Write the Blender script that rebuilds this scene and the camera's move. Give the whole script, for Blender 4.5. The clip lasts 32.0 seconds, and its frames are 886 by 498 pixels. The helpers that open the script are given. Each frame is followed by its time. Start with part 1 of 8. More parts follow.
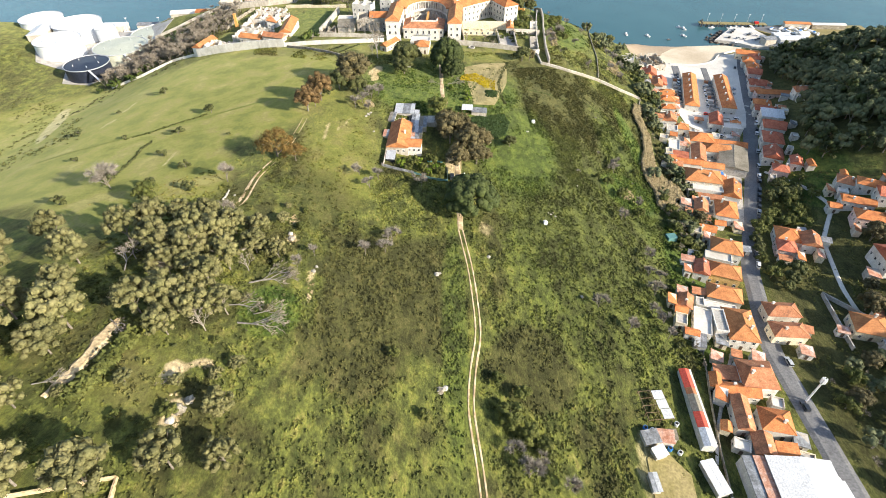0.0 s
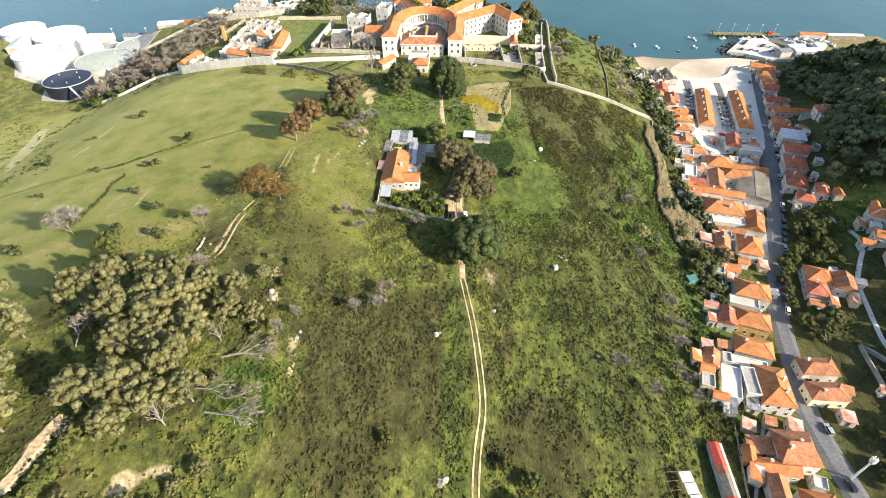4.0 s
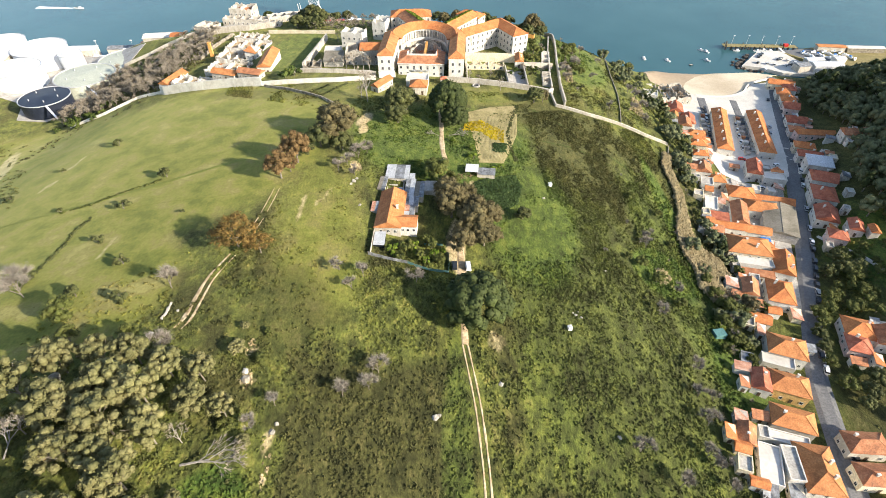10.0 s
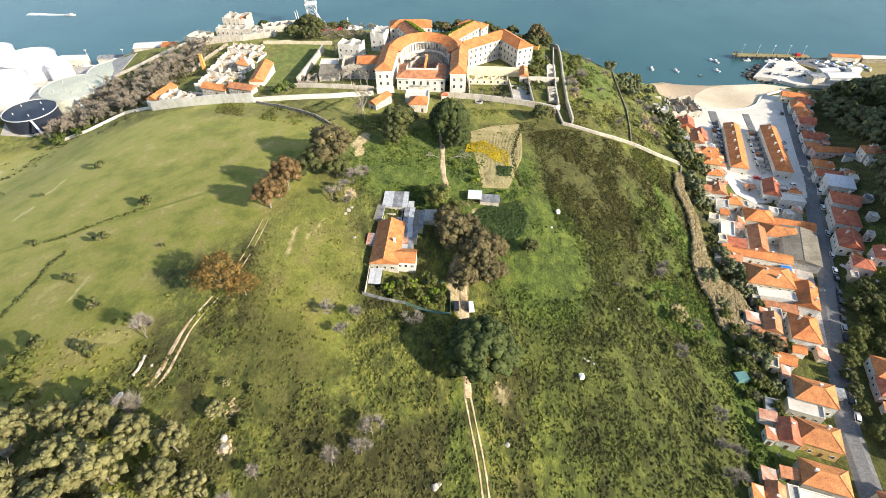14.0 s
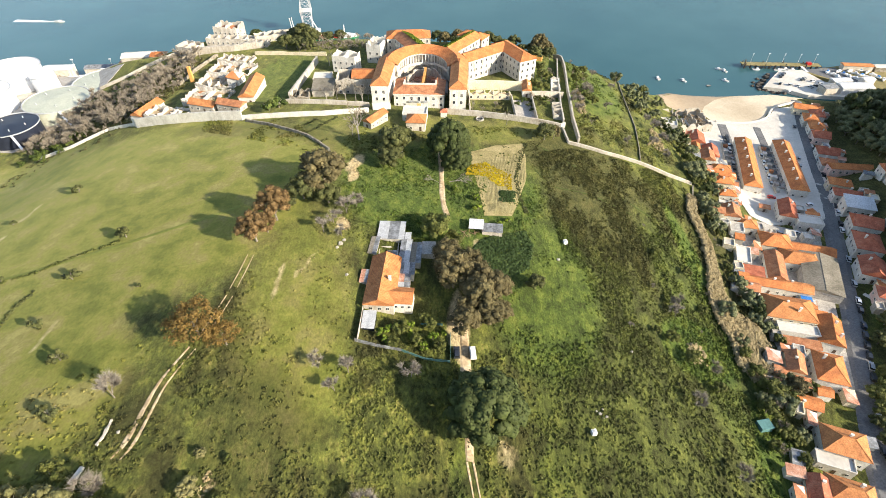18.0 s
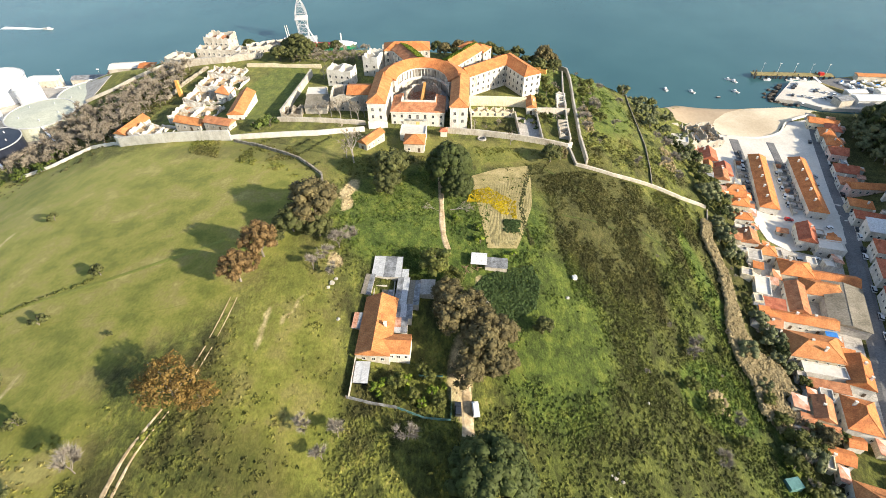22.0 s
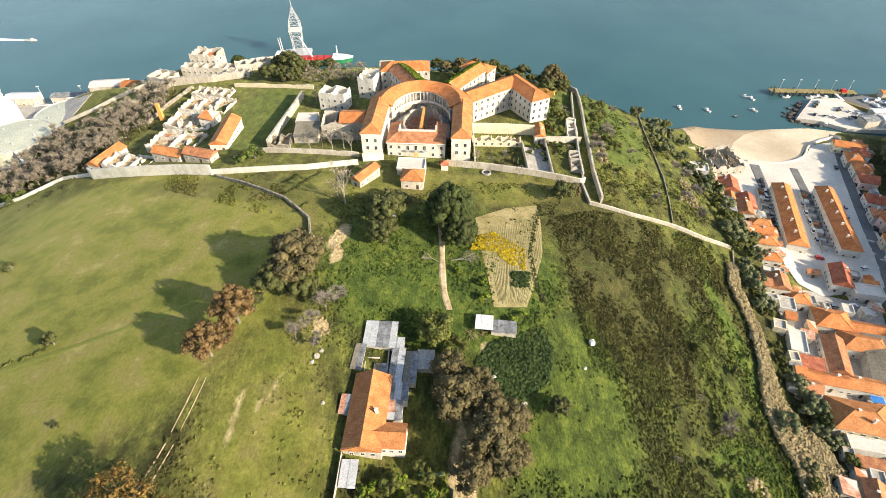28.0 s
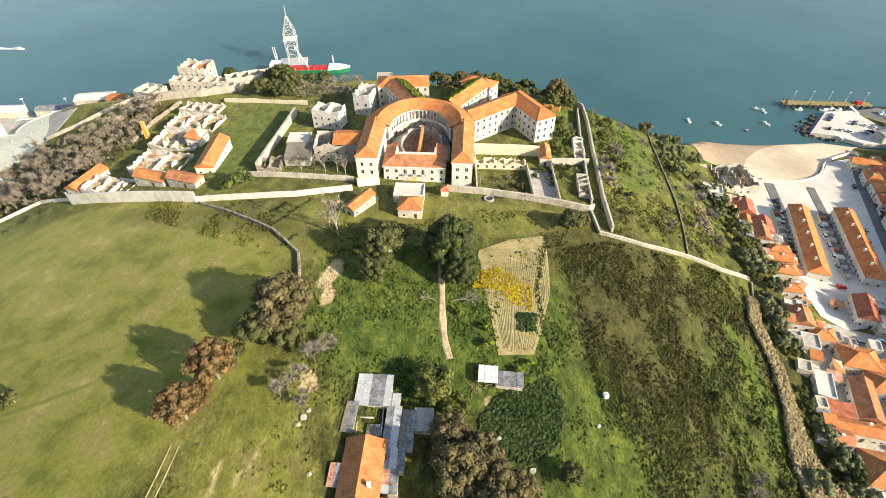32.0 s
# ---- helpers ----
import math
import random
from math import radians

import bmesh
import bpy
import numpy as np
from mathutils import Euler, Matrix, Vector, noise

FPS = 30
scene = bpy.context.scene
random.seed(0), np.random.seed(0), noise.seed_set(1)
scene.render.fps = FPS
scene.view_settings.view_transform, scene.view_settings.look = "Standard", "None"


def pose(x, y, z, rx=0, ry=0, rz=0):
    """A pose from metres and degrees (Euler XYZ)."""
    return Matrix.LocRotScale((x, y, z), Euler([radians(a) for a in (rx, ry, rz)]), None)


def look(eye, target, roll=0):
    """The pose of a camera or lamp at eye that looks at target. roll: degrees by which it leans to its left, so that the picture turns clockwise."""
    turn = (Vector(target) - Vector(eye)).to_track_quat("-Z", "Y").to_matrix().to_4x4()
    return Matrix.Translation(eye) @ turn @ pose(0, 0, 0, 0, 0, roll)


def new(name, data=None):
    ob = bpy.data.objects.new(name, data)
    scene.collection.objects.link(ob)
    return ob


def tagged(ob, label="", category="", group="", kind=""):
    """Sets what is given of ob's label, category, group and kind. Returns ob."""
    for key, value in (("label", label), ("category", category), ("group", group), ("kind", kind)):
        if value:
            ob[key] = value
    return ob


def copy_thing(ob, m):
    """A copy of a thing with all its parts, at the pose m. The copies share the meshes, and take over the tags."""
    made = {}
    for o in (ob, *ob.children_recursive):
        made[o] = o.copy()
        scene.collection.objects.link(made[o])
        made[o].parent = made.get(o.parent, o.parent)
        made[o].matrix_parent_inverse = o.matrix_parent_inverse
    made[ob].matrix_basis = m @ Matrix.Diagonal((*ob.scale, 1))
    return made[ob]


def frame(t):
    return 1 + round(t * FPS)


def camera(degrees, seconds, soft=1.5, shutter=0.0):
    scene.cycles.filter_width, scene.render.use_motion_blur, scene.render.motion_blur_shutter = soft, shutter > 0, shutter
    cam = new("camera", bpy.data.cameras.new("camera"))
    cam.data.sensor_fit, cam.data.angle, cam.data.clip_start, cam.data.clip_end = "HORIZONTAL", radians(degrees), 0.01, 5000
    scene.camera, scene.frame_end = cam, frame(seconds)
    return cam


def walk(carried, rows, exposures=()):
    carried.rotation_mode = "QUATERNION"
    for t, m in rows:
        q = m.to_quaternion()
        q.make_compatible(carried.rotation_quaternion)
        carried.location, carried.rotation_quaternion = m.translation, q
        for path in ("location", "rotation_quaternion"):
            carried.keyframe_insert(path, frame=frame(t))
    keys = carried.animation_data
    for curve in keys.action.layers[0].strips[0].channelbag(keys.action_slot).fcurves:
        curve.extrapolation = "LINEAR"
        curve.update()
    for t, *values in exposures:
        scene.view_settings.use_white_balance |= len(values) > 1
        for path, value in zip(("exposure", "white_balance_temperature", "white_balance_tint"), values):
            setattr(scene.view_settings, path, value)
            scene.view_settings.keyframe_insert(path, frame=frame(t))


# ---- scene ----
EXPOSURE = 1.0
# the camera flies level and straight at 176 m above the water, looking down by 42.7 degrees
cam = camera(81.32, 32.0, soft=0.85)
EYE, TILT = 176.0, -42.677
ROWS = [  # seconds, metres flown, yaw, pitch off the mean
    (0.0, 0.00, -0.066, 0.012), (0.5, 4.02, -0.021, 0.038), (1.0, 7.86, 0.001, 0.022), (1.5, 11.54, 0.005, 0.009),
    (2.0, 15.02, 0.002, 0.013), (2.5, 18.29, -0.004, 0.021), (3.0, 21.32, -0.031, 0.014), (3.5, 24.21, -0.078, -0.012),
    (5.5, 34.75, -0.081, 0.011), (6.0, 37.23, -0.097, -0.017), (6.5, 39.65, -0.114, -0.014), (7.0, 42.03, -0.116, -0.003),
    (7.5, 44.42, -0.101, 0.008), (8.0, 46.78, -0.081, 0.002), (8.5, 49.11, -0.075, -0.016), (9.0, 51.41, -0.081, -0.039),
    (9.5, 53.70, -0.076, -0.054), (10.0, 56.00, -0.054, -0.050), (10.5, 58.33, -0.016, -0.036), (11.0, 60.69, 0.022, -0.009),
    (11.5, 63.05, 0.033, 0.013), (12.0, 65.41, 0.029, 0.006), (12.5, 67.77, 0.040, -0.003), (13.0, 70.13, 0.055, 0.001),
    (13.5, 72.48, 0.062, 0.009), (14.0, 74.82, 0.067, 0.007), (14.5, 77.15, 0.073, -0.012), (16.5, 86.69, 0.021, 0.004),
    (17.0, 89.01, -0.002, -0.002), (17.5, 91.27, -0.016, -0.007), (18.0, 93.51, -0.032, -0.010), (18.5, 95.78, -0.067, -0.001),
    (19.0, 98.12, -0.097, 0.004), (19.5, 100.53, -0.089, 0.005), (20.0, 102.96, -0.070, 0.018), (20.5, 105.39, -0.059, 0.020),
    (21.0, 107.79, -0.046, 0.007), (21.5, 110.18, -0.036, -0.006), (22.0, 112.57, -0.030, -0.008), (22.5, 114.96, -0.027, 0.011),
    (23.0, 117.33, -0.021, 0.016), (23.5, 119.68, -0.002, -0.011), (24.0, 122.07, 0.027, -0.032), (24.5, 124.49, 0.059, -0.023),
    (25.0, 126.95, 0.080, -0.009), (25.5, 129.38, 0.074, -0.023), (27.5, 138.85, 0.057, -0.008), (28.0, 141.20, 0.072, -0.011),
    (28.5, 143.56, 0.062, 0.009), (29.0, 145.90, 0.044, 0.026), (29.5, 148.22, 0.034, 0.028), (30.0, 150.54, 0.034, 0.018),
    (30.5, 152.87, 0.043, 0.013), (31.0, 155.23, 0.050, 0.013), (31.5, 157.60, 0.049, 0.013), (32.0, 160.00, 0.064, 0.020),

]
walk(cam, [(t, pose(0, s, EYE, 90 + TILT + pitch, 0, yaw)) for t, s, yaw, pitch in ROWS], [(0.0, EXPOSURE, 6650, 10), (12.0, EXPOSURE, 6750, 10), (24.0, EXPOSURE - 0.03, 7150, 10), (32.0, EXPOSURE - 0.08, 7400, 10)])

# ---- light ----
SUN_AZIMUTH, SUN_HEIGHT = 119.0, 24.0
sky = bpy.data.worlds.new("sky")
sky.use_nodes = True
scene.world = sky
sky_tex = sky.node_tree.nodes.new("ShaderNodeTexSky")
sky_tex.sky_type, sky_tex.sun_disc = "NISHITA", False
sky_tex.sun_elevation, sky_tex.sun_rotation = radians(SUN_HEIGHT), radians(SUN_AZIMUTH)
sky.node_tree.links.new(sky_tex.outputs[0], sky.node_tree.nodes["Background"].inputs[0])
sky.node_tree.nodes["Background"].inputs[1].default_value = 0.145
sun_data = bpy.data.lights.new("sun", "SUN")
sun_data.energy, sun_data.angle, sun_data.color = 5.0, radians(0.6), (1.0, 0.92, 0.78)
sun = new("sun", sun_data)
to_sun = Vector((math.sin(radians(SUN_AZIMUTH)) * math.cos(radians(SUN_HEIGHT)), math.cos(radians(SUN_AZIMUTH)) * math.cos(radians(SUN_HEIGHT)), math.sin(radians(SUN_HEIGHT))))
sun.matrix_world = look(to_sun * 900, (0, 0, 0))

# ---- materials ----
def material(name, colours, rough=0.9, scale=1.0, fine=8.0, bump=0.3, metal=0.0, random_amount=0.0, island=0.0, coords="Position", depth=0.05, spec=0.3, streak=1.0, grain=1.0):
    """A mottled surface: colours run over a coarse noise, a fine noise darkens and lifts them, and pieces may differ."""
    m = bpy.data.materials.new(name)
    m.use_nodes = True
    nt = m.node_tree
    n, link = nt.nodes, nt.links.new
    bsdf = n["Principled BSDF"]
    geo = n.new("ShaderNodeNewGeometry")
    where = geo.outputs["Position"]
    if coords == "Object":
        where = n.new("ShaderNodeTexCoord").outputs["Object"]
    coarse = n.new("ShaderNodeTexNoise")
    coarse.inputs["Scale"].default_value, coarse.inputs["Detail"].default_value = scale, 5.0
    coarse.inputs["Roughness"].default_value = 0.65
    if streak != 1.0:
        flat = n.new("ShaderNodeVectorMath")
        flat.operation = "MULTIPLY"
        flat.inputs[1].default_value = (1, 1, streak)
        link(where, flat.inputs[0])
        where = flat.outputs["Vector"]
    link(where, coarse.inputs["Vector"])
    ramp = n.new("ShaderNodeValToRGB")
    el = ramp.color_ramp.elements
    while len(el) < len(colours):
        el.new(0.5)
    for i, c in enumerate(colours):
        el[i].position = 0.32 + 0.36 * i / max(1, len(colours) - 1)
        el[i].color = (*c, 1)
    link(coarse.outputs["Fac"], ramp.inputs[0])
    small = n.new("ShaderNodeTexNoise")
    small.inputs["Scale"].default_value, small.inputs["Detail"].default_value = fine, 4.0
    link(where, small.inputs["Vector"])
    gain = n.new("ShaderNodeMapRange")
    gain.inputs["From Min"].default_value, gain.inputs["From Max"].default_value = 0.3, 0.7
    gain.inputs["To Min"].default_value, gain.inputs["To Max"].default_value = 1 - 0.28 * grain, 1 + 0.25 * grain
    link(small.outputs["Fac"], gain.inputs["Value"])
    value = gain.outputs["Result"]
    for source, amount in (("object", random_amount), ("island", island)):
        if amount:
            out = n.new("ShaderNodeObjectInfo").outputs["Random"] if source == "object" else geo.outputs["Random Per Island"]
            r = n.new("ShaderNodeMapRange")
            r.inputs["To Min"].default_value, r.inputs["To Max"].default_value = 1 - amount, 1 + amount
            link(out, r.inputs["Value"])
            times = n.new("ShaderNodeMath")
            times.operation = "MULTIPLY"
            link(value, times.inputs[0])
            link(r.outputs["Result"], times.inputs[1])
            value = times.outputs[0]
    mix = n.new("ShaderNodeVectorMath")
    mix.operation = "SCALE"
    link(ramp.outputs["Color"], mix.inputs[0])
    link(value, mix.inputs["Scale"])
    link(mix.outputs["Vector"], bsdf.inputs["Base Color"])
    bsdf.inputs["Roughness"].default_value, bsdf.inputs["Metallic"].default_value = rough, metal
    bsdf.inputs["Specular IOR Level"].default_value = spec
    if bump:
        b = n.new("ShaderNodeBump")
        b.inputs["Strength"].default_value, b.inputs["Distance"].default_value = bump, depth
        link(small.outputs["Fac"], b.inputs["Height"])
        link(b.outputs["Normal"], bsdf.inputs["Normal"])
    return m


def foliage(name, colours, rough=0.75, island=0.4):
    return material(name, colours, rough, 0.16, 3.0, 0.0, island=island, random_amount=0.12, spec=0.2)


M = dict(
    plaster=material("white_plaster", [(0.5, 0.47, 0.41), (0.62, 0.59, 0.53), (0.68, 0.66, 0.61)], 0.85, 0.35, 2.5, 0.2, random_amount=0.08, streak=0.5, grain=0.6),
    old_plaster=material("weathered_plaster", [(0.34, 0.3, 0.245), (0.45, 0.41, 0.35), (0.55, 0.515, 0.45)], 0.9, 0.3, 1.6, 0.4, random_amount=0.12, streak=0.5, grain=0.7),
    stained=material("stained_white_plaster", [(0.28, 0.24, 0.19), (0.53, 0.49, 0.43), (0.66, 0.63, 0.58)], 0.9, 0.4, 1.8, 0.3, random_amount=0.06, streak=0.3),
    cream=material("cream_plaster", [(0.6, 0.5, 0.34), (0.74, 0.66, 0.5)], 0.85, 0.3, 2.0, 0.2, random_amount=0.1),
    ochre=material("ochre_plaster", [(0.62, 0.36, 0.12), (0.72, 0.48, 0.2)], 0.85, 0.3, 2.0, 0.2, random_amount=0.08),
    pink=material("pink_plaster", [(0.6, 0.42, 0.36), (0.72, 0.56, 0.5)], 0.85, 0.3, 2.0, 0.2, random_amount=0.1),
    stone=material("rubble_stone", [(0.13, 0.11, 0.08), (0.26, 0.23, 0.18), (0.42, 0.38, 0.32)], 0.95, 0.6, 2.2, 0.7, depth=0.2),
    tile=material("orange_clay_tiles", [(0.36, 0.12, 0.045), (0.5, 0.18, 0.06), (0.58, 0.235, 0.085)], 0.8, 0.35, 2.4, 0.5, random_amount=0.12, depth=0.08),
    tile_old=material("weathered_clay_tiles", [(0.24, 0.11, 0.06), (0.42, 0.17, 0.08), (0.5, 0.25, 0.13)], 0.85, 0.4, 2.4, 0.5, random_amount=0.15, depth=0.08),
    tile_red=material("red_clay_tiles", [(0.26, 0.08, 0.045), (0.4, 0.12, 0.065), (0.47, 0.19, 0.11)], 0.8, 0.4, 2.4, 0.5, random_amount=0.15, depth=0.08),
    tile_gold=material("golden_clay_tiles", [(0.34, 0.13, 0.05), (0.46, 0.185, 0.066), (0.54, 0.24, 0.095)], 0.8, 0.35, 2.4, 0.5, random_amount=0.08, depth=0.08),
    red_sheet=material("red_roof_sheets", [(0.5, 0.07, 0.045), (0.62, 0.1, 0.06)], 0.6, 0.4, 2.0, 0.2),
    sheet=material("grey_corrugated_sheets", [(0.1, 0.1, 0.1), (0.2, 0.21, 0.22), (0.33, 0.34, 0.36)], 0.6, 0.5, 2.2, 0.3, random_amount=0.12),
    white_sheet=material("white_roof_sheets", [(0.52, 0.52, 0.52), (0.62, 0.63, 0.64)], 0.55, 0.2, 2.0, 0.2),
    rust=material("rusty_sheets", [(0.3, 0.12, 0.07), (0.46, 0.24, 0.16), (0.55, 0.4, 0.33)], 0.85, 0.5, 2.5, 0.3),
    fibre=material("grey_fibre_cement", [(0.13, 0.115, 0.085), (0.2, 0.178, 0.138), (0.25, 0.22, 0.175)], 0.9, 0.15, 1.6, 0.3),
    glass=material("dark_window_glass", [(0.02, 0.025, 0.03), (0.04, 0.045, 0.05)], 0.15, 1.0, 3.0, 0.0, random_amount=0.4, spec=0.5),
    frame=material("pale_window_frame", [(0.6, 0.58, 0.54), (0.72, 0.7, 0.66)], 0.7, 1.0, 4.0, 0.0),
    door=material("dark_painted_door", [(0.07, 0.05, 0.035), (0.14, 0.09, 0.06)], 0.6, 1.0, 4.0, 0.1),
    wood=material("weathered_timber", [(0.14, 0.09, 0.05), (0.28, 0.2, 0.12)], 0.85, 0.8, 5.0, 0.3),
    bark=material("grey_bark", [(0.12, 0.1, 0.08), (0.26, 0.23, 0.19)], 0.9, 1.2, 5.0, 0.4, random_amount=0.15),
    pale_bark=material("pale_dead_wood", [(0.2, 0.175, 0.15), (0.36, 0.33, 0.29)], 0.9, 1.2, 5.0, 0.3),
    twig=material("grey_brown_twigs", [(0.2, 0.17, 0.13), (0.36, 0.31, 0.245)], 0.9, 0.6, 3.0, 0.0, island=0.3),
    pale_twig=material("pale_grey_twigs", [(0.21, 0.185, 0.155), (0.33, 0.295, 0.25)], 0.9, 0.6, 3.0, 0.0, island=0.25),
    asphalt=material("grey_asphalt", [(0.125, 0.125, 0.128), (0.185, 0.183, 0.182)], 0.9, 0.12, 1.5, 0.15),
    paving=material("pale_paving", [(0.5, 0.465, 0.41), (0.58, 0.545, 0.49), (0.63, 0.6, 0.545)], 0.9, 0.05, 0.9, 0.0, grain=0.35),
    concrete=material("grey_concrete", [(0.3, 0.28, 0.25), (0.48, 0.45, 0.41)], 0.9, 0.25, 1.6, 0.2),
    dirt=material("pale_trodden_earth", [(0.25, 0.18, 0.1), (0.42, 0.32, 0.2), (0.55, 0.45, 0.31)], 0.95, 0.3, 1.4, 0.4),
    sandy=material("bare_sandy_bank", [(0.42, 0.31, 0.17), (0.62, 0.5, 0.31)], 0.95, 0.35, 1.4, 0.5, depth=0.2),
    wet_sand=material("damp_brown_sand", [(0.32, 0.24, 0.16), (0.42, 0.33, 0.23)], 0.75, 0.03, 0.5, 0.0, grain=0.3),
    sand=material("wet_and_dry_sand", [(0.46, 0.37, 0.26), (0.6, 0.51, 0.38), (0.72, 0.63, 0.49)], 0.9, 0.02, 0.8, 0.0, grain=0.3),
    rock=material("dark_shore_rock", [(0.035, 0.03, 0.025), (0.12, 0.1, 0.08)], 0.9, 0.5, 2.0, 0.6, depth=0.3),
    pine=foliage("dark_pine_needles", [(0.028, 0.039, 0.012), (0.055, 0.07, 0.02)], island=0.3),
    bank=foliage("woodland_leaves", [(0.085, 0.1, 0.046), (0.16, 0.168, 0.082)], island=0.25),
    oak=foliage("dark_olive_leaves", [(0.05, 0.058, 0.02), (0.095, 0.1, 0.034)], island=0.25),
    olive=foliage("olive_green_leaves", [(0.06, 0.073, 0.017), (0.115, 0.12, 0.032)], island=0.25),
    grove=foliage("grey_green_leaves", [(0.1, 0.1, 0.038), (0.14, 0.134, 0.055), (0.185, 0.168, 0.075)], island=0.2),
    brown=foliage("brownish_leaves", [(0.072, 0.064, 0.029), (0.138, 0.112, 0.052)], island=0.3),
    red_brown=foliage("reddish_brown_leaves", [(0.095, 0.062, 0.026), (0.165, 0.105, 0.045)], island=0.3),
    russet=foliage("russet_autumn_leaves", [(0.12, 0.08, 0.024), (0.2, 0.125, 0.035)], island=0.3),
    scrub=foliage("mixed_scrub_leaves", [(0.07, 0.075, 0.021), (0.105, 0.108, 0.029), (0.16, 0.15, 0.042)], island=0.3),
    dry_scrub=foliage("brown_scrub", [(0.048, 0.047, 0.018), (0.074, 0.069, 0.025), (0.115, 0.1, 0.039)], island=0.3),
    lush=foliage("fresh_green_leaves", [(0.04, 0.064, 0.015), (0.068, 0.094, 0.02), (0.11, 0.132, 0.028)], island=0.3),
    bed=foliage("dark_potato_leaves", [(0.03, 0.055, 0.016), (0.05, 0.08, 0.022)], island=0.25),
    ivy=foliage("bright_ivy_leaves", [(0.07, 0.12, 0.012), (0.16, 0.2, 0.025)]),
    reed=foliage("straw_coloured_reeds", [(0.29, 0.23, 0.12), (0.38, 0.305, 0.17)], island=0.1),
    flower=foliage("yellow_flowering_weeds", [(0.35, 0.26, 0.012), (0.55, 0.42, 0.02)]),
    mown=material("mown_meadow_grass", [(0.15, 0.17, 0.034), (0.2, 0.205, 0.046)], 0.95, 0.1, 1.2, 0.0, grain=0.6),
    ploughed=material("pale_ploughed_earth", [(0.2, 0.17, 0.07), (0.3, 0.25, 0.115), (0.38, 0.31, 0.16)], 0.95, 0.22, 1.8, 0.3),
    straw=material("dry_straw_rows", [(0.3, 0.26, 0.12), (0.42, 0.36, 0.18)], 0.95, 0.4, 2.0, 0.2),
    hay=material("ochre_earth_yard", [(0.19, 0.16, 0.06), (0.29, 0.235, 0.11)], 0.95, 0.2, 1.2, 0.2),
    white_paint=material("glossy_white_paint", [(0.72, 0.72, 0.72), (0.8, 0.8, 0.8)], 0.35, 1.0, 4.0, 0.0, spec=0.5),
    car_paint=material("dark_car_paint", [(0.02, 0.025, 0.035), (0.035, 0.04, 0.05)], 0.3, 1.0, 4.0, 0.0, random_amount=0.5, spec=0.5),
    silver_paint=material("silver_car_paint", [(0.4, 0.42, 0.44), (0.48, 0.5, 0.52)], 0.35, 1.0, 4.0, 0.0, random_amount=0.3, spec=0.5),
    red_paint=material("red_paint", [(0.42, 0.025, 0.02), (0.5, 0.04, 0.03)], 0.4, 1.0, 4.0, 0.0),
    green_paint=material("green_paint", [(0.01, 0.16, 0.07), (0.02, 0.22, 0.1)], 0.4, 1.0, 4.0, 0.0),
    blue_paint=material("blue_plastic", [(0.03, 0.16, 0.5), (0.05, 0.24, 0.6)], 0.5, 1.0, 4.0, 0.0),
    teal_net=material("teal_netting", [(0.07, 0.17, 0.165), (0.12, 0.26, 0.25)], 0.8, 1.0, 6.0, 0.2),
    orange_paint=material("orange_brick_chimney", [(0.55, 0.26, 0.07), (0.66, 0.36, 0.12)], 0.8, 0.6, 4.0, 0.3),
    tyre=material("black_rubber", [(0.012, 0.012, 0.012), (0.025, 0.025, 0.025)], 0.85, 1.0, 4.0, 0.0),
    metal=material("grey_painted_steel", [(0.36, 0.37, 0.38), (0.5, 0.51, 0.52)], 0.5, 0.6, 3.0, 0.1),
    navy=material("dark_blue_tank_paint", [(0.012, 0.016, 0.03), (0.03, 0.036, 0.055)], 0.45, 0.15, 2.0, 0.1),
    tank_white=material("white_tank_paint", [(0.74, 0.75, 0.76), (0.84, 0.85, 0.86)], 0.5, 0.15, 2.0, 0.05),
    tank_grey=material("pale_green_grey_tank_paint", [(0.4, 0.42, 0.34), (0.5, 0.51, 0.42)], 0.6, 0.12, 1.5, 0.1),
    boulder=material("pale_limestone", [(0.26, 0.24, 0.2), (0.46, 0.43, 0.38)], 0.95, 0.8, 4.0, 0.6, random_amount=0.2, depth=0.1),
    foam=material("white_water_foam", [(0.6, 0.66, 0.68), (0.8, 0.84, 0.85)], 0.8, 0.4, 2.0, 0.3),
)

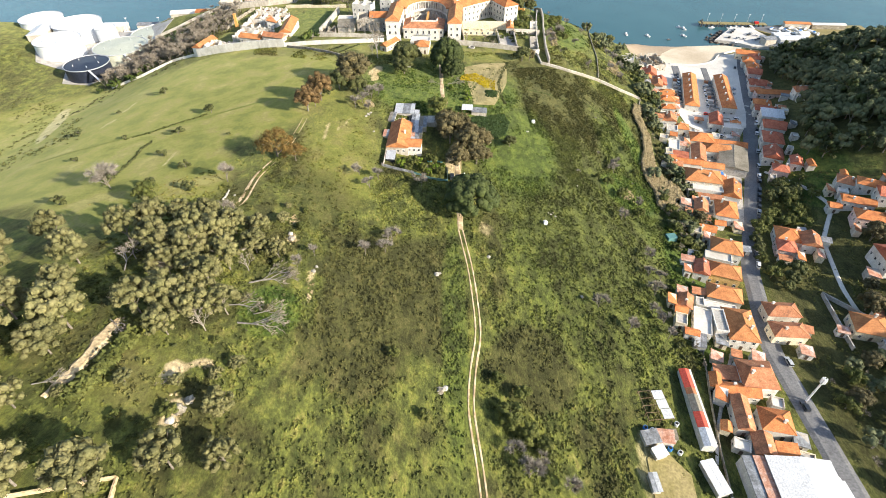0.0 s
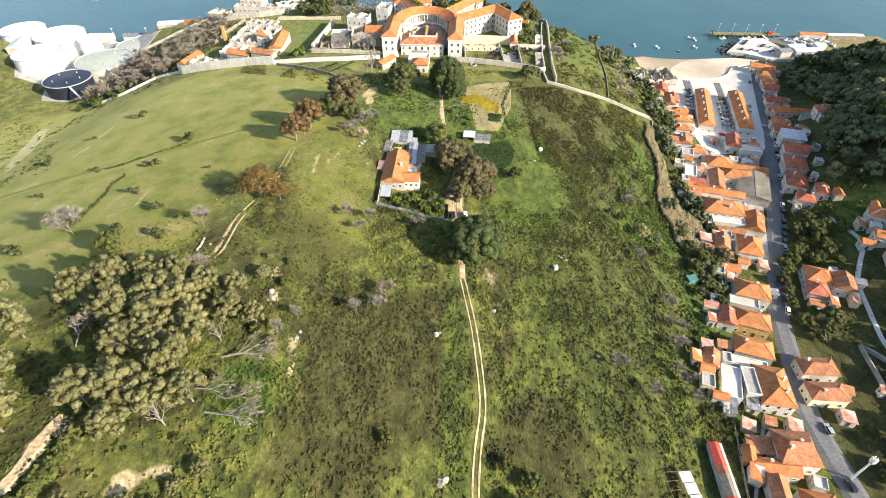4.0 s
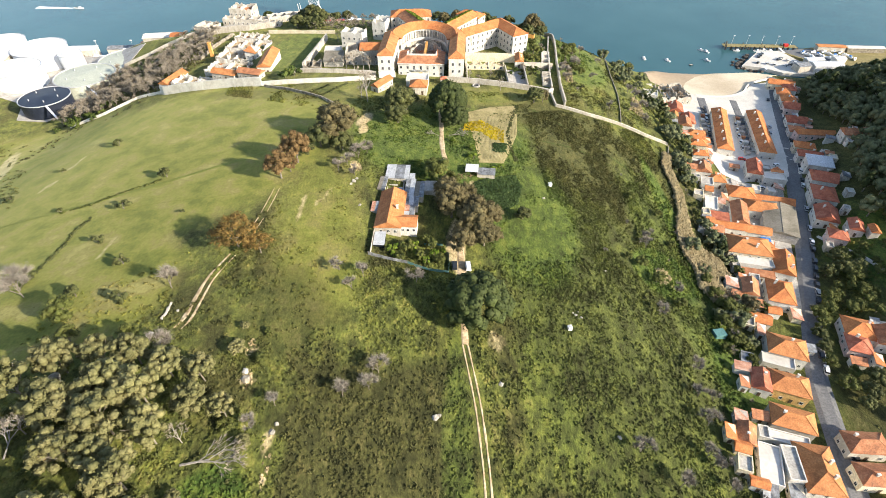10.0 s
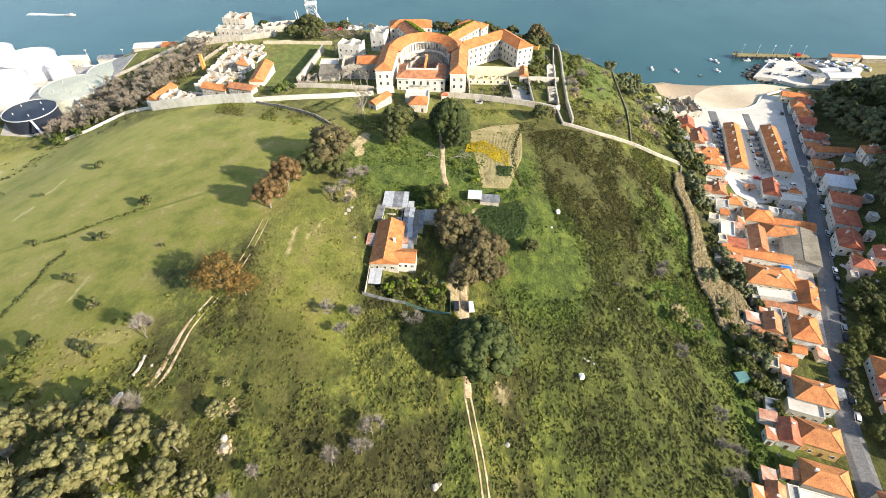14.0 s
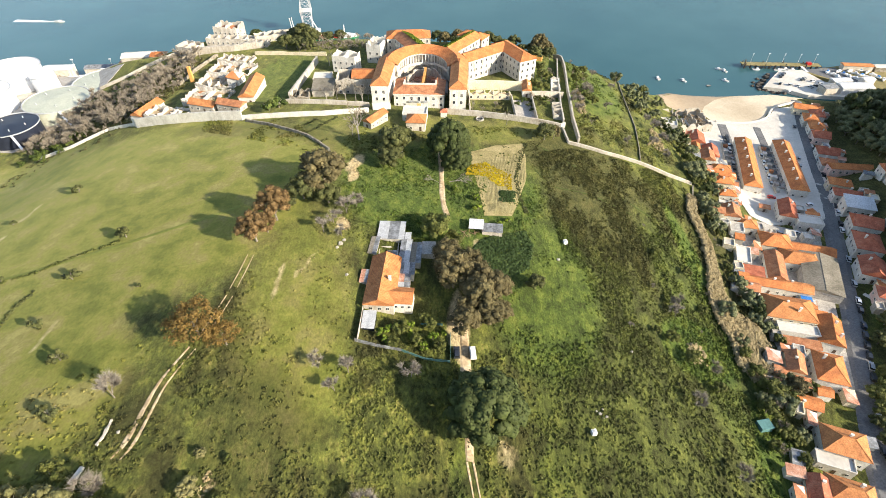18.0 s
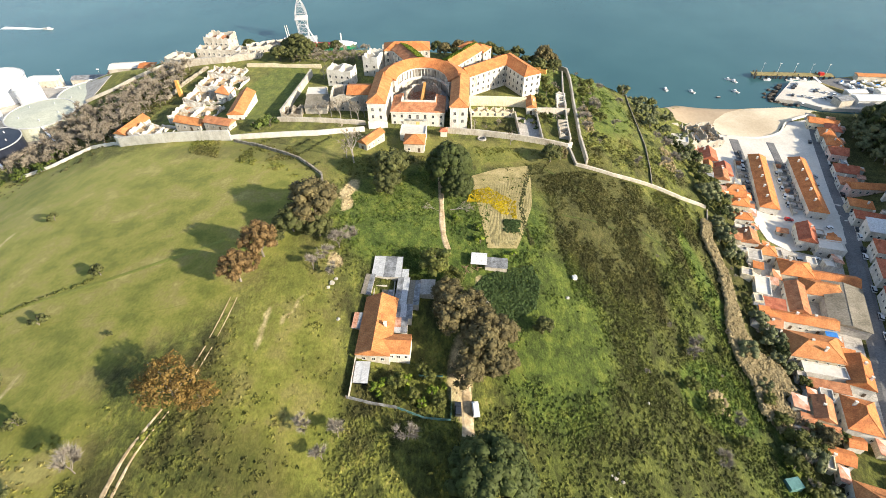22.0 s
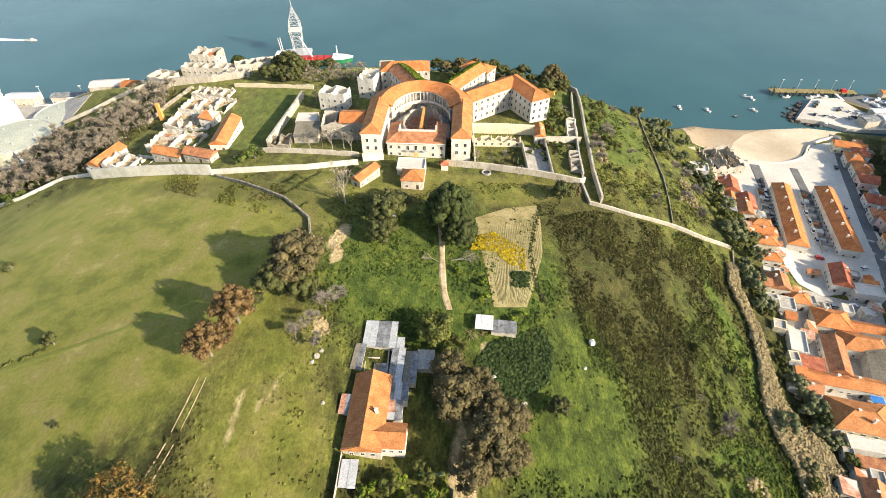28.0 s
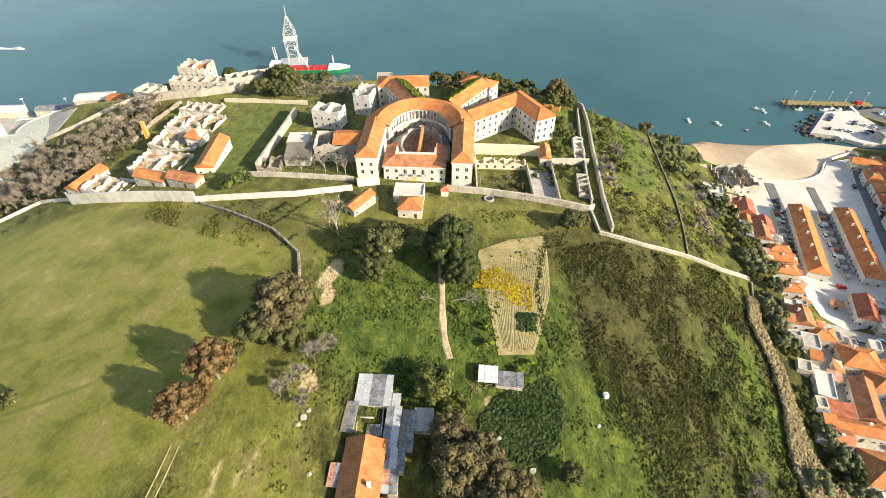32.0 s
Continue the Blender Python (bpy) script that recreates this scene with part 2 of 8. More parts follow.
# ---- building helpers ----
class Geo:
    """Collects the corners and faces of one mesh."""

    def __init__(self):
        self.v, self.f = [], []

    def add(self, verts, faces):
        k = len(self.v)
        self.v += [tuple(p) for p in verts]
        self.f += [tuple(i + k for i in q) for q in faces]
        return self

    def box(self, x0, x1, y0, y1, z0, z1):
        return self.prism([(x0, y0), (x1, y0), (x1, y1), (x0, y1)], z0, z1)

    def prism(self, ring, z0, z1, top=None):
        """Upright sides over a counter-clockwise ring, closed below and above; top: another ring for the upper end."""
        n, up = len(ring), top or ring
        self.add([(x, y, z0) for x, y in ring] + [(x, y, z1) for x, y in up],
                 [(i, (i + 1) % n, n + (i + 1) % n, n + i) for i in range(n)] + [tuple(range(n))[::-1], tuple(range(n, 2 * n))])
        return self

    def tube(self, a, b, ra, rb, n=6):
        a, b = Vector(a), Vector(b)
        d = (b - a).normalized()
        u = d.cross(Vector((0, 0, 1)) if abs(d.z) < 0.9 else Vector((1, 0, 0))).normalized()
        w = d.cross(u)
        ring = [(math.cos(2 * math.pi * i / n), math.sin(2 * math.pi * i / n)) for i in range(n)]
        self.add([a + (u * c + w * s) * ra for c, s in ring] + [b + (u * c + w * s) * rb for c, s in ring],
                 [(i, n + i, n + (i + 1) % n, (i + 1) % n) for i in range(n)] + [tuple(range(n)), tuple(range(n, 2 * n))[::-1]])
        return self

    def mesh(self, name, mat):
        me = bpy.data.meshes.new(name)
        me.from_pydata(self.v, [], self.f)
        if mat:
            me.materials.append(mat)
        return me


def part(name, geo, mat, parent, label=""):
    """Links a Geo or a mesh as one mesh object under a thing."""
    ob = new(name, geo if isinstance(geo, bpy.types.Mesh) else geo.mesh(name, mat))
    ob.parent = parent
    return tagged(ob, label)


def thing(name, x, y, z, rot=0, label="", category="", group="", kind=""):
    ob = new(name)
    ob.matrix_basis = pose(x, y, z, 0, 0, rot)
    ob.empty_display_size = 0.5
    return tagged(ob, label, category, group, kind)


def whole(name, geo, mat, label="", category="", group="", kind="", at=None):
    ob = new(name, geo if isinstance(geo, bpy.types.Mesh) else geo.mesh(name, mat))
    if at is not None:
        ob.matrix_basis = at
    return tagged(ob, label, category, group, kind)


def smooth_step(v):
    v = np.clip(v, 0, 1)
    return v * v * (3 - 2 * v)


# ---- the land ----
HILL = [  # coarse heights of the land: rows from west to east, columns from south to north
    [73, 48, 28, 15, 12, 3, -12, -6],
    [81, 64, 43, 28, 18, 5, 3, 27],
    [85, 83, 61, 47, 41, 34, 34, 38],
    [84, 90, 70, 53, 51, 49, 40, 37],
    [88, 81, 61, 63, 60, 53, 43, 42],
    [55, 35, 42, 44, 49, 46, 43, 37],
    [35, 16, 31, 40, 46, 48, 48, 38],
    [18, 12, 8, 6, 16, 35, 26, 19],
    [14, 18, 15, 10, -6, -7, -14, 4],
    [20, 24, 24, 33, 46, 9, -16, 12],
    [26, 30, 32, 34, 46, 48, 24, -22],
    [20, 22, 24, 26, 28, 34, 40, -17],
]
HILL = np.array(HILL, float)
SHORE_X = [-600, -332, -234, -200, -150, -100, -30, 20, 75, 125, 150, 165, 200, 233, 340, 600]
SHORE_Y = [520, 512, 500, 490, 512, 535, 540, 505, 475, 462, 460, 463, 458, 458, 462, 480]


def spline(u, n):
    i = np.clip(np.floor(u).astype(int), 0, n - 2)
    f = np.clip(u - i, 0, 1)
    return i, np.stack([(1 - f) ** 3, 3 * f ** 3 - 6 * f ** 2 + 4, -3 * f ** 3 + 3 * f ** 2 + 3 * f + 1, f ** 3], -1) / 6


def land(x, y):
    """Heights of the ground at arrays of places."""
    x, y = np.asarray(x, float), np.asarray(y, float)
    i, bx = spline((x + 300) / 60, 12)
    j, by = spline((y + 20) / 70, 8)
    z = np.zeros_like(x)
    for a in range(4):
        for b in range(4):
            z = z + HILL[np.clip(i + a - 1, 0, 11), np.clip(j + b - 1, 0, 7)] * bx[..., a] * by[..., b]
    floor = np.where(x > 0, 3.5 + np.maximum(0, 330 - y) * 0.045, 5.0)
    z = 0.5 * (z + floor + np.sqrt((z - floor) ** 2 + 9))
    z = z + 26 * np.exp(-((x + 395) / 60) ** 2 - ((y - 380) / 90) ** 2)
    z = z - 2.4 * np.exp(-((x + 17) / 14) ** 2 - ((y - 208) / 20) ** 2)
    edge = smooth_step((np.interp(x, SHORE_X, SHORE_Y) - y) / np.interp(x, [-150, -100, -30, 30, 130, 165, 240, 300], [42, 88, 92, 50, 42, 22, 14, 40]))
    return z * edge - 4 * (1 - edge)


def ground(x, y):
    return float(land(np.array([x]), np.array([y]))[0])


def sheet(name, xs, ys, mat):
    gx, gy = np.meshgrid(xs, ys)
    gz = land(gx, gy)
    w, n = len(xs), len(xs) * len(ys)
    me = bpy.data.meshes.new(name)
    me.vertices.add(n)
    me.vertices.foreach_set("co", np.stack([gx, gy, gz], -1).astype(np.float32).ravel())
    k = (np.arange(len(ys) - 1)[:, None] * w + np.arange(w - 1)).ravel()
    quads = np.stack([k, k + 1, k + w + 1, k + w], -1).astype(np.int32)
    me.loops.add(quads.size)
    me.loops.foreach_set("vertex_index", quads.ravel())
    me.polygons.add(len(quads))
    me.polygons.foreach_set("loop_start", np.arange(0, quads.size, 4, dtype=np.int32))
    me.polygons.foreach_set("use_smooth", np.ones(len(quads), bool))
    me.update()
    me.materials.append(mat)
    return me, gx.ravel(), gy.ravel()


def blob(x, y, cx, cy, rx, ry, turn=0.0, soft=0.35):
    """1 inside an ellipse, falling to 0 over its soft rim."""
    c, s = math.cos(radians(turn)), math.sin(radians(turn))
    u, v = ((x - cx) * c + (y - cy) * s) / rx, (-(x - cx) * s + (y - cy) * c) / ry
    return smooth_step((1 + soft - np.hypot(u, v)) / (2 * soft))


def zones(x, y):
    """How lush, how dry and how bare the growth is, and how much scrub there is."""
    lush = np.maximum.reduce([0.62 * blob(x, y, 35, 218, 24, 44), blob(x, y, 0, 268, 42, 36), blob(x, y, -95, 388, 18, 42), 0.5 * blob(x, y, 100, 195, 16, 90, 8), 0.42 * blob(x, y, 58, 168, 42, 85), blob(x, y, 108, 235, 5, 50, 6), blob(x, y, 92, 204, 16, 14), 0.5 * blob(x, y, 4, 110, 5, 60), blob(x, y, -50, 98, 8, 11),
                              blob(x, y, 104, 150, 9, 45, -8), blob(x, y, 198, 232, 18, 26, -30), blob(x, y, 60, 390, 16, 40), blob(x, y, 85, 395, 22, 50), blob(x, y, 300, 352, 26, 22, -30)])
    dry = np.maximum.reduce([0.76 * blob(x, y, 74, 262, 38, 45), 0.74 * blob(x, y, 62, 300, 30, 18), blob(x, y, -8, 120, 16, 26), 0.55 * blob(x, y, 60, 132, 18, 30), 0.68 * blob(x, y, 64, 175, 36, 55), 0.6 * blob(x, y, 84, 235, 32, 75, 6), blob(x, y, 30, 98, 14, 16), blob(x, y, -24, 108, 14, 36), 0.55 * blob(x, y, -90, 312, 55, 10, -12, 0.6), 0.5 * blob(x, y, -48, 158, 14, 22), blob(x, y, 275, 330, 75, 120, 0, 0.2), blob(x, y, 185, 110, 55, 90, -10, 0.25), blob(x, y, 126, 240, 7, 60, 4)])
    field = np.maximum.reduce([blob(x, y, -135, 255, 85, 75, 20, 0.2), blob(x, y, -190, 190, 90, 40), blob(x, y, -235, 275, 80, 75, 0, 0.3), blob(x, y, -118, 165, 34, 36, 0, 0.3), 0.55 * blob(x, y, -44, 200, 20, 56, 6, 0.6), 0.3 * blob(x, y, 24, 152, 9, 36, 0, 0.5), 0.5 * blob(x, y, 0, 318, 85, 14), 0.5 * blob(x, y, -52, 300, 24, 20), 0.15 * blob(x, y, -95, 388, 18, 42), 0.4 * blob(x, y, -71, 68, 12, 16), 0.5 * blob(x, y, 92, 375, 12, 55, -6, 0.4)])
    bare = np.maximum.reduce([blob(x, y, -37.5, 281, 2.6, 8, -12), blob(x, y, -37, 271, 2.2, 5), blob(x, y, -36.5, 239, 2.2, 4, 30), blob(x, y, -84, 109, 3.6, 3.6), blob(x, y, -60, 60, 1.6, 5, 20), blob(x, y, -64, 72, 2, 3), blob(x, y, -58.8, 75, 1.5, 2), 0.45 * blob(x, y, 64, 66, 7, 18), blob(x, y, 17.5, 158, 3.5, 5) * 0.45, blob(x, y, 5, 199, 3, 14), blob(x, y, 12.5, 234, 1.3, 9, 15) * 0.8,
                              blob(x, y, -238, 285, 5, 42, 24), 0.6 * blob(x, y, -174, 242, 2.0, 6, -15), 0.6 * blob(x, y, -173, 262, 1.6, 9, -8), blob(x, y, -115, 186, 1.5, 9) * 0.45, blob(x, y, -52, 206, 1.2, 12, 3) * 0.55, blob(x, y, -53.5, 143, 1.2, 3) * 0.9, blob(x, y, -51.5, 132.5, 1.6, 3, 10) * 0.8, blob(x, y, -45.5, 216, 1.2, 9, -20) * 0.5, blob(x, y, -41.5, 112, 1.0, 8, 5) * 0.8])
    return lush, dry, field, bare


def land_material():
    m = bpy.data.materials.new("meadow_and_scrub_ground")
    m.use_nodes = True
    n, link = m.node_tree.nodes, m.node_tree.links.new
    where = n.new("ShaderNodeNewGeometry").outputs["Position"]

    def noise(scale, detail=6.0, rough=0.65):
        t = n.new("ShaderNodeTexNoise")
        t.inputs["Scale"].default_value, t.inputs["Detail"].default_value, t.inputs["Roughness"].default_value = scale, detail, rough
        link(where, t.inputs["Vector"])
        return t.outputs["Fac"]

    def ramp(fac, stops):
        r = n.new("ShaderNodeValToRGB")
        el = r.color_ramp.elements
        while len(el) < len(stops):
            el.new(0.5)
        for e, (p, c) in zip(el, stops):
            e.position, e.color = p, (*c, 1)
        link(fac, r.inputs[0])
        return r.outputs["Color"]

    def mix(fac, a, b):
        x = n.new("ShaderNodeMix")
        x.data_type = "RGBA"
        link(fac, x.inputs[0])
        link(a, x.inputs["A"])
        link(b, x.inputs["B"])
        return x.outputs["Result"]

    def mask(name, spread, grain):
        a = n.new("ShaderNodeAttribute")
        a.attribute_name = name
        add = n.new("ShaderNodeMath")
        add.operation = "MULTIPLY_ADD"
        link(grain, add.inputs[0])
        add.inputs[1].default_value = spread
        link(a.outputs["Fac"], add.inputs[2])
        r = n.new("ShaderNodeMapRange")
        r.inputs["From Min"].default_value, r.inputs["From Max"].default_value = 0.3 + spread * 0.5, 0.7 + spread * 0.5
        link(add.outputs[0], r.inputs["Value"])
        return r.outputs["Result"]

    patches = noise(0.07)
    stretch = n.new("ShaderNodeVectorMath")
    stretch.operation = "MULTIPLY"
    stretch.inputs[1].default_value = (1.0, 0.6, 1.0)
    link(where, stretch.inputs[0])
    where = stretch.outputs["Vector"]
    wide, mid, fine = noise(0.035), noise(0.26, 8.0, 0.72), noise(1.5, 5.0, 0.75)
    grass = ramp(mid, [(0.38, (0.036, 0.046, 0.013)), (0.45, (0.06, 0.067, 0.019)), (0.51, (0.085, 0.098, 0.024)), (0.57, (0.13, 0.138, 0.03)), (0.65, (0.18, 0.165, 0.05))])
    lush = ramp(mid, [(0.38, (0.024, 0.046, 0.01)), (0.46, (0.042, 0.072, 0.014)), (0.54, (0.07, 0.102, 0.019)), (0.64, (0.115, 0.135, 0.028))])
    dry = ramp(mid, [(0.38, (0.022, 0.024, 0.009)), (0.46, (0.037, 0.037, 0.014)), (0.53, (0.055, 0.056, 0.018)), (0.63, (0.082, 0.075, 0.028))])
    field = ramp(patches, [(0.36, (0.092, 0.108, 0.021)), (0.44, (0.138, 0.146, 0.029)), (0.52, (0.182, 0.176, 0.042)), (0.58, (0.19, 0.165, 0.056)), (0.64, (0.245, 0.22, 0.075))])
    bare = ramp(mid, [(0.3, (0.26, 0.19, 0.1)), (0.6, (0.5, 0.4, 0.24))])
    spots = n.new("ShaderNodeMapRange")
    spots.inputs["From Min"].default_value, spots.inputs["From Max"].default_value = 0.47, 0.6
    link(noise(0.075, 5.0, 0.6), spots.inputs["Value"])
    grass = mix(spots.outputs["Result"], grass, dry)
    col = mix(mask("field", 0.6, wide), grass, field)
    col = mix(mask("dry", 1.1, mid), col, dry)
    col = mix(mask("lush", 0.9, mid), col, lush)
    col = mix(mask("bare", 0.8, mid), col, bare)
    gain = n.new("ShaderNodeMapRange")
    gain.inputs["From Min"].default_value, gain.inputs["From Max"].default_value = 0.28, 0.72
    gain.inputs["To Min"].default_value, gain.inputs["To Max"].default_value = 0.42, 1.62
    link(fine, gain.inputs["Value"])
    scale = n.new("ShaderNodeVectorMath")
    scale.operation = "SCALE"
    link(col, scale.inputs[0])
    link(gain.outputs["Result"], scale.inputs["Scale"])
    calm = n.new("ShaderNodeMath")
    calm.operation = "MULTIPLY"
    link(mask("field", 0.6, wide), calm.inputs[0])
    calm.inputs[1].default_value = 0.5
    bsdf = n["Principled BSDF"]
    link(mix(calm.outputs[0], scale.outputs["Vector"], col), bsdf.inputs["Base Color"])
    bsdf.inputs["Roughness"].default_value, bsdf.inputs["Specular IOR Level"].default_value = 0.95, 0.1
    # standing blades shine towards a low view
    bsdf.inputs["Sheen Weight"].default_value, bsdf.inputs["Sheen Roughness"].default_value, bsdf.inputs["Sheen Tint"].default_value = 0.22, 0.5, (0.75, 0.75, 0.32, 1)
    b = n.new("ShaderNodeBump")
    b.inputs["Distance"].default_value = 0.5
    link(fine, b.inputs["Height"])
    hump = n.new("ShaderNodeBump")
    hump.inputs["Distance"].default_value = 1.6
    for node, rough_land, meadow in ((b, 0.7, 0.16), (hump, 0.22, 0.05)):
        smooth = n.new("ShaderNodeMapRange")
        smooth.inputs["To Min"].default_value, smooth.inputs["To Max"].default_value = rough_land, meadow
        link(mask("field", 0.6, wide), smooth.inputs["Value"])
        link(smooth.outputs["Result"], node.inputs["Strength"])
    link(noise(0.55, 4.0, 0.6), hump.inputs["Height"])
    link(hump.outputs["Normal"], b.inputs["Normal"])
    link(b.outputs["Normal"], bsdf.inputs["Normal"])
    return m


far = [120, 300, 700, 1600, 3500]
xs = np.concatenate([[-420 - d for d in far[::-1]], np.arange(-420, 420.1, 2.5), [420 + d for d in far]])
ys = np.concatenate([[-60 - d for d in far[::-1]], np.arange(-60, 545.1, 2.5), [545 + d for d in far]])
M["land"] = land_material()
land_mesh, lx, ly = sheet("ground", xs, ys, M["land"])


def mark_zones(me, x, y):
    for name, values in zip(("lush", "dry", "field", "bare"), zones(x, y)):
        me.attributes.new(name, "FLOAT", "POINT").data.foreach_set("value", values.astype(np.float32))


mark_zones(land_mesh, lx, ly)
tagged(new("ground", land_mesh), "hillside of green grass, olive scrub and bare sandy spots", "ground", kind="structure")


def water_material():
    m = bpy.data.materials.new("calm_river_water")
    m.use_nodes = True
    n, link = m.node_tree.nodes, m.node_tree.links.new
    where = n.new("ShaderNodeNewGeometry").outputs["Position"]
    t = n.new("ShaderNodeTexNoise")
    t.inputs["Scale"].default_value, t.inputs["Detail"].default_value = 0.012, 3.0
    link(where, t.inputs["Vector"])
    r = n.new("ShaderNodeValToRGB")
    r.color_ramp.elements[0].position, r.color_ramp.elements[0].color = 0.3, (0.03, 0.09, 0.104, 1)
    r.color_ramp.elements[1].position, r.color_ramp.elements[1].color = 0.7, (0.042, 0.112, 0.122, 1)
    link(t.outputs["Fac"], r.inputs[0])
    wave = n.new("ShaderNodeTexNoise")
    wave.inputs["Scale"].default_value, wave.inputs["Detail"].default_value = 0.5, 4.0
    link(where, wave.inputs["Vector"])
    b = n.new("ShaderNodeBump")
    b.inputs["Strength"].default_value, b.inputs["Distance"].default_value = 0.25, 0.4
    link(wave.outputs["Fac"], b.inputs["Height"])
    bsdf = n["Principled BSDF"]
    link(r.outputs["Color"], bsdf.inputs["Base Color"])
    link(b.outputs["Normal"], bsdf.inputs["Normal"])
    bsdf.inputs["Roughness"].default_value, bsdf.inputs["IOR"].default_value = 0.22, 1.33
    return m


whole("water", Geo().add([(-4500, 380, 0), (4500, 380, 0), (4500, 4500, 0), (-4500, 4500, 0)], [(0, 1, 2, 3)]), water_material(), "calm blue-green river with faint ripples", "water", kind="structure")


def draped(name, ring, mat, lift=0.2, step=4.0, label="", category="", kind="structure", level=None):
    """A sheet over a plan polygon that follows the ground, with a skirt down into it."""
    bm = bmesh.new()
    face = bm.faces.new([bm.verts.new((x, y, 0)) for x, y in ring])
    if level is None:
        for axis in (0, 1):
            lo, hi = min(p[axis] for p in ring), max(p[axis] for p in ring)
            c = math.ceil(lo / step) * step
            while c < hi:
                co, no = [0, 0, 0], [0, 0, 0]
                co[axis], no[axis] = c, 1
                bmesh.ops.bisect_plane(bm, geom=bm.verts[:] + bm.edges[:] + bm.faces[:], plane_co=co, plane_no=no)
                c += step
    co = np.array([v.co for v in bm.verts])
    zs = land(co[:, 0], co[:, 1]) + lift if level is None else np.full(len(co), level)
    for v, z in zip(bm.verts, zs):
        v.co.z = z
    rim = [e for e in bm.edges if len(e.link_faces) == 1]
    made = bmesh.ops.extrude_edge_only(bm, edges=rim)["geom"]
    for v in made:
        if isinstance(v, bmesh.types.BMVert):
            v.co.z -= 0.6 if level is None else 6.0
    bmesh.ops.recalc_face_normals(bm, faces=bm.faces[:])
    me = bpy.data.meshes.new(name)
    bm.to_mesh(me)
    bm.free()
    me.materials.append(mat)
    return tagged(new(name, me), label, category, kind=kind)


def ribbon(name, line, width, mat, lift=0.25, label="", category="", kind="structure", step=3.0, wobble=0.0, offset=0.0):
    """A track or road along a plan line, laid on the ground; width may be one number or one a point."""
    pts = np.array(line, float)
    seg = np.hypot(*np.diff(pts, axis=0).T)
    along = np.concatenate([[0], np.cumsum(seg)])
    k = np.linspace(0, along[-1], max(2, int(along[-1] / step) + 1))
    cx, cy = np.interp(k, along, pts[:, 0]), np.interp(k, along, pts[:, 1])
    for _ in range(3):
        if len(k) > 4:
            cx[1:-1], cy[1:-1] = (cx[:-2] + 2 * cx[1:-1] + cx[2:]) / 4, (cy[:-2] + 2 * cy[1:-1] + cy[2:]) / 4
    tx, ty = np.gradient(cx), np.gradient(cy)
    ln = np.hypot(tx, ty)
    nx, ny = -ty / ln, tx / ln
    w = np.interp(k, along, width) if isinstance(width, (list, tuple)) else np.full(len(k), float(width))
    rng = np.random.RandomState(len(line) * 7 + int(along[-1]))
    w = w * (1 + wobble * (rng.rand(len(k)) - 0.5))
    g = Geo()
    lanes = np.linspace(-0.5, 0.5, 5)
    px, py = cx[:, None] + nx[:, None] * (lanes * w[:, None] + offset), cy[:, None] + ny[:, None] * (lanes * w[:, None] + offset)
    pz = land(px, py) + lift
    pz[:, 0] -= lift + 0.1
    pz[:, -1] -= lift + 0.1
    px[:, 0], py[:, 0] = px[:, 1] + (px[:, 0] - px[:, 1]) * 1.0, py[:, 1] + (py[:, 0] - py[:, 1]) * 1.0
    g.add(np.stack([px, py, pz], -1).reshape(-1, 3).tolist(), [(i * 5 + j + 1, i * 5 + j, i * 5 + 5 + j, i * 5 + 6 + j) for i in range(len(k) - 1) for j in range(4)])
    return whole(name, g, mat, label, category, kind=kind)

# ---- roads, pavements, beach and quay ----
ROAD = [(128, 20), (124, 50), (125, 86), (125.5, 119), (138, 164), (171, 233), (193, 285), (210, 323), (224, 362), (238, 402), (252, 436)]
ribbon("road", ROAD, 8.5, M["asphalt"], 0.5, "grey asphalt village street", "road")
draped("pavement", [(158, 300), (166, 294), (205, 300), (222, 345), (236, 385), (250, 428), (231, 424), (221, 411), (200, 402.5), (183, 405.5), (168, 384), (160, 345)][:8] + [(200, 404), (183, 407), (170, 411), (160, 408), (163, 392), (164, 372), (157, 345)], M["paving"], 0.4, 5.0, "pale paved square and lanes between the houses", "pavement")
ribbon("lane", [(185.5, 402), (180, 375), (170, 335)], 9, M["asphalt"], 0.55, "dark asphalt lane beside terraced houses", "lane")
ribbon("lane", [(207, 398), (201, 370), (189, 332)], 7.5, M["asphalt"], 0.55, "dark asphalt lane beside terraced houses", "lane")
draped("village_yard", [(130, 196), (150, 196), (168, 240), (188, 288), (164, 296), (141, 297), (129, 245)], M["concrete"], 0.2, 5.0, "worn paved yards between the village houses", "yard")
draped("beach", [(153, 440), (154, 421), (165, 418), (178, 417), (181, 407), (200, 402), (218, 411), (227, 422), (240, 431), (253, 437), (266, 448), (262, 456), (239, 456), (228, 462), (206, 460), (190, 466), (160, 466)], M["sand"], 0.25, 4.0, "pale sandy beach with a damp edge", "beach")
draped("wet_sand", [(153, 441), (154, 421.5), (166, 418.5), (178, 418), (183.4, 427), (194, 436.6), (206, 442), (216, 445.5), (230, 452), (228, 461), (206, 459.5), (190, 465.5), (161, 465.5)], M["wet_sand"], 0.3, 4.0, "damp brown sand at the water's edge", "beach")
ribbon("sea_wall", [(183, 406), (200, 403), (212, 406), (221, 411.5), (224, 416), (227, 422), (236, 428), (249, 433)], 1.6, M["paving"], 1.3, "low white sea wall above the sand", "wall")
draped("quay", [(241.5, 461.5), (266.5, 490), (286, 491.5), (292, 470), (310, 462), (306, 444), (268, 447.5), (255.5, 457.5)], M["paving"], level=2.6, label="pale concrete quay with parked cars", category="quay")
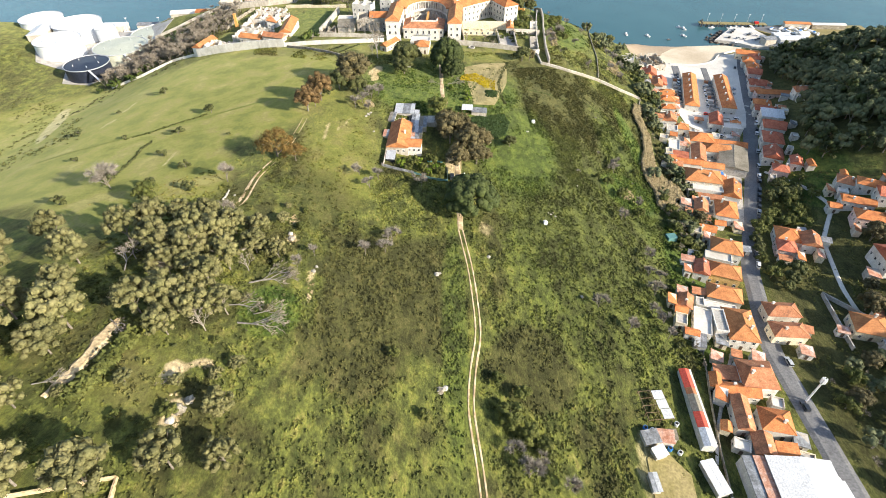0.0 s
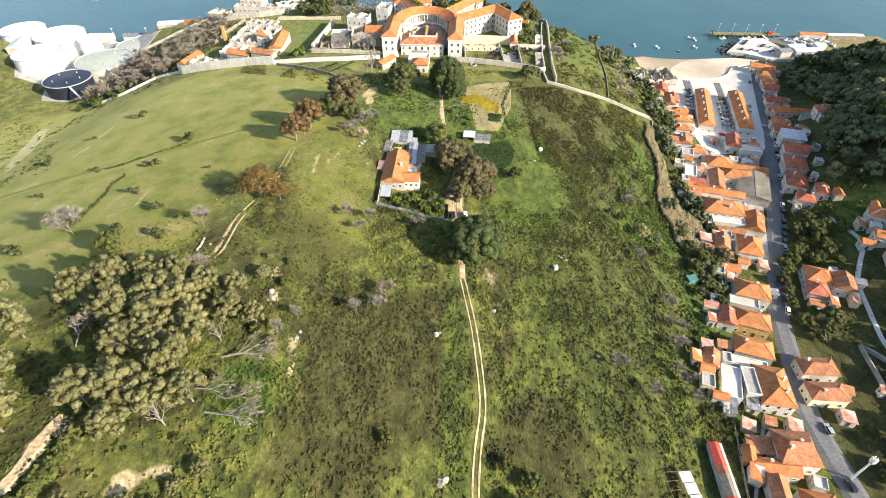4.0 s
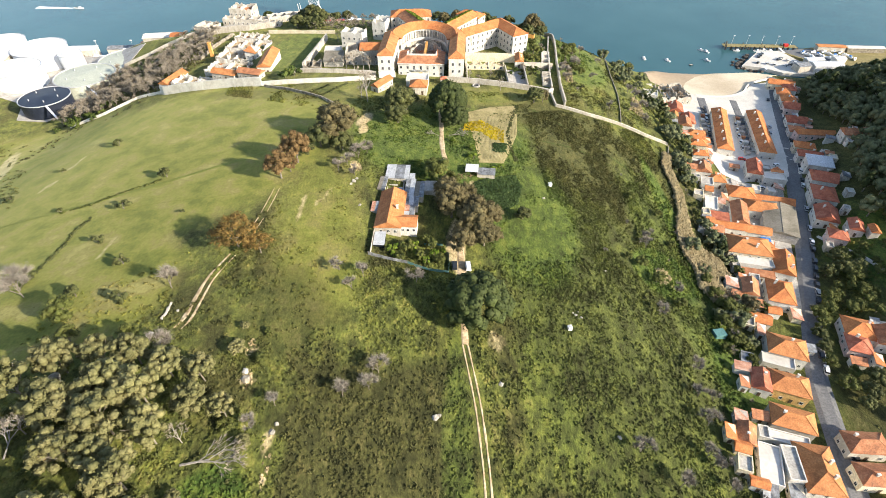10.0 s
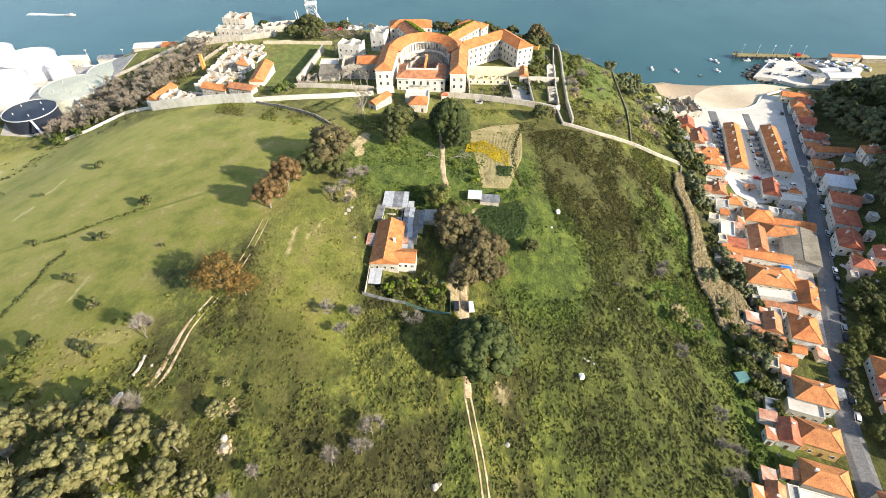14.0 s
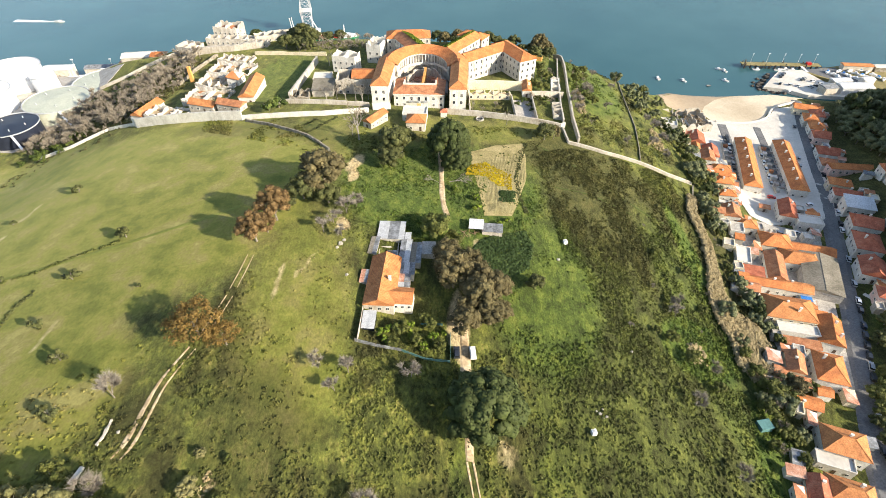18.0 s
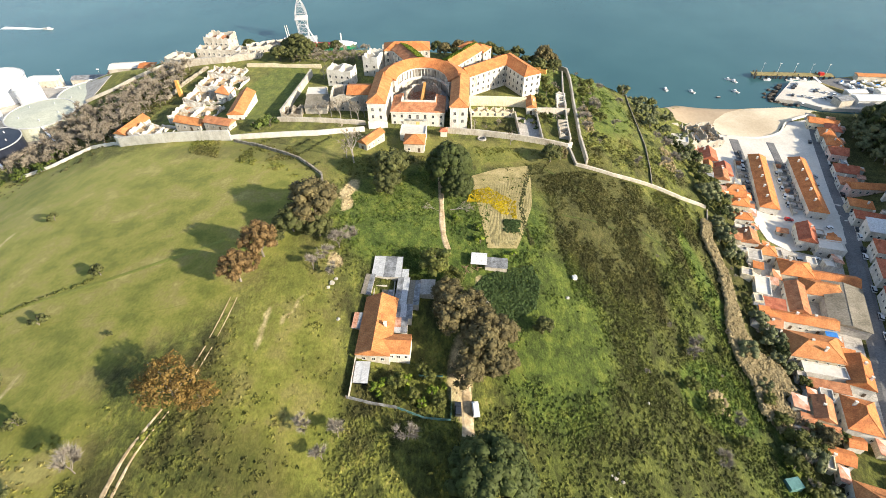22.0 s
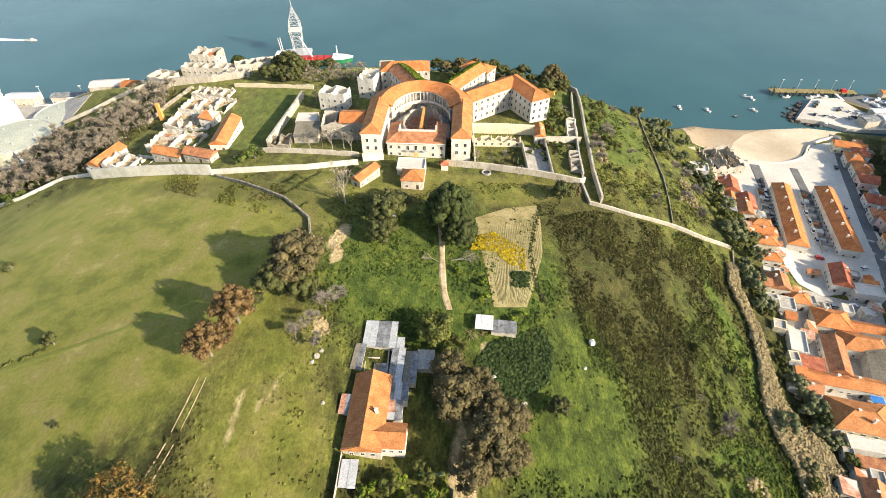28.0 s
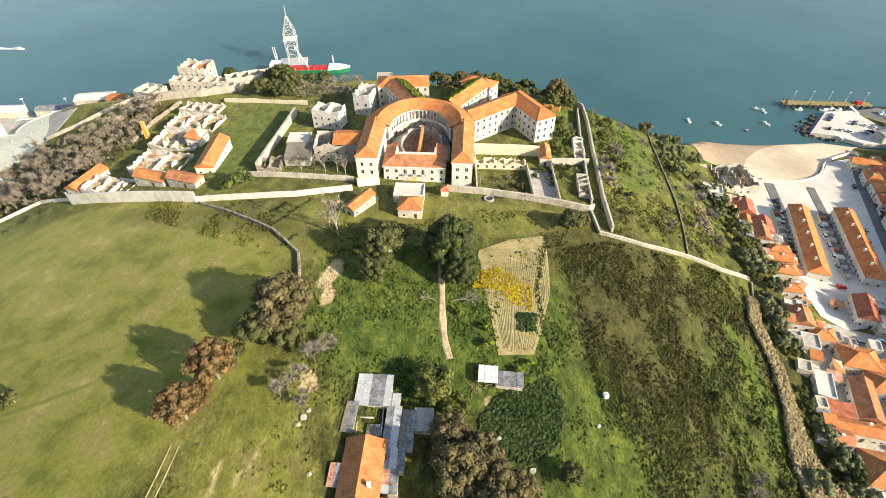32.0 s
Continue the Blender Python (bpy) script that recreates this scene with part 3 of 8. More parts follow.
track = [(-1, 300), (-0.4, 270), (0, 257), (2, 250), (6.7, 199), (6.9, 184), (7.1, 155), (10.3, 135), (11.7, 117), (12, 105), (9.8, 96), (8.1, 80), (10.2, 62), (11, 50), (11, 20), (14, -40)]
ribbon("track", track[:4], 2.6, M["dirt"], 0.18, "pale earth track through the garden", "track", wobble=0.3)
ribbon("track", track[4:7], [3.2, 4.4, 2.6], M["dirt"], 0.18, "broad earth track beside the farmhouse", "track", wobble=0.3)
for side in (-0.85, 0.85):
    ribbon("wheel_rut", track[6:], 0.75, M["dirt"], 0.16, "pale wheel rut worn into the grass", "track", wobble=0.6, offset=side)
for side, worn in ((-1.0, 0.6), (1.0, 1.0)):
    for line, wide in (([(-74.5, 147), (-73, 151), (-73.1, 158), (-72.8, 168), (-71.2, 174), (-69.3, 180)], [0.5, 1.5, 1.7, 0.9, 1.1, 0.7]), ([(-68.2, 184), (-66.6, 192), (-65.4, 200)], [0.5, 0.85, 0.4]), ([(-65.2, 203), (-64.5, 212), (-64.2, 219)], [0.2, 0.45, 0.15])):
        ribbon("wheel_rut", line, [w * worn for w in wide], M["dirt"], 0.1, "pale sandy wheel rut of the field track", "track", wobble=0.5, offset=side, step=1.7)
    ribbon("wheel_rut", [(-60, 236), (-58.5, 240), (-55.9, 248), (-51, 260), (-45, 274)], 0.3 * worn, M["mown"], 0.08, "faint worn wheel rut between the trees", "track", wobble=1.5, offset=side, step=1.6)
ribbon("footpath", [(-190, 205), (-150, 216), (-125, 224.7), (-111, 230), (-97, 236), (-85.6, 241), (-76, 247)], 2.6, M["mown"], 0.06, "paler mown path across the meadow", "path", wobble=0.4)
ribbon("footpath", [(-130, 211), (-101, 213.9), (-86, 213.8), (-75, 217), (-66, 220)], 0.3, M["mown"], 0.04, "faint narrow path across the meadow", "path", wobble=1.4)
ribbon("footpath", [(41, 288), (46, 275), (63, 275), (82, 268)], 0.8, M["lush"], 0.1, "faint grassy path across the heath", "path", wobble=0.8)
ribbon("earth_bank", [(-84.6, 59), (-83.5, 64), (-82.6, 71), (-83, 78), (-82.8, 85)], [1.2, 2.8, 3.4, 4.2, 1.5], M["sandy"], 0.5, "pale crumbling sandy bank among the eucalyptus", "bank", wobble=0.6, step=1.5)
ribbon("footpath", [(44, 308), (62, 292), (76, 280), (92, 270), (112, 268)], 0.9, M["lush"], 0.1, "faint grassy path across the slope", "path", wobble=0.8)
ribbon("footpath", [(168, 120), (171, 150), (180, 182), (196, 205), (193, 225), (183, 245)], 2.2, M["paving"], 0.3, "narrow lane up the opposite bank", "path")

# ---- houses ----
FOOT = []  # plan circles taken by buildings


def roof_geo(w, d, kind, rise, over=0.4, thick=0.18):
    """A pitched roof over a w by d plan, its eaves at z = 0; the ridge lies along the longer side."""
    g = Geo()
    a, b = w / 2 + over, d / 2 + over
    swap = b > a
    if swap:
        a, b = b, a
    r = {"hip": max(0.05, a - b), "gable": a, "half": max(0.05, a - b * 0.5), "mono": a}[kind]
    if kind == "mono":
        v = [(-a, -b, 0), (a, -b, 0), (a, b, rise), (-a, b, rise), (-a, -b, thick), (a, -b, thick), (a, b, rise + thick), (-a, b, rise + thick)]
        f = [(0, 3, 2, 1), (4, 5, 6, 7), (0, 1, 5, 4), (1, 2, 6, 5), (2, 3, 7, 6), (3, 0, 4, 7)]
    else:
        v = [(-a, -b, 0), (a, -b, 0), (a, b, 0), (-a, b, 0), (-a, -b, thick), (a, -b, thick), (a, b, thick), (-a, b, thick), (-r, 0, rise + thick), (r, 0, rise + thick)]
        f = [(0, 3, 2, 1), (0, 1, 5, 4), (1, 2, 6, 5), (2, 3, 7, 6), (3, 0, 4, 7), (4, 5, 9, 8), (6, 7, 8, 9), (5, 6, 9), (7, 4, 8)]
    if swap:
        v = [(-y, x, z) for x, y, z in v]
    g.add(v, f)
    if kind in ("hip", "half", "gable"):
        # ridge and hip caps
        for p, q in [((-r, 0, rise + thick), (r, 0, rise + thick))] + ([((s * a, t * b, thick), (s * r, 0, rise + thick)) for s in (-1, 1) for t in (-1, 1)] if kind == "hip" else []):
            p, q = [(-y, x, z) if swap else (x, y, z) for x, y, z in (p, q)]
            if (Vector(p) - Vector(q)).length > 0.3:
                g.tube(p, q, 0.13, 0.13, 5)
    return g


window_meshes = {}


def window_mesh(w, h):
    key = (round(w, 2), round(h, 2))
    if key not in window_meshes:
        t = 0.12
        f = Geo()
        f.box(-w / 2 - t, w / 2 + t, -0.1, 0.1, -h / 2 - t, -h / 2)
        f.box(-w / 2 - t, w / 2 + t, -0.08, 0.1, h / 2, h / 2 + t)
        f.box(-w / 2 - t, -w / 2, -0.07, 0.1, -h / 2, h / 2)
        f.box(w / 2, w / 2 + t, -0.07, 0.1, -h / 2, h / 2)
        f.box(-0.03, 0.03, -0.05, 0.05, -h / 2, h / 2)
        window_meshes[key] = (f.mesh("window", M["frame"]), Geo().box(-w / 2, w / 2, -0.03, 0.1, -h / 2, h / 2).mesh("pane", M["glass"]))
    return window_meshes[key]


def put_window(parent, side, u, z, w=1.0, h=1.4, half=0.0):
    """A window on a wall: side 0 faces -y, 1 faces +x, 2 faces +y, 3 faces -x; u runs along the wall."""
    frame_mesh, pane_mesh = window_mesh(w, h)
    turn = pose(0, 0, 0, 0, 0, 90 * side)
    ob = new("window", frame_mesh)
    ob.parent = parent
    ob.matrix_basis = turn @ pose(u, -half - 0.02, z)
    p = new("pane", pane_mesh)
    p.parent = ob
    return ob


door_mesh = Geo().box(-0.55, 0.55, -0.06, 0.1, 0, 2.1).mesh("door", M["door"])


def put_door(parent, side, u, half, z=0.0):
    ob = new("door", door_mesh)
    ob.parent = parent
    ob.matrix_basis = pose(0, 0, 0, 0, 0, 90 * side) @ pose(u, -half - 0.02, z)


def wall_geo(w, d, h, kind, rise, deep=3.0):
    g = Geo().box(-w / 2, w / 2, -d / 2, d / 2, -deep, h)
    if kind == "gable":
        if w >= d:
            for s in (-1, 1):
                x0, x1 = sorted((s * w / 2, s * (w / 2 - 0.25)))
                g.add([(x0, -d / 2, h), (x1, -d / 2, h), (x1, d / 2, h), (x0, d / 2, h), (x0, 0, h + rise * 0.94), (x1, 0, h + rise * 0.94)], [(0, 1, 5, 4), (2, 3, 4, 5), (1, 2, 5), (3, 0, 4), (0, 3, 2, 1)])
        else:
            for s in (-1, 1):
                y0, y1 = sorted((s * d / 2, s * (d / 2 - 0.25)))
                g.add([(-w / 2, y0, h), (w / 2, y0, h), (w / 2, y1, h), (-w / 2, y1, h), (0, y0, h + rise * 0.94), (0, y1, h + rise * 0.94)], [(0, 4, 5, 3), (1, 2, 5, 4), (0, 1, 4), (2, 3, 5), (0, 3, 2, 1)])
    elif kind == "mono":
        g.add([(-w / 2, -d / 2, h), (w / 2, -d / 2, h), (w / 2, d / 2, h), (-w / 2, d / 2, h), (w / 2, d / 2, h + rise), (-w / 2, d / 2, h + rise)], [(0, 1, 4, 5), (2, 3, 5, 4), (1, 2, 4), (3, 0, 5), (0, 3, 2, 1)])
    return g


chimney_rng = random.Random(5)
HOUSE_WORDS = {"plaster": "white plastered", "old_plaster": "weathered grey-white", "stained": "stained white", "cream": "cream plastered", "ochre": "ochre yellow", "pink": "faded pink", "sheet": "grey metal", "stone": "rough stone", "white_sheet": "white metal", "concrete": "bare concrete"}
ROOF_WORDS = {"tile": "orange clay tile", "tile_old": "weathered brown tile", "tile_red": "dark red tile", "tile_gold": "golden orange tile", "sheet": "grey corrugated", "white_sheet": "white sheet", "red_sheet": "bright red sheet", "rust": "rusty sheet", "fibre": "grey fibre-cement",
              "concrete": "flat concrete", "paving": "pale flat"}


def house(x, y, w, d, h, rot, kind="hip", roof="tile", wall="plaster", pitch=24, storeys=2, chimney=1, group="village houses", name="house", windows=True, base=None, deep=3.0, extra=""):
    if storeys == 2 and base is None:
        h *= 0.87
    z = ground(x, y) + 0.3 if base is None else base
    FOOT.append((x, y, 0.42 * (w + d)))
    label = "%s house under a %s %s roof" % (HOUSE_WORDS[wall], ROOF_WORDS[roof], {"hip": "hipped", "gable": "gabled", "half": "hipped", "mono": "sloping", "flat": "terrace"}[kind])
    if storeys == 1:
        label = label.replace("house", "low outbuilding")
    ob = thing(name, x, y, z, rot, extra or label, "house" if storeys > 1 else "outbuilding", group)
    rise = math.tan(radians(pitch + (5 if pitch > 20 else 0))) * (min(w, d) / 2 + 0.4)
    if kind == "mono":
        rise = math.tan(radians(9)) * d
    part("wall", wall_geo(w, d, h, kind, rise, deep), M[wall], ob)
    if kind == "flat":
        g = Geo()
        for x0, x1, y0, y1 in ((-w / 2 - 0.05, w / 2 + 0.05, -d / 2 - 0.05, -d / 2 + 0.25), (-w / 2 - 0.05, w / 2 + 0.05, d / 2 - 0.25, d / 2 + 0.05), (-w / 2 - 0.05, -w / 2 + 0.25, -d / 2 + 0.25, d / 2 - 0.25), (w / 2 - 0.25, w / 2 + 0.05, -d / 2 + 0.25, d / 2 - 0.25)):
            g.box(x0, x1, y0, y1, h, h + 0.6)
        part("parapet", g, M[wall], ob)
        part("roof", Geo().box(-w / 2 + 0.25, w / 2 - 0.25, -d / 2 + 0.25, d / 2 - 0.25, h, h + 0.06), M[roof], ob)
    else:
        g = roof_geo(w, d, kind, rise)
        g.v = [(a, b, c + h + 0.01) for a, b, c in g.v]
        part("roof", g, M[roof], ob)
        for _ in range(chimney):
            cx, cy = chimney_rng.uniform(-0.28, 0.28) * w, chimney_rng.uniform(-0.28, 0.28) * d
            c = Geo().box(cx - 0.4, cx + 0.4, cy - 0.3, cy + 0.3, h + 0.2, h + rise + 0.5)
            c.box(cx - 0.5, cx + 0.5, cy - 0.4, cy + 0.4, h + rise + 0.5, h + rise + 0.65)
            part("chimney", c, M["plaster"], ob)
    if windows:
        for side, length, half in ((0, w, d / 2), (3, d, w / 2) if x > -20 else (1, d, w / 2)):
            n = max(1, int(length / 3.2))
            for s in range(storeys):
                zc = 1.6 + s * 2.9 if storeys > 1 else 1.5
                if zc + 0.9 > h:
                    continue
                for i in range(n):
                    u = (i + 0.5) * length / n - length / 2
                    if s == 0 and i == n // 2 and side == 0:
                        put_door(ob, 0, u, half)
                    else:
                        put_window(ob, side, u, zc, 0.95, 1.25 if storeys > 1 else 0.9, half)
    return ob


# the village, from the beach up the valley; west side of the street
house(129, 173, 13, 9.5, 6.2, -20, "hip", "tile_gold")
house(123.5, 167.5, 11, 5, 3.4, -20, "flat", "paving", storeys=1, name="annex")
house(121, 156.5, 13, 8.5, 6.0, -20, "hip", "tile_gold", "ochre", pitch=27)
house(111.5, 157.5, 6, 8, 4.2, -20, "gable", "tile_red", "plaster", storeys=1, name="annex")
house(115, 142.5, 13, 8.0, 6.0, -19, "hip", "tile_gold", "old_plaster", pitch=27)
house(111, 136, 12, 4, 3.4, -18, "flat", "paving", storeys=1, name="annex")
house(114, 125.5, 10.5, 15.5, 6.4, -10, "hip", "tile_gold", "plaster", pitch=26, chimney=2)
house(106.5, 127, 4.5, 11, 5.2, -10, "flat", "concrete", storeys=1, name="annex")
house(100, 127, 6.5, 13, 3.2, -20, "flat", "paving", storeys=1, name="annex")
house(96.5, 136.5, 5, 7, 2.8, -22, "gable", "tile_old", "old_plaster", storeys=1, name="annex")
house(110, 103, 11.5, 11, 6.2, -6, "half", "tile_old", "plaster", pitch=28, chimney=2)
house(101.5, 104.5, 10, 5, 2.6, -8, "mono", "tile_old", "plaster", storeys=1, chimney=0, name="shed")
house(102, 97.5, 13, 5, 3.2, -6, "gable", "tile", "plaster", storeys=1, name="annex")
house(108.5, 85.5, 9.5, 8, 5.6, -12, "hip", "tile", "plaster", pitch=28)
house(98.5, 88, 5, 12, 4.4, -10, "gable", "tile_old", "plaster", storeys=1, name="annex")
house(101, 77.5, 6, 7, 3.8, -10, "gable", "tile_old", "plaster", storeys=1, name="annex")
house(108, 75.5, 6, 5, 3.4, -8, "mono", "tile", "plaster", storeys=1, chimney=0, name="annex")
house(135.5, 135, 12.5, 7, 5.4, -4, "hip", "tile_old", "old_plaster")
house(133, 124.5, 12.5, 6.8, 5.4, -4, "hip", "tile_old", "cream")
house(163, 183, 11, 10, 5.0, -18, "hip", "tile")
house(158.5, 175.5, 8, 8, 4.6, -18, "hip", "tile_red", "pink")
house(170.5, 178, 8, 9, 4.6, -18, "gable", "tile_old", "plaster", storeys=1)
house(199, 160, 20, 14, 6.0, -6, "gable", "tile_red", "plaster")
house(166, 127, 12, 10, 4.6, -16, "hip", "tile_gold", "cream")
house(206, 217, 8, 8, 4.6, -30, "hip", "tile_old", "plaster")
house(213, 210, 12, 7, 4.6, -30, "hip", "tile")
house(203, 201, 14, 6, 4.4, -22, "gable", "tile")
house(216, 200, 11, 9, 5.0, -22, "gable", "tile_red")
house(202, 189, 13, 8, 4.6, -20, "hip", "tile", "pink")
house(215, 187, 11, 9, 4.6, -20, "hip", "tile_old")
house(226, 205, 10, 10, 5.0, -25, "hip", "tile")
house(140, 230.5, 18.5, 12, 7.0, -13, "hip", "tile_gold", "cream", pitch=24, chimney=2)
house(139.5, 221, 15, 5, 4.6, -13, "flat", "paving", storeys=1, name="annex")
house(152, 220.5, 9, 13.5, 5.6, -22, "gable", "tile", "plaster", pitch=27, chimney=2)
house(138.5, 215, 13, 3.6, 3.2, -14, "mono", "tile_old", storeys=1, chimney=0, name="shed")
house(141.5, 202.5, 10, 13, 6.0, -18, "hip", "tile", "plaster", pitch=28)
house(134.3, 210.5, 4, 5, 4.2, -18, "flat", "concrete", storeys=1, name="annex")
house(129.5, 204.5, 6, 9, 4.6, -20, "gable", "tile_old", "cream", storeys=1)
house(127, 189, 8, 5, 2.6, -20, "gable", "tile", "plaster", storeys=1, name="shed")
house(157, 275.5, 13, 10, 6.0, -14, "hip", "tile", "old_plaster")
house(171.5, 271, 21, 7, 5.0, -14, "gable", "tile", "plaster", chimney=0)
house(163.5, 264, 17, 9, 5.6, -14, "hip", "tile_gold", "plaster", chimney=0)
house(148.5, 257.5, 7.5, 17, 5.2, -18, "gable", "tile_old", "plaster", chimney=0)
house(151.5, 245, 12, 6, 4.6, -16, "gable", "tile_gold", "plaster", storeys=1)
warehouse = house(167.5, 254, 15, 25, 5.0, -22, "gable", "fibre", "concrete", pitch=9, storeys=1, chimney=0, windows=False, name="warehouse", extra="grey fibre-cement warehouse beside the village street")
house(135, 262, 6, 11, 3.4, -20, "flat", "paving", storeys=1, name="annex")
house(135.5, 252.5, 8.5, 5, 3.4, -16, "mono", "tile_red", "plaster", storeys=1, chimney=0)
house(138, 246, 14, 5, 4.2, -14, "gable", "tile", "plaster", storeys=1)
house(129.5, 242, 6, 5, 3.6, -16, "gable", "tile_old", "plaster", storeys=1)
house(147.5, 285.5, 8.5, 6.5, 4.2, -14, "hip", "tile_gold", "old_plaster", storeys=1)
house(141.5, 292, 8, 8.5, 4.6, -14, "gable", "tile_old", "plaster")
house(140, 281, 6, 7, 3.4, -18, "flat", "concrete", storeys=1, name="annex")
house(177, 302, 8, 13, 6.0, -20, "gable", "tile_red", "plaster", pitch=28)
house(184, 293.5, 12, 7, 4.6, -14, "flat", "paving", name="annex", storeys=1)
house(187.5, 296.5, 6, 5, 4.2, -14, "mono", "tile", storeys=1, chimney=0)
house(152.5, 367, 9, 11, 5.0, -14, "gable", "tile_red", "plaster", storeys=1)
house(156.5, 353.5, 8, 11, 5.0, -14, "gable", "tile_red", "plaster", storeys=1)
house(150.5, 345, 7, 10, 4.6, -14, "gable", "tile_old", "plaster", storeys=1)
house(156, 336.5, 9, 5, 4.2, -14, "hip", "tile_gold", "cream", storeys=1)
house(152, 329, 9, 6, 4.2, -14, "gable", "tile", "plaster", storeys=1)
house(150, 320.5, 9, 6.5, 4.2, -14, "hip", "tile", "cream", storeys=1)
house(147, 309, 8, 5.5, 3.6, -12, "hip", "tile", "plaster", storeys=1)
house(248, 416, 17, 7, 5.4, -20, "gable", "tile", "cream")
house(243, 402, 9, 11, 5.4, -20, "hip", "tile", "plaster")
house(250, 408, 9, 9, 5.4, -20, "hip", "tile_red", "plaster")
house(241, 391, 9, 9, 5.4, -18, "hip", "tile", "plaster")
house(238, 380.5, 9, 9, 5.2, -18, "gable", "tile_red", "pink")
house(232, 362, 11, 9, 4.6, -18, "gable", "tile_red", "plaster")
house(226, 349, 9, 8, 4.6, -18, "hip", "tile_old", "plaster")
house(232, 341, 22, 6, 4.4, -6, "gable", "tile", "pink", chimney=0)
house(241, 326, 9, 8, 5.4, -10, "gable", "tile_old", "plaster")
house(218, 326, 11, 7, 4.6, -20, "hip", "tile", "cream")
house(213.5, 313.5, 12, 7, 4.6, -20, "gable", "tile_red", "plaster")
house(211.5, 301.5, 13, 9, 5.2, -16, "mono", "white_sheet", "plaster", chimney=0)
house(205, 286, 12, 10, 5.2, -20, "gable", "tile_red", "plaster")
house(198, 272, 11, 13, 5.0, -20, "hip", "tile_red", "plaster")
house(190.5, 255.5, 10, 12, 5.0, -22, "gable", "tile_red", "plaster")
house(196.5, 243.5, 6, 8, 4.6, -22, "gable", "tile_red", "plaster")
house(187, 239.5, 8, 7, 4.4, -22, "hip", "tile_red", "pink", storeys=1)

# small annexes crowding round the houses
rng = random.Random(77)
line = np.array(ROAD, float)
homes = list(FOOT)
for x, y, r in homes:
    if y > 300 and x > 200 and rng.random() < 0.3:
        continue
    for _ in range(6):
        a = rng.uniform(0, 6.28)
        px, py = x + math.cos(a) * (r + 1.0), y + math.sin(a) * (r + 1.0)
        w, d = rng.uniform(2.6, 5.0), rng.uniform(2.6, 5.5)
        near = min(math.hypot(px - (xa + t * (xb - xa)), py - (ya + t * (yb - ya))) for (xa, ya), (xb, yb) in zip(line, line[1:]) for t in (0, 0.25, 0.5, 0.75, 1))
        if near > 9 and all(math.hypot(px - a_, py - b_) > 0.8 * (r_ + 2.0) for a_, b_, r_ in FOOT) and ground(px, py) < 26:
            kind, roof = rng.choice([("flat", "concrete"), ("mono", "tile"), ("mono", "tile_old"), ("flat", "paving"), ("mono", "rust"), ("gable", "tile"), ("mono", "sheet")])
            house(px, py, w, d, rng.uniform(2.3, 3.4), -18 + rng.uniform(-5, 5), kind, roof, rng.choice(["plaster", "old_plaster", "cream", "stained"]), storeys=1, chimney=0, name="annex", windows=rng.random() < 0.5, group="village annexes")

# two long terraces beside the square
for cx, cy, rot, wall in ((177.8, 349, -17, "plaster"), (201, 346, -15, "plaster")):
    row = house(cx, cy, 9.0, 52, 6.2, rot, "half", "tile", wall, pitch=24, chimney=0, name="terrace_block", group="terrace blocks", extra="long two-storey terrace with a clay tile roof and white chimneys")
    for k in range(-2, 3):
        part("chimney", Geo().box(-1.9, -1.0, k * 9.5 - 0.35, k * 9.5 + 0.35, 5.5, 8.8).box(-2.0, -0.9, k * 9.5 - 0.45, k * 9.5 + 0.45, 8.8, 8.95), M["plaster"], row)
    for k in range(8):
        yc = (k - 3.5) * 6.4
        part("yard_wall", Geo().box(-10.5, -4.6, yc - 0.12 + 3.2, yc + 0.12 + 3.2, -1, 1.5), M["old_plaster"], row)
        part("outhouse", Geo().box(-10.4, -8.2 + (k % 3) * 0.5, yc - 1.6, yc + 1.2 - (k % 2), -1, 2.2 + 0.2 * (k % 2)), M[("old_plaster", "concrete", "plaster", "tile_old")[k % 4]], row)
    part("yard_wall", Geo().box(-10.8, -10.5, -25.8, 25.8, -1, 1.7), M["old_plaster"], row)

# workshop with a wide pale roof at the foot of the valley
work = thing("workshop", 103.5, 61, ground(102, 62) + 0.2, -4, "wide low workshop with a pale sheet roof and rusty strips", "workshop")
part("wall", Geo().box(-13, 13, -11, 11, -3, 5.6), M["plaster"], work)
part("roof", Geo().add([(-6.5, -11.3, 6.6), (4, -11.3, 7.0), (13.3, -11.3, 5.7), (13.3, 11.3, 5.7), (4, 11.3, 7.0), (-6.5, 11.3, 6.6), (-6.5, -11.3, 6.3), (13.3, -11.3, 5.4), (13.3, 11.3, 5.4), (-6.5, 11.3, 6.3)],
                       [(0, 1, 4, 5), (1, 2, 3, 4), (0, 6, 7, 2, 1), (2, 7, 8, 3), (3, 8, 9, 5, 4), (5, 9, 6, 0), (6, 9, 8, 7)]), M["white_sheet"], work)
part("roof_bay", Geo().box(-10, -6.6, -11.2, 11.2, 5.6, 6.2), M["rust"], work, "rusty corrugated strip of roof")
part("roof_bay", Geo().box(-13.2, -10.1, -11.2, 11.2, 5.6, 5.9), M["sheet"], work, "grey corrugated strip of roof")
part("gutter", Geo().box(-6.65, -6.4, -11.3, 11.3, 6.6, 6.8), M["white_sheet"], work)

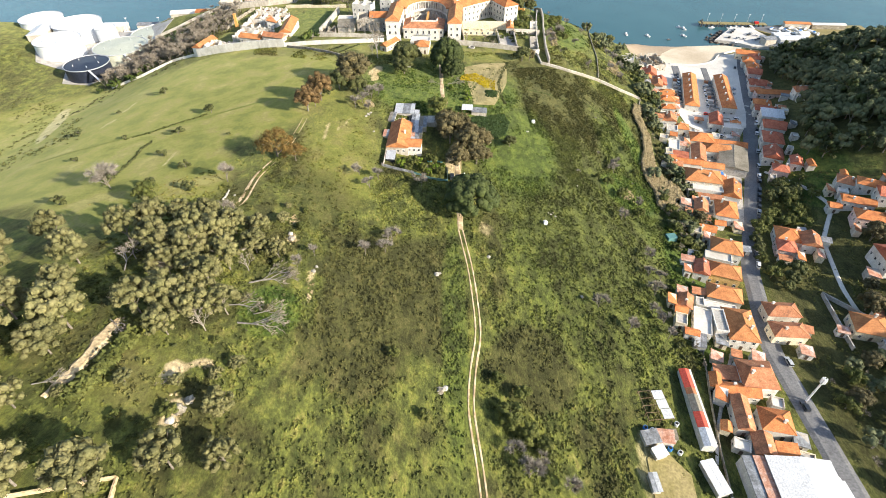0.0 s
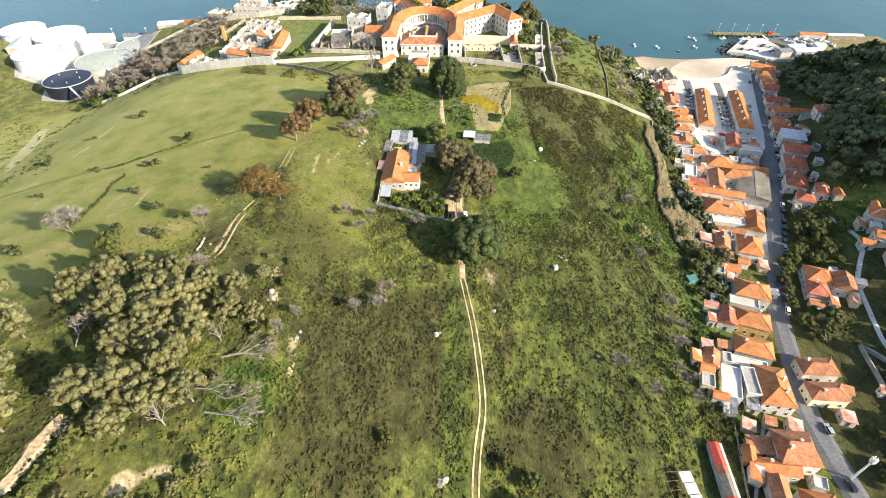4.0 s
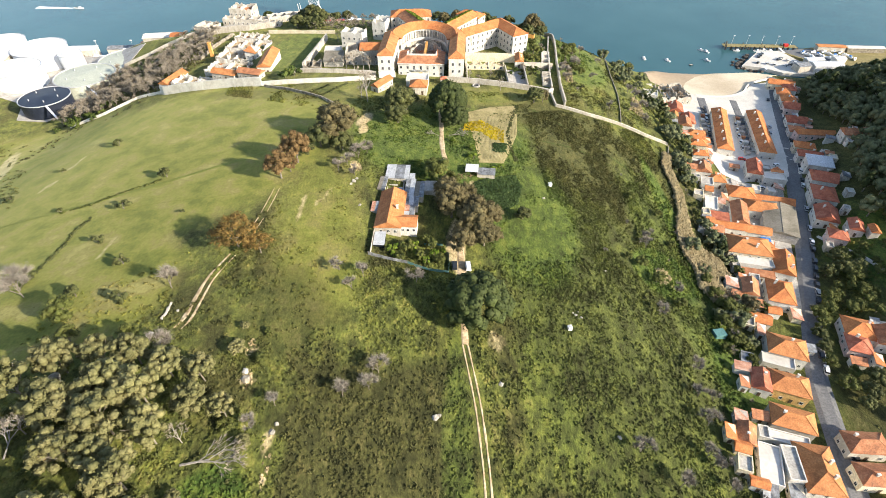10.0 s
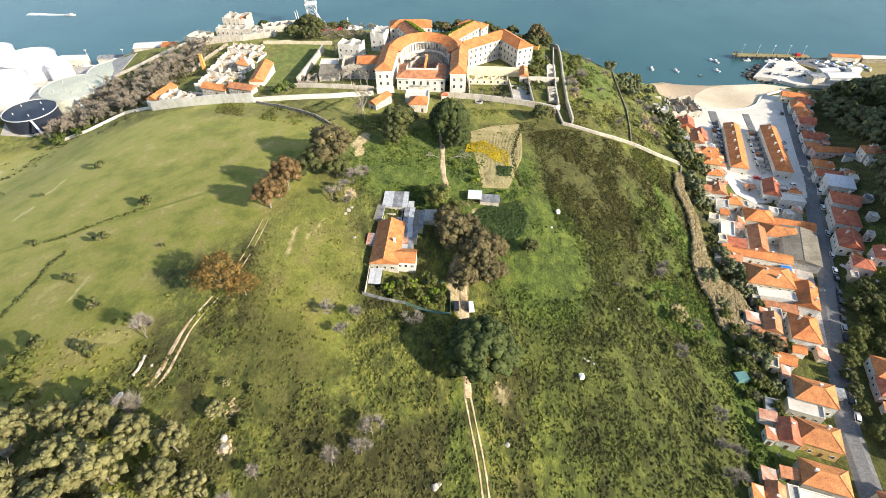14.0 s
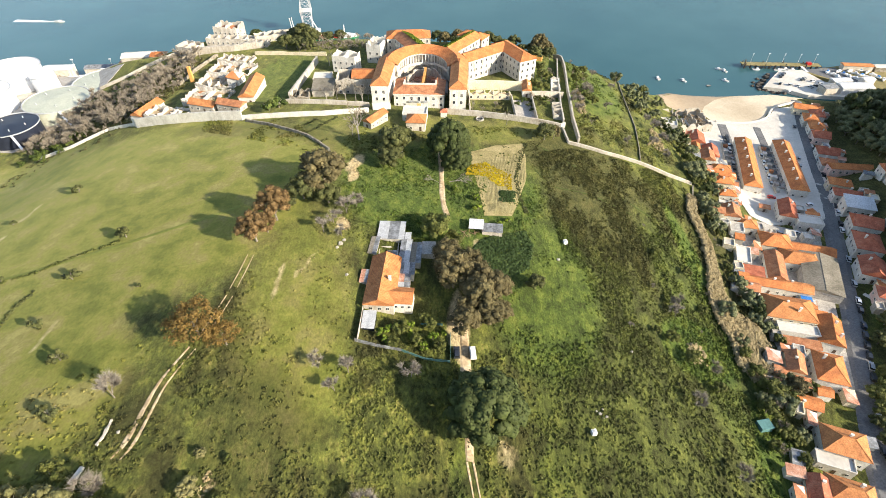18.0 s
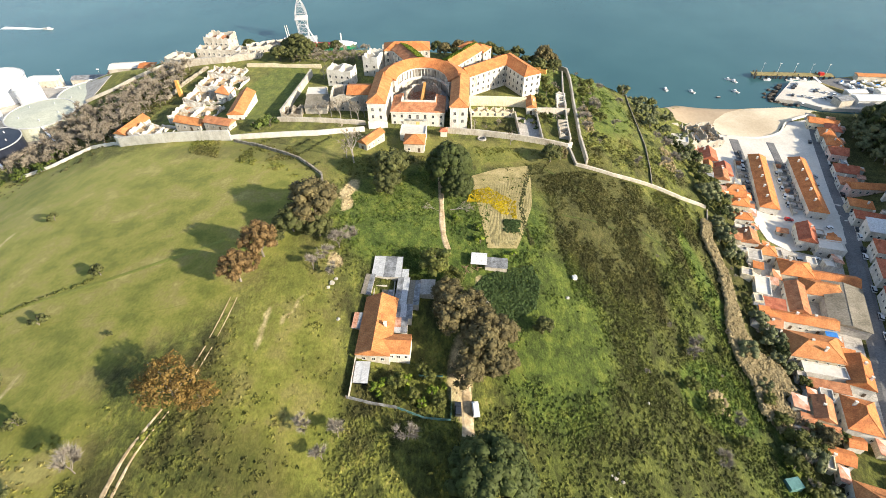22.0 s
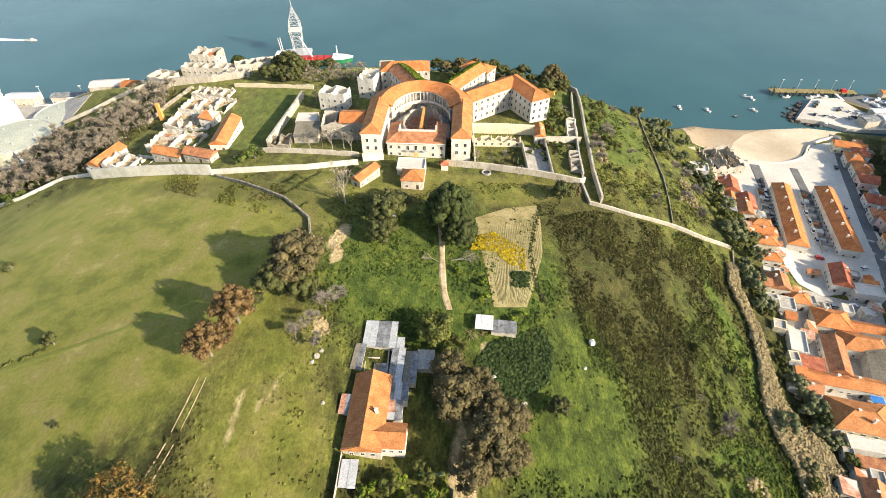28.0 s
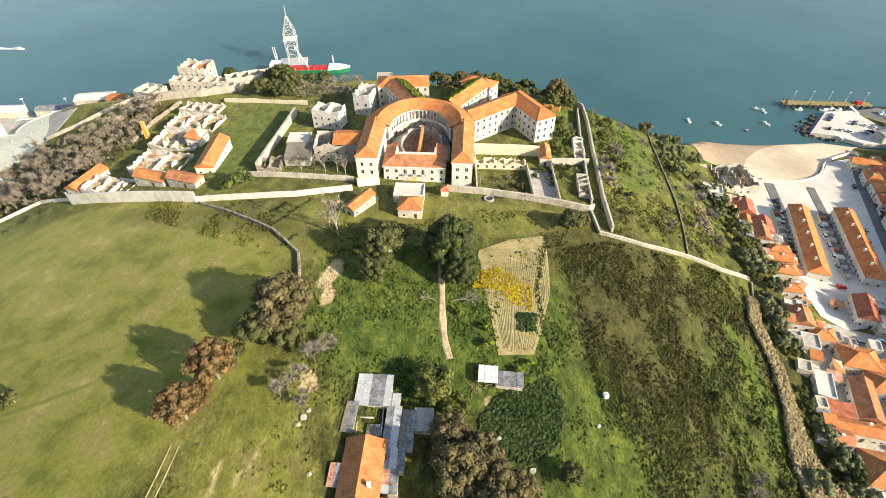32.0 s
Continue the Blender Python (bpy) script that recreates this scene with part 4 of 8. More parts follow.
# long low row with red sheets among the gardens
row = thing("cottage_row", 83.5, 90, ground(83, 90) + 0.4, -3, "long low row of cottages with red and grey roofs", "cottages")
part("wall", Geo().box(-1.7, 2.4, -14, 14, -3, 2.9), M["plaster"], row)
for y0, y1, mname in ((6.5, 14, "red_sheet"), (4, 6.4, "tile_old"), (-2.4, 3.9, "fibre"), (-8, -2.5, "red_sheet"), (-14.4, -8.1, "white_sheet")):
    part("roof", Geo().add([(-1.9, y0, 2.92), (0.1, y0, 3.6), (0.1, y1, 3.6), (-1.9, y1, 2.92), (-1.9, y0, 3.06), (0.1, y0, 3.74), (0.1, y1, 3.74), (-1.9, y1, 3.06), (1.6, y0, 2.92), (1.6, y1, 2.92), (1.6, y0, 3.06), (1.6, y1, 3.06)],
                           [(4, 5, 6, 7), (5, 10, 11, 6), (0, 1, 5, 4), (1, 8, 10, 5), (2, 3, 7, 6), (9, 2, 6, 11), (3, 0, 4, 7), (8, 9, 11, 10)]), M[mname], row)
for k in range(7):
    put_window(row, 1, -12 + k * 4, 1.5, 0.9, 1.0, 2.4)

frame_house = thing("greenhouse_frame", 69, 88.5, ground(69, 88) + 0.2, 4, "timber greenhouse frame partly covered with white sheets", "greenhouse")
for i in range(5):
    for j in range(3):
        part("post", Geo().tube((-4 + j * 4, -5 + i * 2.6, -2), (-4 + j * 4, -5 + i * 2.6, 2.6), 0.09, 0.09, 5), M["wood"], frame_house)
    part("beam", Geo().box(-4.1, 4.1, -5.07 + i * 2.6, -4.93 + i * 2.6, 2.6, 2.75), M["wood"], frame_house)
for j in range(3):
    part("rail", Geo().box(-4.07 + j * 4, -3.93 + j * 4, -5.1, 5.5, 2.76, 2.9), M["wood"], frame_house)
for k, (x0, y0, dx, dy) in enumerate(((0.3, 2.0, 3.6, 3.2), (0.6, -1.4, 3.4, 3.2), (0.9, -5.0, 3.3, 3.4))):
    part("roof_sheet", Geo().box(x0, x0 + dx, y0, y0 + dy, 2.92, 2.98), M["white_sheet"], frame_house)

# ---- the great horseshoe building and its wings ----
BASE = 47.0
horseshoe = thing("horseshoe_building", -12.4, 342.4, BASE, -3, "ruined white horseshoe-shaped institution with orange tile roofs and an inner court", "institution")
EAVE, RIDGE, INNER = 11.8, 14.6, 11.0
CY = 27.0


def arc(rx, ry, steps=24):
    return [(rx * math.cos(math.pi * i / steps), CY + ry * math.sin(math.pi * i / steps)) for i in range(steps + 1)]


outer, ridge, inner, gallery = arc(24.4, 26.6), arc(19.2, 22.2), arc(14.0, 17.6), arc(16.2, 19.8)
n = len(outer)
g = Geo()
g.add([(x, y, -6) for x, y in outer] + [(x, y, EAVE) for x, y in outer] + [(x, y, -6) for x, y in gallery] + [(x, y, EAVE - 0.6) for x, y in gallery],
      [(i, i + 1, n + i + 1, n + i) for i in range(n - 1)] + [(2 * n + i + 1, 2 * n + i, 3 * n + i, 3 * n + i + 1) for i in range(n - 1)] + [(n + i, n + i + 1, 3 * n + i + 1, 3 * n + i) for i in range(n - 1)])
part("wall", g, M["stained"], horseshoe, "curved white plaster wall with stains")
over_o, over_i = arc(24.9, 27.1), arc(13.5, 17.1)
g = Geo()
rows3 = [[(x, y, EAVE + 0.02) for x, y in over_o], [(x, y, EAVE + 0.22) for x, y in over_o], [(x, y, RIDGE) for x, y in ridge], [(x, y, INNER + 0.22) for x, y in over_i], [(x, y, INNER + 0.02) for x, y in over_i]]
g.add([p for r in rows3 for p in r], [(r * n + i, r * n + i + 1, (r + 1) * n + i + 1, (r + 1) * n + i) for r in range(4) for i in range(n - 1)] + [(4 * n + i, 4 * n + i + 1, i + 1, i) for i in range(n - 1)])
part("roof", g, M["tile"], horseshoe, "curved orange clay tile roof")
for i in range(0, n, 1):
    x, y = inner[i]
    part("column", Geo().tube((x, y, 5.2), (x, y, INNER), 0.28, 0.26, 6).box(x - 0.36, x + 0.36, y - 0.36, y + 0.36, INNER - 0.4, INNER), M["plaster"], horseshoe)
for nm, z0, z1 in (("gallery_parapet", 4.72, 6.0), ("gallery_lintel", INNER - 0.8, INNER - 0.05)):
    g, a, b = Geo(), arc(14.2, 17.8), arc(13.8, 17.4)
    for i in range(n - 1):
        g.prism([b[i], a[i], a[i + 1], b[i + 1]], z0, z1)
    part(nm, g, M["plaster"], horseshoe)
g = Geo()
a, b = arc(16.3, 19.9), arc(13.9, 17.5)
for i in range(n - 1):
    g.prism([b[i], a[i], a[i + 1], b[i + 1]], 4.3, 4.7)
part("gallery_floor", g, M["concrete"], horseshoe)
for i in range(1, n - 1, 2):
    x, y = outer[i]
    ang = math.degrees(math.atan2((y - CY) / 26.6 ** 2, x / 24.4 ** 2))
    for z in (4.6, 8.6):
        fm, pm = window_mesh(1.1, 1.8)
        ob = new("window", fm)
        ob.parent = horseshoe
        ob.matrix_basis = pose(x, y, z, 0, 0, ang + 90) @ pose(0, -0.12, 0)
        new("pane", pm).parent = ob

for x0, x1, y0 in ((-24.4, -15.6, 0.0), (16.0, 24.4, -2.0)):
    xm, d = (x0 + x1) / 2, CY + 1 - y0
    part("wing_wall", Geo().box(x0, x1, y0, CY - 0.05, -6, EAVE), M["plaster"], horseshoe, "bright white plastered wing")
    r = roof_geo(x1 - x0, d + 6, "hip", RIDGE - EAVE - 0.2, 0.45)
    r.v = [(a + xm, b + y0 + (d + 6) / 2, c + EAVE + 0.04) for a, b, c in r.v]
    part("wing_roof", r, M["tile_gold"], horseshoe, "golden orange hipped tile roof")
    part("cornice", Geo().box(x0 - 0.25, x1 + 0.25, y0 - 0.25, y0 - 0.01, EAVE - 0.5, EAVE - 0.05), M["plaster"], horseshoe)
    for z in (4.6, 8.4):
        for u in (-1.9, 1.9):
            ob = put_window(horseshoe, 0, xm + u, z, 1.1, 1.7, -y0)
    for z in (4.4, 8.4):
        for k in range(6):
            put_window(horseshoe, 3 if x0 < 0 else 1, (-(y0 + 3 + k * 4) if x0 < 0 else y0 + 3 + k * 4), z, 1.1, 1.7, abs(x0) if x0 < 0 else x1)

# front block and inner court
part("front_wall", Geo().box(-13.0, 13.0, 0.4, 6.5, -6, 7.6), M["plaster"], horseshoe, "white front block with balconies")
for s in (-1, 1):
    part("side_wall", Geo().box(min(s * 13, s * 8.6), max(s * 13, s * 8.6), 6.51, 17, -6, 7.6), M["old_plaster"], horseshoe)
g = Geo().add([(-13.4, 0.0, 7.62), (13.4, 0.0, 7.62), (13.4, 17.2, 7.62), (8.4, 17.2, 7.62), (8.4, 6.7, 7.62), (-8.4, 6.7, 7.62), (-8.4, 17.2, 7.62), (-13.4, 17.2, 7.62),
               (-13.4, 0.0, 7.8), (13.4, 0.0, 7.8), (13.4, 17.2, 7.8), (8.4, 17.2, 9.3), (8.4, 6.7, 9.6), (-8.4, 6.7, 9.6), (-8.4, 17.2, 9.3), (-13.4, 17.2, 7.8)],
              [(8, 9, 12, 13), (9, 10, 11, 12), (13, 14, 15, 8), (0, 1, 9, 8), (1, 2, 10, 9), (2, 3, 11, 10), (3, 4, 12, 11), (4, 5, 13, 12), (5, 6, 14, 13), (6, 7, 15, 14), (7, 0, 8, 15)])
part("front_roof", g, M["tile_old"], horseshoe, "weathered brown tile roof round the court")
part("court_wall", Geo().box(-8.6, 8.6, 6.9, 7.4, 7, 10.4).box(-8.6, -8.0, 7.4, 12, 7, 10.2).box(8.0, 8.6, 7.4, 12, 7, 10.2), M["plaster"], horseshoe)
part("cornice", Geo().box(-13.5, 13.5, -0.15, 0.39, 7.1, 7.6), M["plaster"], horseshoe)
for k in range(7):
    u = -11.4 + k * 3.8
    tall = 2 <= k <= 4
    put_window(horseshoe, 0, u, 5.2 if not tall else 4.9, 1.1, 1.5 if not tall else 2.3, -0.4)
    if tall:
        part("balcony", Geo().box(u - 1.1, u + 1.1, -0.5, 0.39, 3.4, 3.55).box(u - 1.1, u + 1.1, -0.5, -0.44, 3.56, 4.4), M["metal"], horseshoe, "small iron balcony")
for k in (0, 1, 5, 6):
    put_window(horseshoe, 0, -11.4 + k * 3.8, 1.7, 1.0, 1.3, -0.4)
part("front_door", Geo().box(-0.9, 0.9, 0.3, 0.5, -0.6, 2.4), M["ochre"], horseshoe)
oval_o, oval_i = [[(1.0 + r * math.cos(2 * math.pi * i / 28), 25.5 + q * math.sin(2 * math.pi * i / 28)) for i in range(28)] for r, q in ((9.6, 14.0), (9.0, 13.4))]
for i in range(28):
    j = (i + 1) % 28
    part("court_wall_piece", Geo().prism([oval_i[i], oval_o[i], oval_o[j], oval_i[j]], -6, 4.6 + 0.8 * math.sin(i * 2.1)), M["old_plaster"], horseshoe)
rng = random.Random(3)
part("court_floor", Geo().prism(oval_i, -6, 0.3), M["rust"], horseshoe, "rubble and rusty debris on the court floor")
for k in range(70):
    a, r = rng.uniform(0, 6.28), rng.random() ** 0.5
    x, y = 1 + 8.2 * r * math.cos(a), 25.5 + 12.4 * r * math.sin(a)
    t = rng.uniform(0, 3.14)
    dx, dy, z = math.cos(t) * rng.uniform(1, 3.2), math.sin(t) * rng.uniform(1, 3.2), rng.uniform(0.5, 4.2)
    part("fallen_beam", Geo().tube((x - dx, y - dy, max(0.4, z - 1.0)), (x + dx, y + dy, z), 0.16, 0.12, 4), M[("rust", "wood", "tile_old", "stone")[k % 4]], horseshoe)
part("ridge_wall", Geo().box(0.2, 1.4, 9.0, 36.0, 0.3, 6.6), M["orange_paint"], horseshoe, "narrow orange wall across the court")
part("court_yard", Geo().prism(arc(14.2, 17.8) + [(-14.2, 17.3), (14.2, 17.3)], -5, 0.15), M["concrete"], horseshoe)


def wing(x, y, length, width, rot, eave, kind="gable", roof="tile", wall="stained", rows=3, z=None, ivy=0, name="wing", label="ruined white wing with an orange tile roof", step=3.6):
    ob = thing(name, x, y, ground(x, y) if z is None else z, rot, label, "building", "wings of the institution")
    FOOT.append((x, y, 0.4 * (length + width)))
    rise = math.tan(radians(25)) * (width / 2 + 0.4)
    part("wall", wall_geo(length, width, eave, kind, rise, 6), M[wall], ob)
    r = roof_geo(length, width, kind, rise)
    r.v = [(a, b, c + eave + 0.02) for a, b, c in r.v]
    part("roof", r, M[roof], ob)
    for s in range(rows):
        zc = eave - 1.9 - s * 3.6
        for side, ln, half in ((0, length, width / 2), (1, width, length / 2), (3, width, length / 2)):
            m = max(1, int(ln / step))
            for i in range(m):
                put_window(ob, side, (i + 0.5) * ln / m - ln / 2, zc, 1.1, 1.7, half)
    if ivy:
        overgrow(ob, length, width, eave, rise, ivy)
    return ob


def overgrow(ob, length, width, eave, rise, side):
    rng = np.random.RandomState(11)
    k = 2600
    u, v = rng.uniform(-0.5, 0.5, k) * length, rng.uniform(0, 1, k)
    keep = rng.rand(k) < 0.95
    u, v = u[keep], v[keep]
    p = np.stack([u, side * (width / 2 + 0.4) * (1 - v), eave + 0.3 + rise * v + rng.rand(len(u)) * 0.5], -1)
    part("ivy", leaf_mesh("ivy", p, np.full(len(p), 0.55), M["ivy"], rng), None, ob, "bright green creeper over the roof slope")


def leaf_mesh(name, centres, sizes, mat, rng, flat=0.0):
    """Folded leaf clumps, two triangles each, turned at random."""
    k = len(centres)
    a = rng.normal(size=(k, 3))
    a[:, 2] *= 1 - flat
    a /= np.linalg.norm(a, axis=1)[:, None]
    b = np.cross(a, rng.normal(size=(k, 3)))
    b /= np.linalg.norm(b, axis=1)[:, None]
    s = np.asarray(sizes)[:, None]
    c = np.cross(a, b)
    v = np.stack([centres - a * s, centres + b * s * 0.7 + c * s * 0.25, centres + a * s, centres - b * s * 0.7 + c * s * 0.25], 1).reshape(-1, 3)
    me = bpy.data.meshes.new(name)
    me.vertices.add(4 * k)
    me.vertices.foreach_set("co", v.astype(np.float32).ravel())
    i = np.arange(k, dtype=np.int32)[:, None] * 4
    tri = np.concatenate([i, i + 1, i + 2, i, i + 2, i + 3], 1).reshape(-1, 3).astype(np.int32)
    me.loops.add(tri.size)
    me.loops.foreach_set("vertex_index", tri.ravel())
    me.polygons.add(len(tri))
    me.polygons.foreach_set("loop_start", np.arange(0, tri.size, 3, dtype=np.int32))
    me.update()
    me.materials.append(mat)
    return me


wing(-21.5, 423.5, 27, 12, 3, 11.5, "hip", "tile", z=43.5)
# browner tiles put the shade of its western slope into the colour
wing(-19.0, 408.0, 26, 11, -62, 11.4, "gable", "tile_old", z=44.3, ivy=1)
wing(11.5, 408.0, 30, 10, 55, 11.4, "gable", "tile", z=44.3, ivy=1)
wing(19.5, 424.0, 17, 10, -32, 11.0, "hip", "tile", z=43.5)
wing(23.5, 391.5, 30, 11, 37, 11.6, "gable", "tile", z=45.0)
wing(41.5, 393.5, 30, 11, -62, 11.6, "hip", "tile", z=45.0, wall="plaster")


def roofless(x, y, w, d, h, rot, wall="old_plaster", rooms=1, rows=2, name="ruin", label="roofless white ruin with empty window openings", thick=0.5, sill=True, seed=1, base=None):
    """Open-topped walls with a ragged crest, floor of rubble and cross walls."""
    z = ground(x, y) if base is None else base
    ob = thing(name, x, y, z, rot, label, "ruin", "roofless ruins")
    FOOT.append((x, y, 0.42 * (w + d)))
    rng = random.Random(seed)

    def crest(x0, x1, y0, y1, nm):
        along = x1 - x0 > y1 - y0
        n_ = max(2, int(max(x1 - x0, y1 - y0) / 1.5))
        low = 0.84 if name == "fort" or h > 8 else 0.45
        tops = [h * (rng.uniform(low, 1.0) if rng.random() < 0.6 else 1.0) for _ in range(n_ + 1)]
        v = []
        for i in range(n_ + 1):
            for q, top in ((0, -3), (1, -3), (1, tops[i]), (0, tops[i])):
                v.append((x0 + (x1 - x0) * i / n_, (y0, y1)[q], top) if along else ((x1, x0)[q], y0 + (y1 - y0) * i / n_, top))
        f = [(4 * i + a, 4 * i + (a + 1) % 4, 4 * i + 4 + (a + 1) % 4, 4 * i + 4 + a)[::-1] for i in range(n_) for a in range(4)]
        g = Geo().add(v, f + [(0, 1, 2, 3), tuple(4 * n_ + a for a in (3, 2, 1, 0))])
        part(nm, g, M[wall], ob)

    crest(-w / 2, w / 2, -d / 2, -d / 2 + thick, "wall")
    crest(-w / 2, w / 2, d / 2 - thick, d / 2, "wall")
    crest(-w / 2, -w / 2 + thick, -d / 2 + thick, d / 2 - thick, "wall")
    crest(w / 2 - thick, w / 2, -d / 2 + thick, d / 2 - thick, "wall")
    for i in range(1, rooms):
        if w >= d:
            c = -w / 2 + w * i / rooms
            crest(c - 0.2, c + 0.2, -d / 2 + thick, d / 2 - thick, "cross_wall")
        else:
            c = -d / 2 + d * i / rooms
            crest(-w / 2 + thick, w / 2 - thick, c - 0.2, c + 0.2, "cross_wall")
    part("floor", Geo().box(-w / 2 + thick, w / 2 - thick, -d / 2 + thick, d / 2 - thick, -2.5, 0.5), M["stone" if h > 5 else "dirt"], ob, "floor of rubble and weeds")
    for _ in range(int(w * d / 9)):
        u, v, s = rng.uniform(-0.45, 0.45) * w, rng.uniform(-0.45, 0.45) * d, rng.uniform(0.3, 0.9)
        t, up = rng.uniform(0, 3.1), rng.uniform(0.6, 1.1)
        ring = [(u + s * math.cos(t + k * 1.57) * (1.3 if k % 2 else 0.8), v + s * math.sin(t + k * 1.57)) for k in range(4)]
        part("rubble", Geo().prism(ring, 0.4, up), M[rng.choice(["old_plaster", "stone", "tile_old", "wood"])], ob)
    if h < 5 and min(w, d) > 8:
        for _ in range(3):
            u, v, a = rng.uniform(-0.3, 0.3) * w, rng.uniform(-0.3, 0.3) * d, rng.uniform(2, 4)
            if rng.random() < 0.5:
                crest(u - a, u + a, v - 0.18, v + 0.18, "cross_wall")
            else:
                crest(u - 0.18, u + 0.18, v - a * 0.6, v + a * 0.6, "cross_wall")
    # no holes are cut: dark panes stand in for shaded empty openings
    for s in range(rows):
        zc = 1.7 + s * 3.3
        if zc + 0.9 > h * 0.75:
            break
        for side, ln, half in ((0, w, d / 2), (1, d, w / 2) if x < 20 else (3, d, w / 2)):
            m = max(1, int(ln / 3.4))
            for i in range(m):
                put_window(ob, side, (i + 0.5) * ln / m - ln / 2, zc, 0.95, 1.4, half)
    return ob


lb = roofless(-47.5, 363.5, 20, 12, 9.2, 1, rooms=3, seed=4, label="half-ruined white building keeping a stretch of tile roof", base=47.2)
part("roof", Geo().add([(-1.5, -6.4, 9.3), (10.4, -6.4, 9.3), (10.4, 0, 11.3), (-1.5, 0, 11.3), (10.4, 6.4, 9.3), (-1.5, 6.4, 9.3), (-1.5, -6.4, 9.1), (10.4, -6.4, 9.1), (10.4, 6.4, 9.1), (-1.5, 6.4, 9.1)],
                       [(0, 1, 2, 3), (3, 2, 4, 5), (0, 6, 7, 1), (4, 8, 9, 5), (6, 9, 8, 7), (1, 7, 8, 4, 2), (5, 9, 6, 0, 3)]), M["tile"], lb, "remaining stretch of tile roof")
roofless(-57.5, 397, 14, 10, 9.0, -12, "plaster", 2, seed=5, base=45)
roofless(-41, 415, 9, 13, 11.0, -14, "plaster", 2, 3, seed=6, base=44)
house(-67, 371, 10, 9, 5.0, 2, "flat", "paving", "old_plaster", storeys=1, group="wings of the institution", name="outbuilding")
house(-64.5, 358.5, 11, 11, 3.6, 2, "mono", "fibre", "old_plaster", storeys=1, chimney=0, group="wings of the institution", name="outbuilding", windows=False)
roofless(-76, 352, 10, 9, 3.4, 4, "stone", 2, 1, seed=8)
house(-38.8, 487, 10, 7, 5.0, 4, "flat", "concrete", "old_plaster", base=25.0, storeys=1, group="wings of the institution", name="outbuilding")
roofless(25, 355.5, 23, 4.5, 3.8, -2, "cream", 5, 1, seed=9, label="roofless cream row with empty windows", base=46)
house(46, 362, 4.6, 11, 4.0, -4, "gable", "tile_gold", "plaster", storeys=1, group="wings of the institution", name="outbuilding")
roofless(60, 341, 5, 14, 3.0, -5, "old_plaster", 4, 1, seed=12)
roofless(64, 372, 5, 20, 3.0, -7, "plaster", 5, 1, seed=13)
draped("yard", [(37.5, 331), (47.5, 329.5), (47.5, 352), (37.5, 353)], M["concrete"], 0.2, 5, "bare concrete yard between ruined walls", "yard")

# gatehouses before the front
house(-32.6, 320.5, 4.8, 13, 3.4, -33, "gable", "tile_gold", "old_plaster", storeys=1, chimney=0, group="gatehouses", name="gatehouse")
house(-12.8, 319.5, 9, 8, 4.2, -3, "hip", "tile_gold", "old_plaster", storeys=1, chimney=0, group="gatehouses", name="gatehouse")
house(-13.8, 329.5, 12, 8, 3.8, -3, "flat", "paving", "plaster", storeys=1, group="gatehouses", name="gatehouse")
house(0.5, 333.2, 3, 3, 2.6, -3, "hip", "tile_red", "plaster", storeys=1, chimney=0, group="gatehouses", name="gate_kiosk", windows=False)


def wall_run(line, height, thick=0.6, mat="old_plaster", label="long weathered white boundary wall", name="boundary_wall", ragged=0.0, step=3.0):
    """A free-standing wall along a plan line; its coping follows the ground."""
    rng = random.Random(int(abs(line[0][0] * 10)))
    pts = []
    for (xa, ya), (xb, yb) in zip(line, line[1:]):
        m = max(1, int(math.hypot(xb - xa, yb - ya) / step))
        pts += [(xa + (xb - xa) * i / m, ya + (yb - ya) * i / m) for i in range(m)]
    pts.append(line[-1])
    v = []
    for i, (x, y) in enumerate(pts):
        (xa, ya), (xb, yb) = pts[max(0, i - 1)], pts[min(len(pts) - 1, i + 1)]
        ln = math.hypot(xb - xa, yb - ya)
        nx, ny = -(yb - ya) / ln * thick / 2, (xb - xa) / ln * thick / 2
        z = ground(x, y)
        top = z + height * (1 - ragged * rng.random())
        v += [(x - nx, y - ny, z - 1.5), (x + nx, y + ny, z - 1.5), (x + nx, y + ny, top), (x - nx, y - ny, top)]
    n_ = len(pts) - 1
    f = [(4 * i + a, 4 * i + 4 + a, 4 * i + 4 + (a + 1) % 4, 4 * i + (a + 1) % 4)[::-1] for i in range(n_) for a in range(4)]
    return whole(name, Geo().add(v, f + [(0, 1, 2, 3)[::-1], tuple(4 * n_ + a for a in (0, 1, 2, 3))]), M[mat], label, "wall")


wall_run([(-99, 325.3), (-78, 325.5), (-59.4, 327), (-37.5, 333.5)], 2.4, 0.9, "plaster")
wall_run([(-86, 344.5), (-60, 342), (-38, 340.5)], 2.6, 0.6, ragged=0.2)
wall_run([(-36, 337), (-27, 339.5)], 3.2, 2.0, "plaster")
wall_run([(1.5, 336), (17.7, 334), (37, 330), (59, 325), (61.5, 327)], 3.0, 0.8)
wall_run([(61.4, 330), (62.5, 345), (67.5, 385), (73.7, 421)], 3.0, 0.7)
wall_run([(66.3, 314), (66.9, 334), (71, 372), (76.5, 410), (78, 428), (74, 436)], 3.4, 0.8)
wall_run([(13.8, 367), (30, 366), (44, 365)], 5.4, 0.8, "cream")
wall_run([(48.5, 358), (58, 359.5), (66.5, 361)], 3.4, 0.7)
wall_run([(37.2, 330), (37, 354)], 3.0, 0.5)
wall_run([(47.6, 328), (48, 357)], 3.2, 0.5)
wall_run([(14, 336), (14.5, 366)], 3.2, 0.5)
wall_run([(60.8, 312), (78, 309), (98, 308.5), (112, 307), (126, 308)], 1.5, 0.8, "old_plaster", "low pale wall running down the hillside", name="hill_wall")
wall_run([(60.8, 312), (60, 325)], 1.6, 0.8)
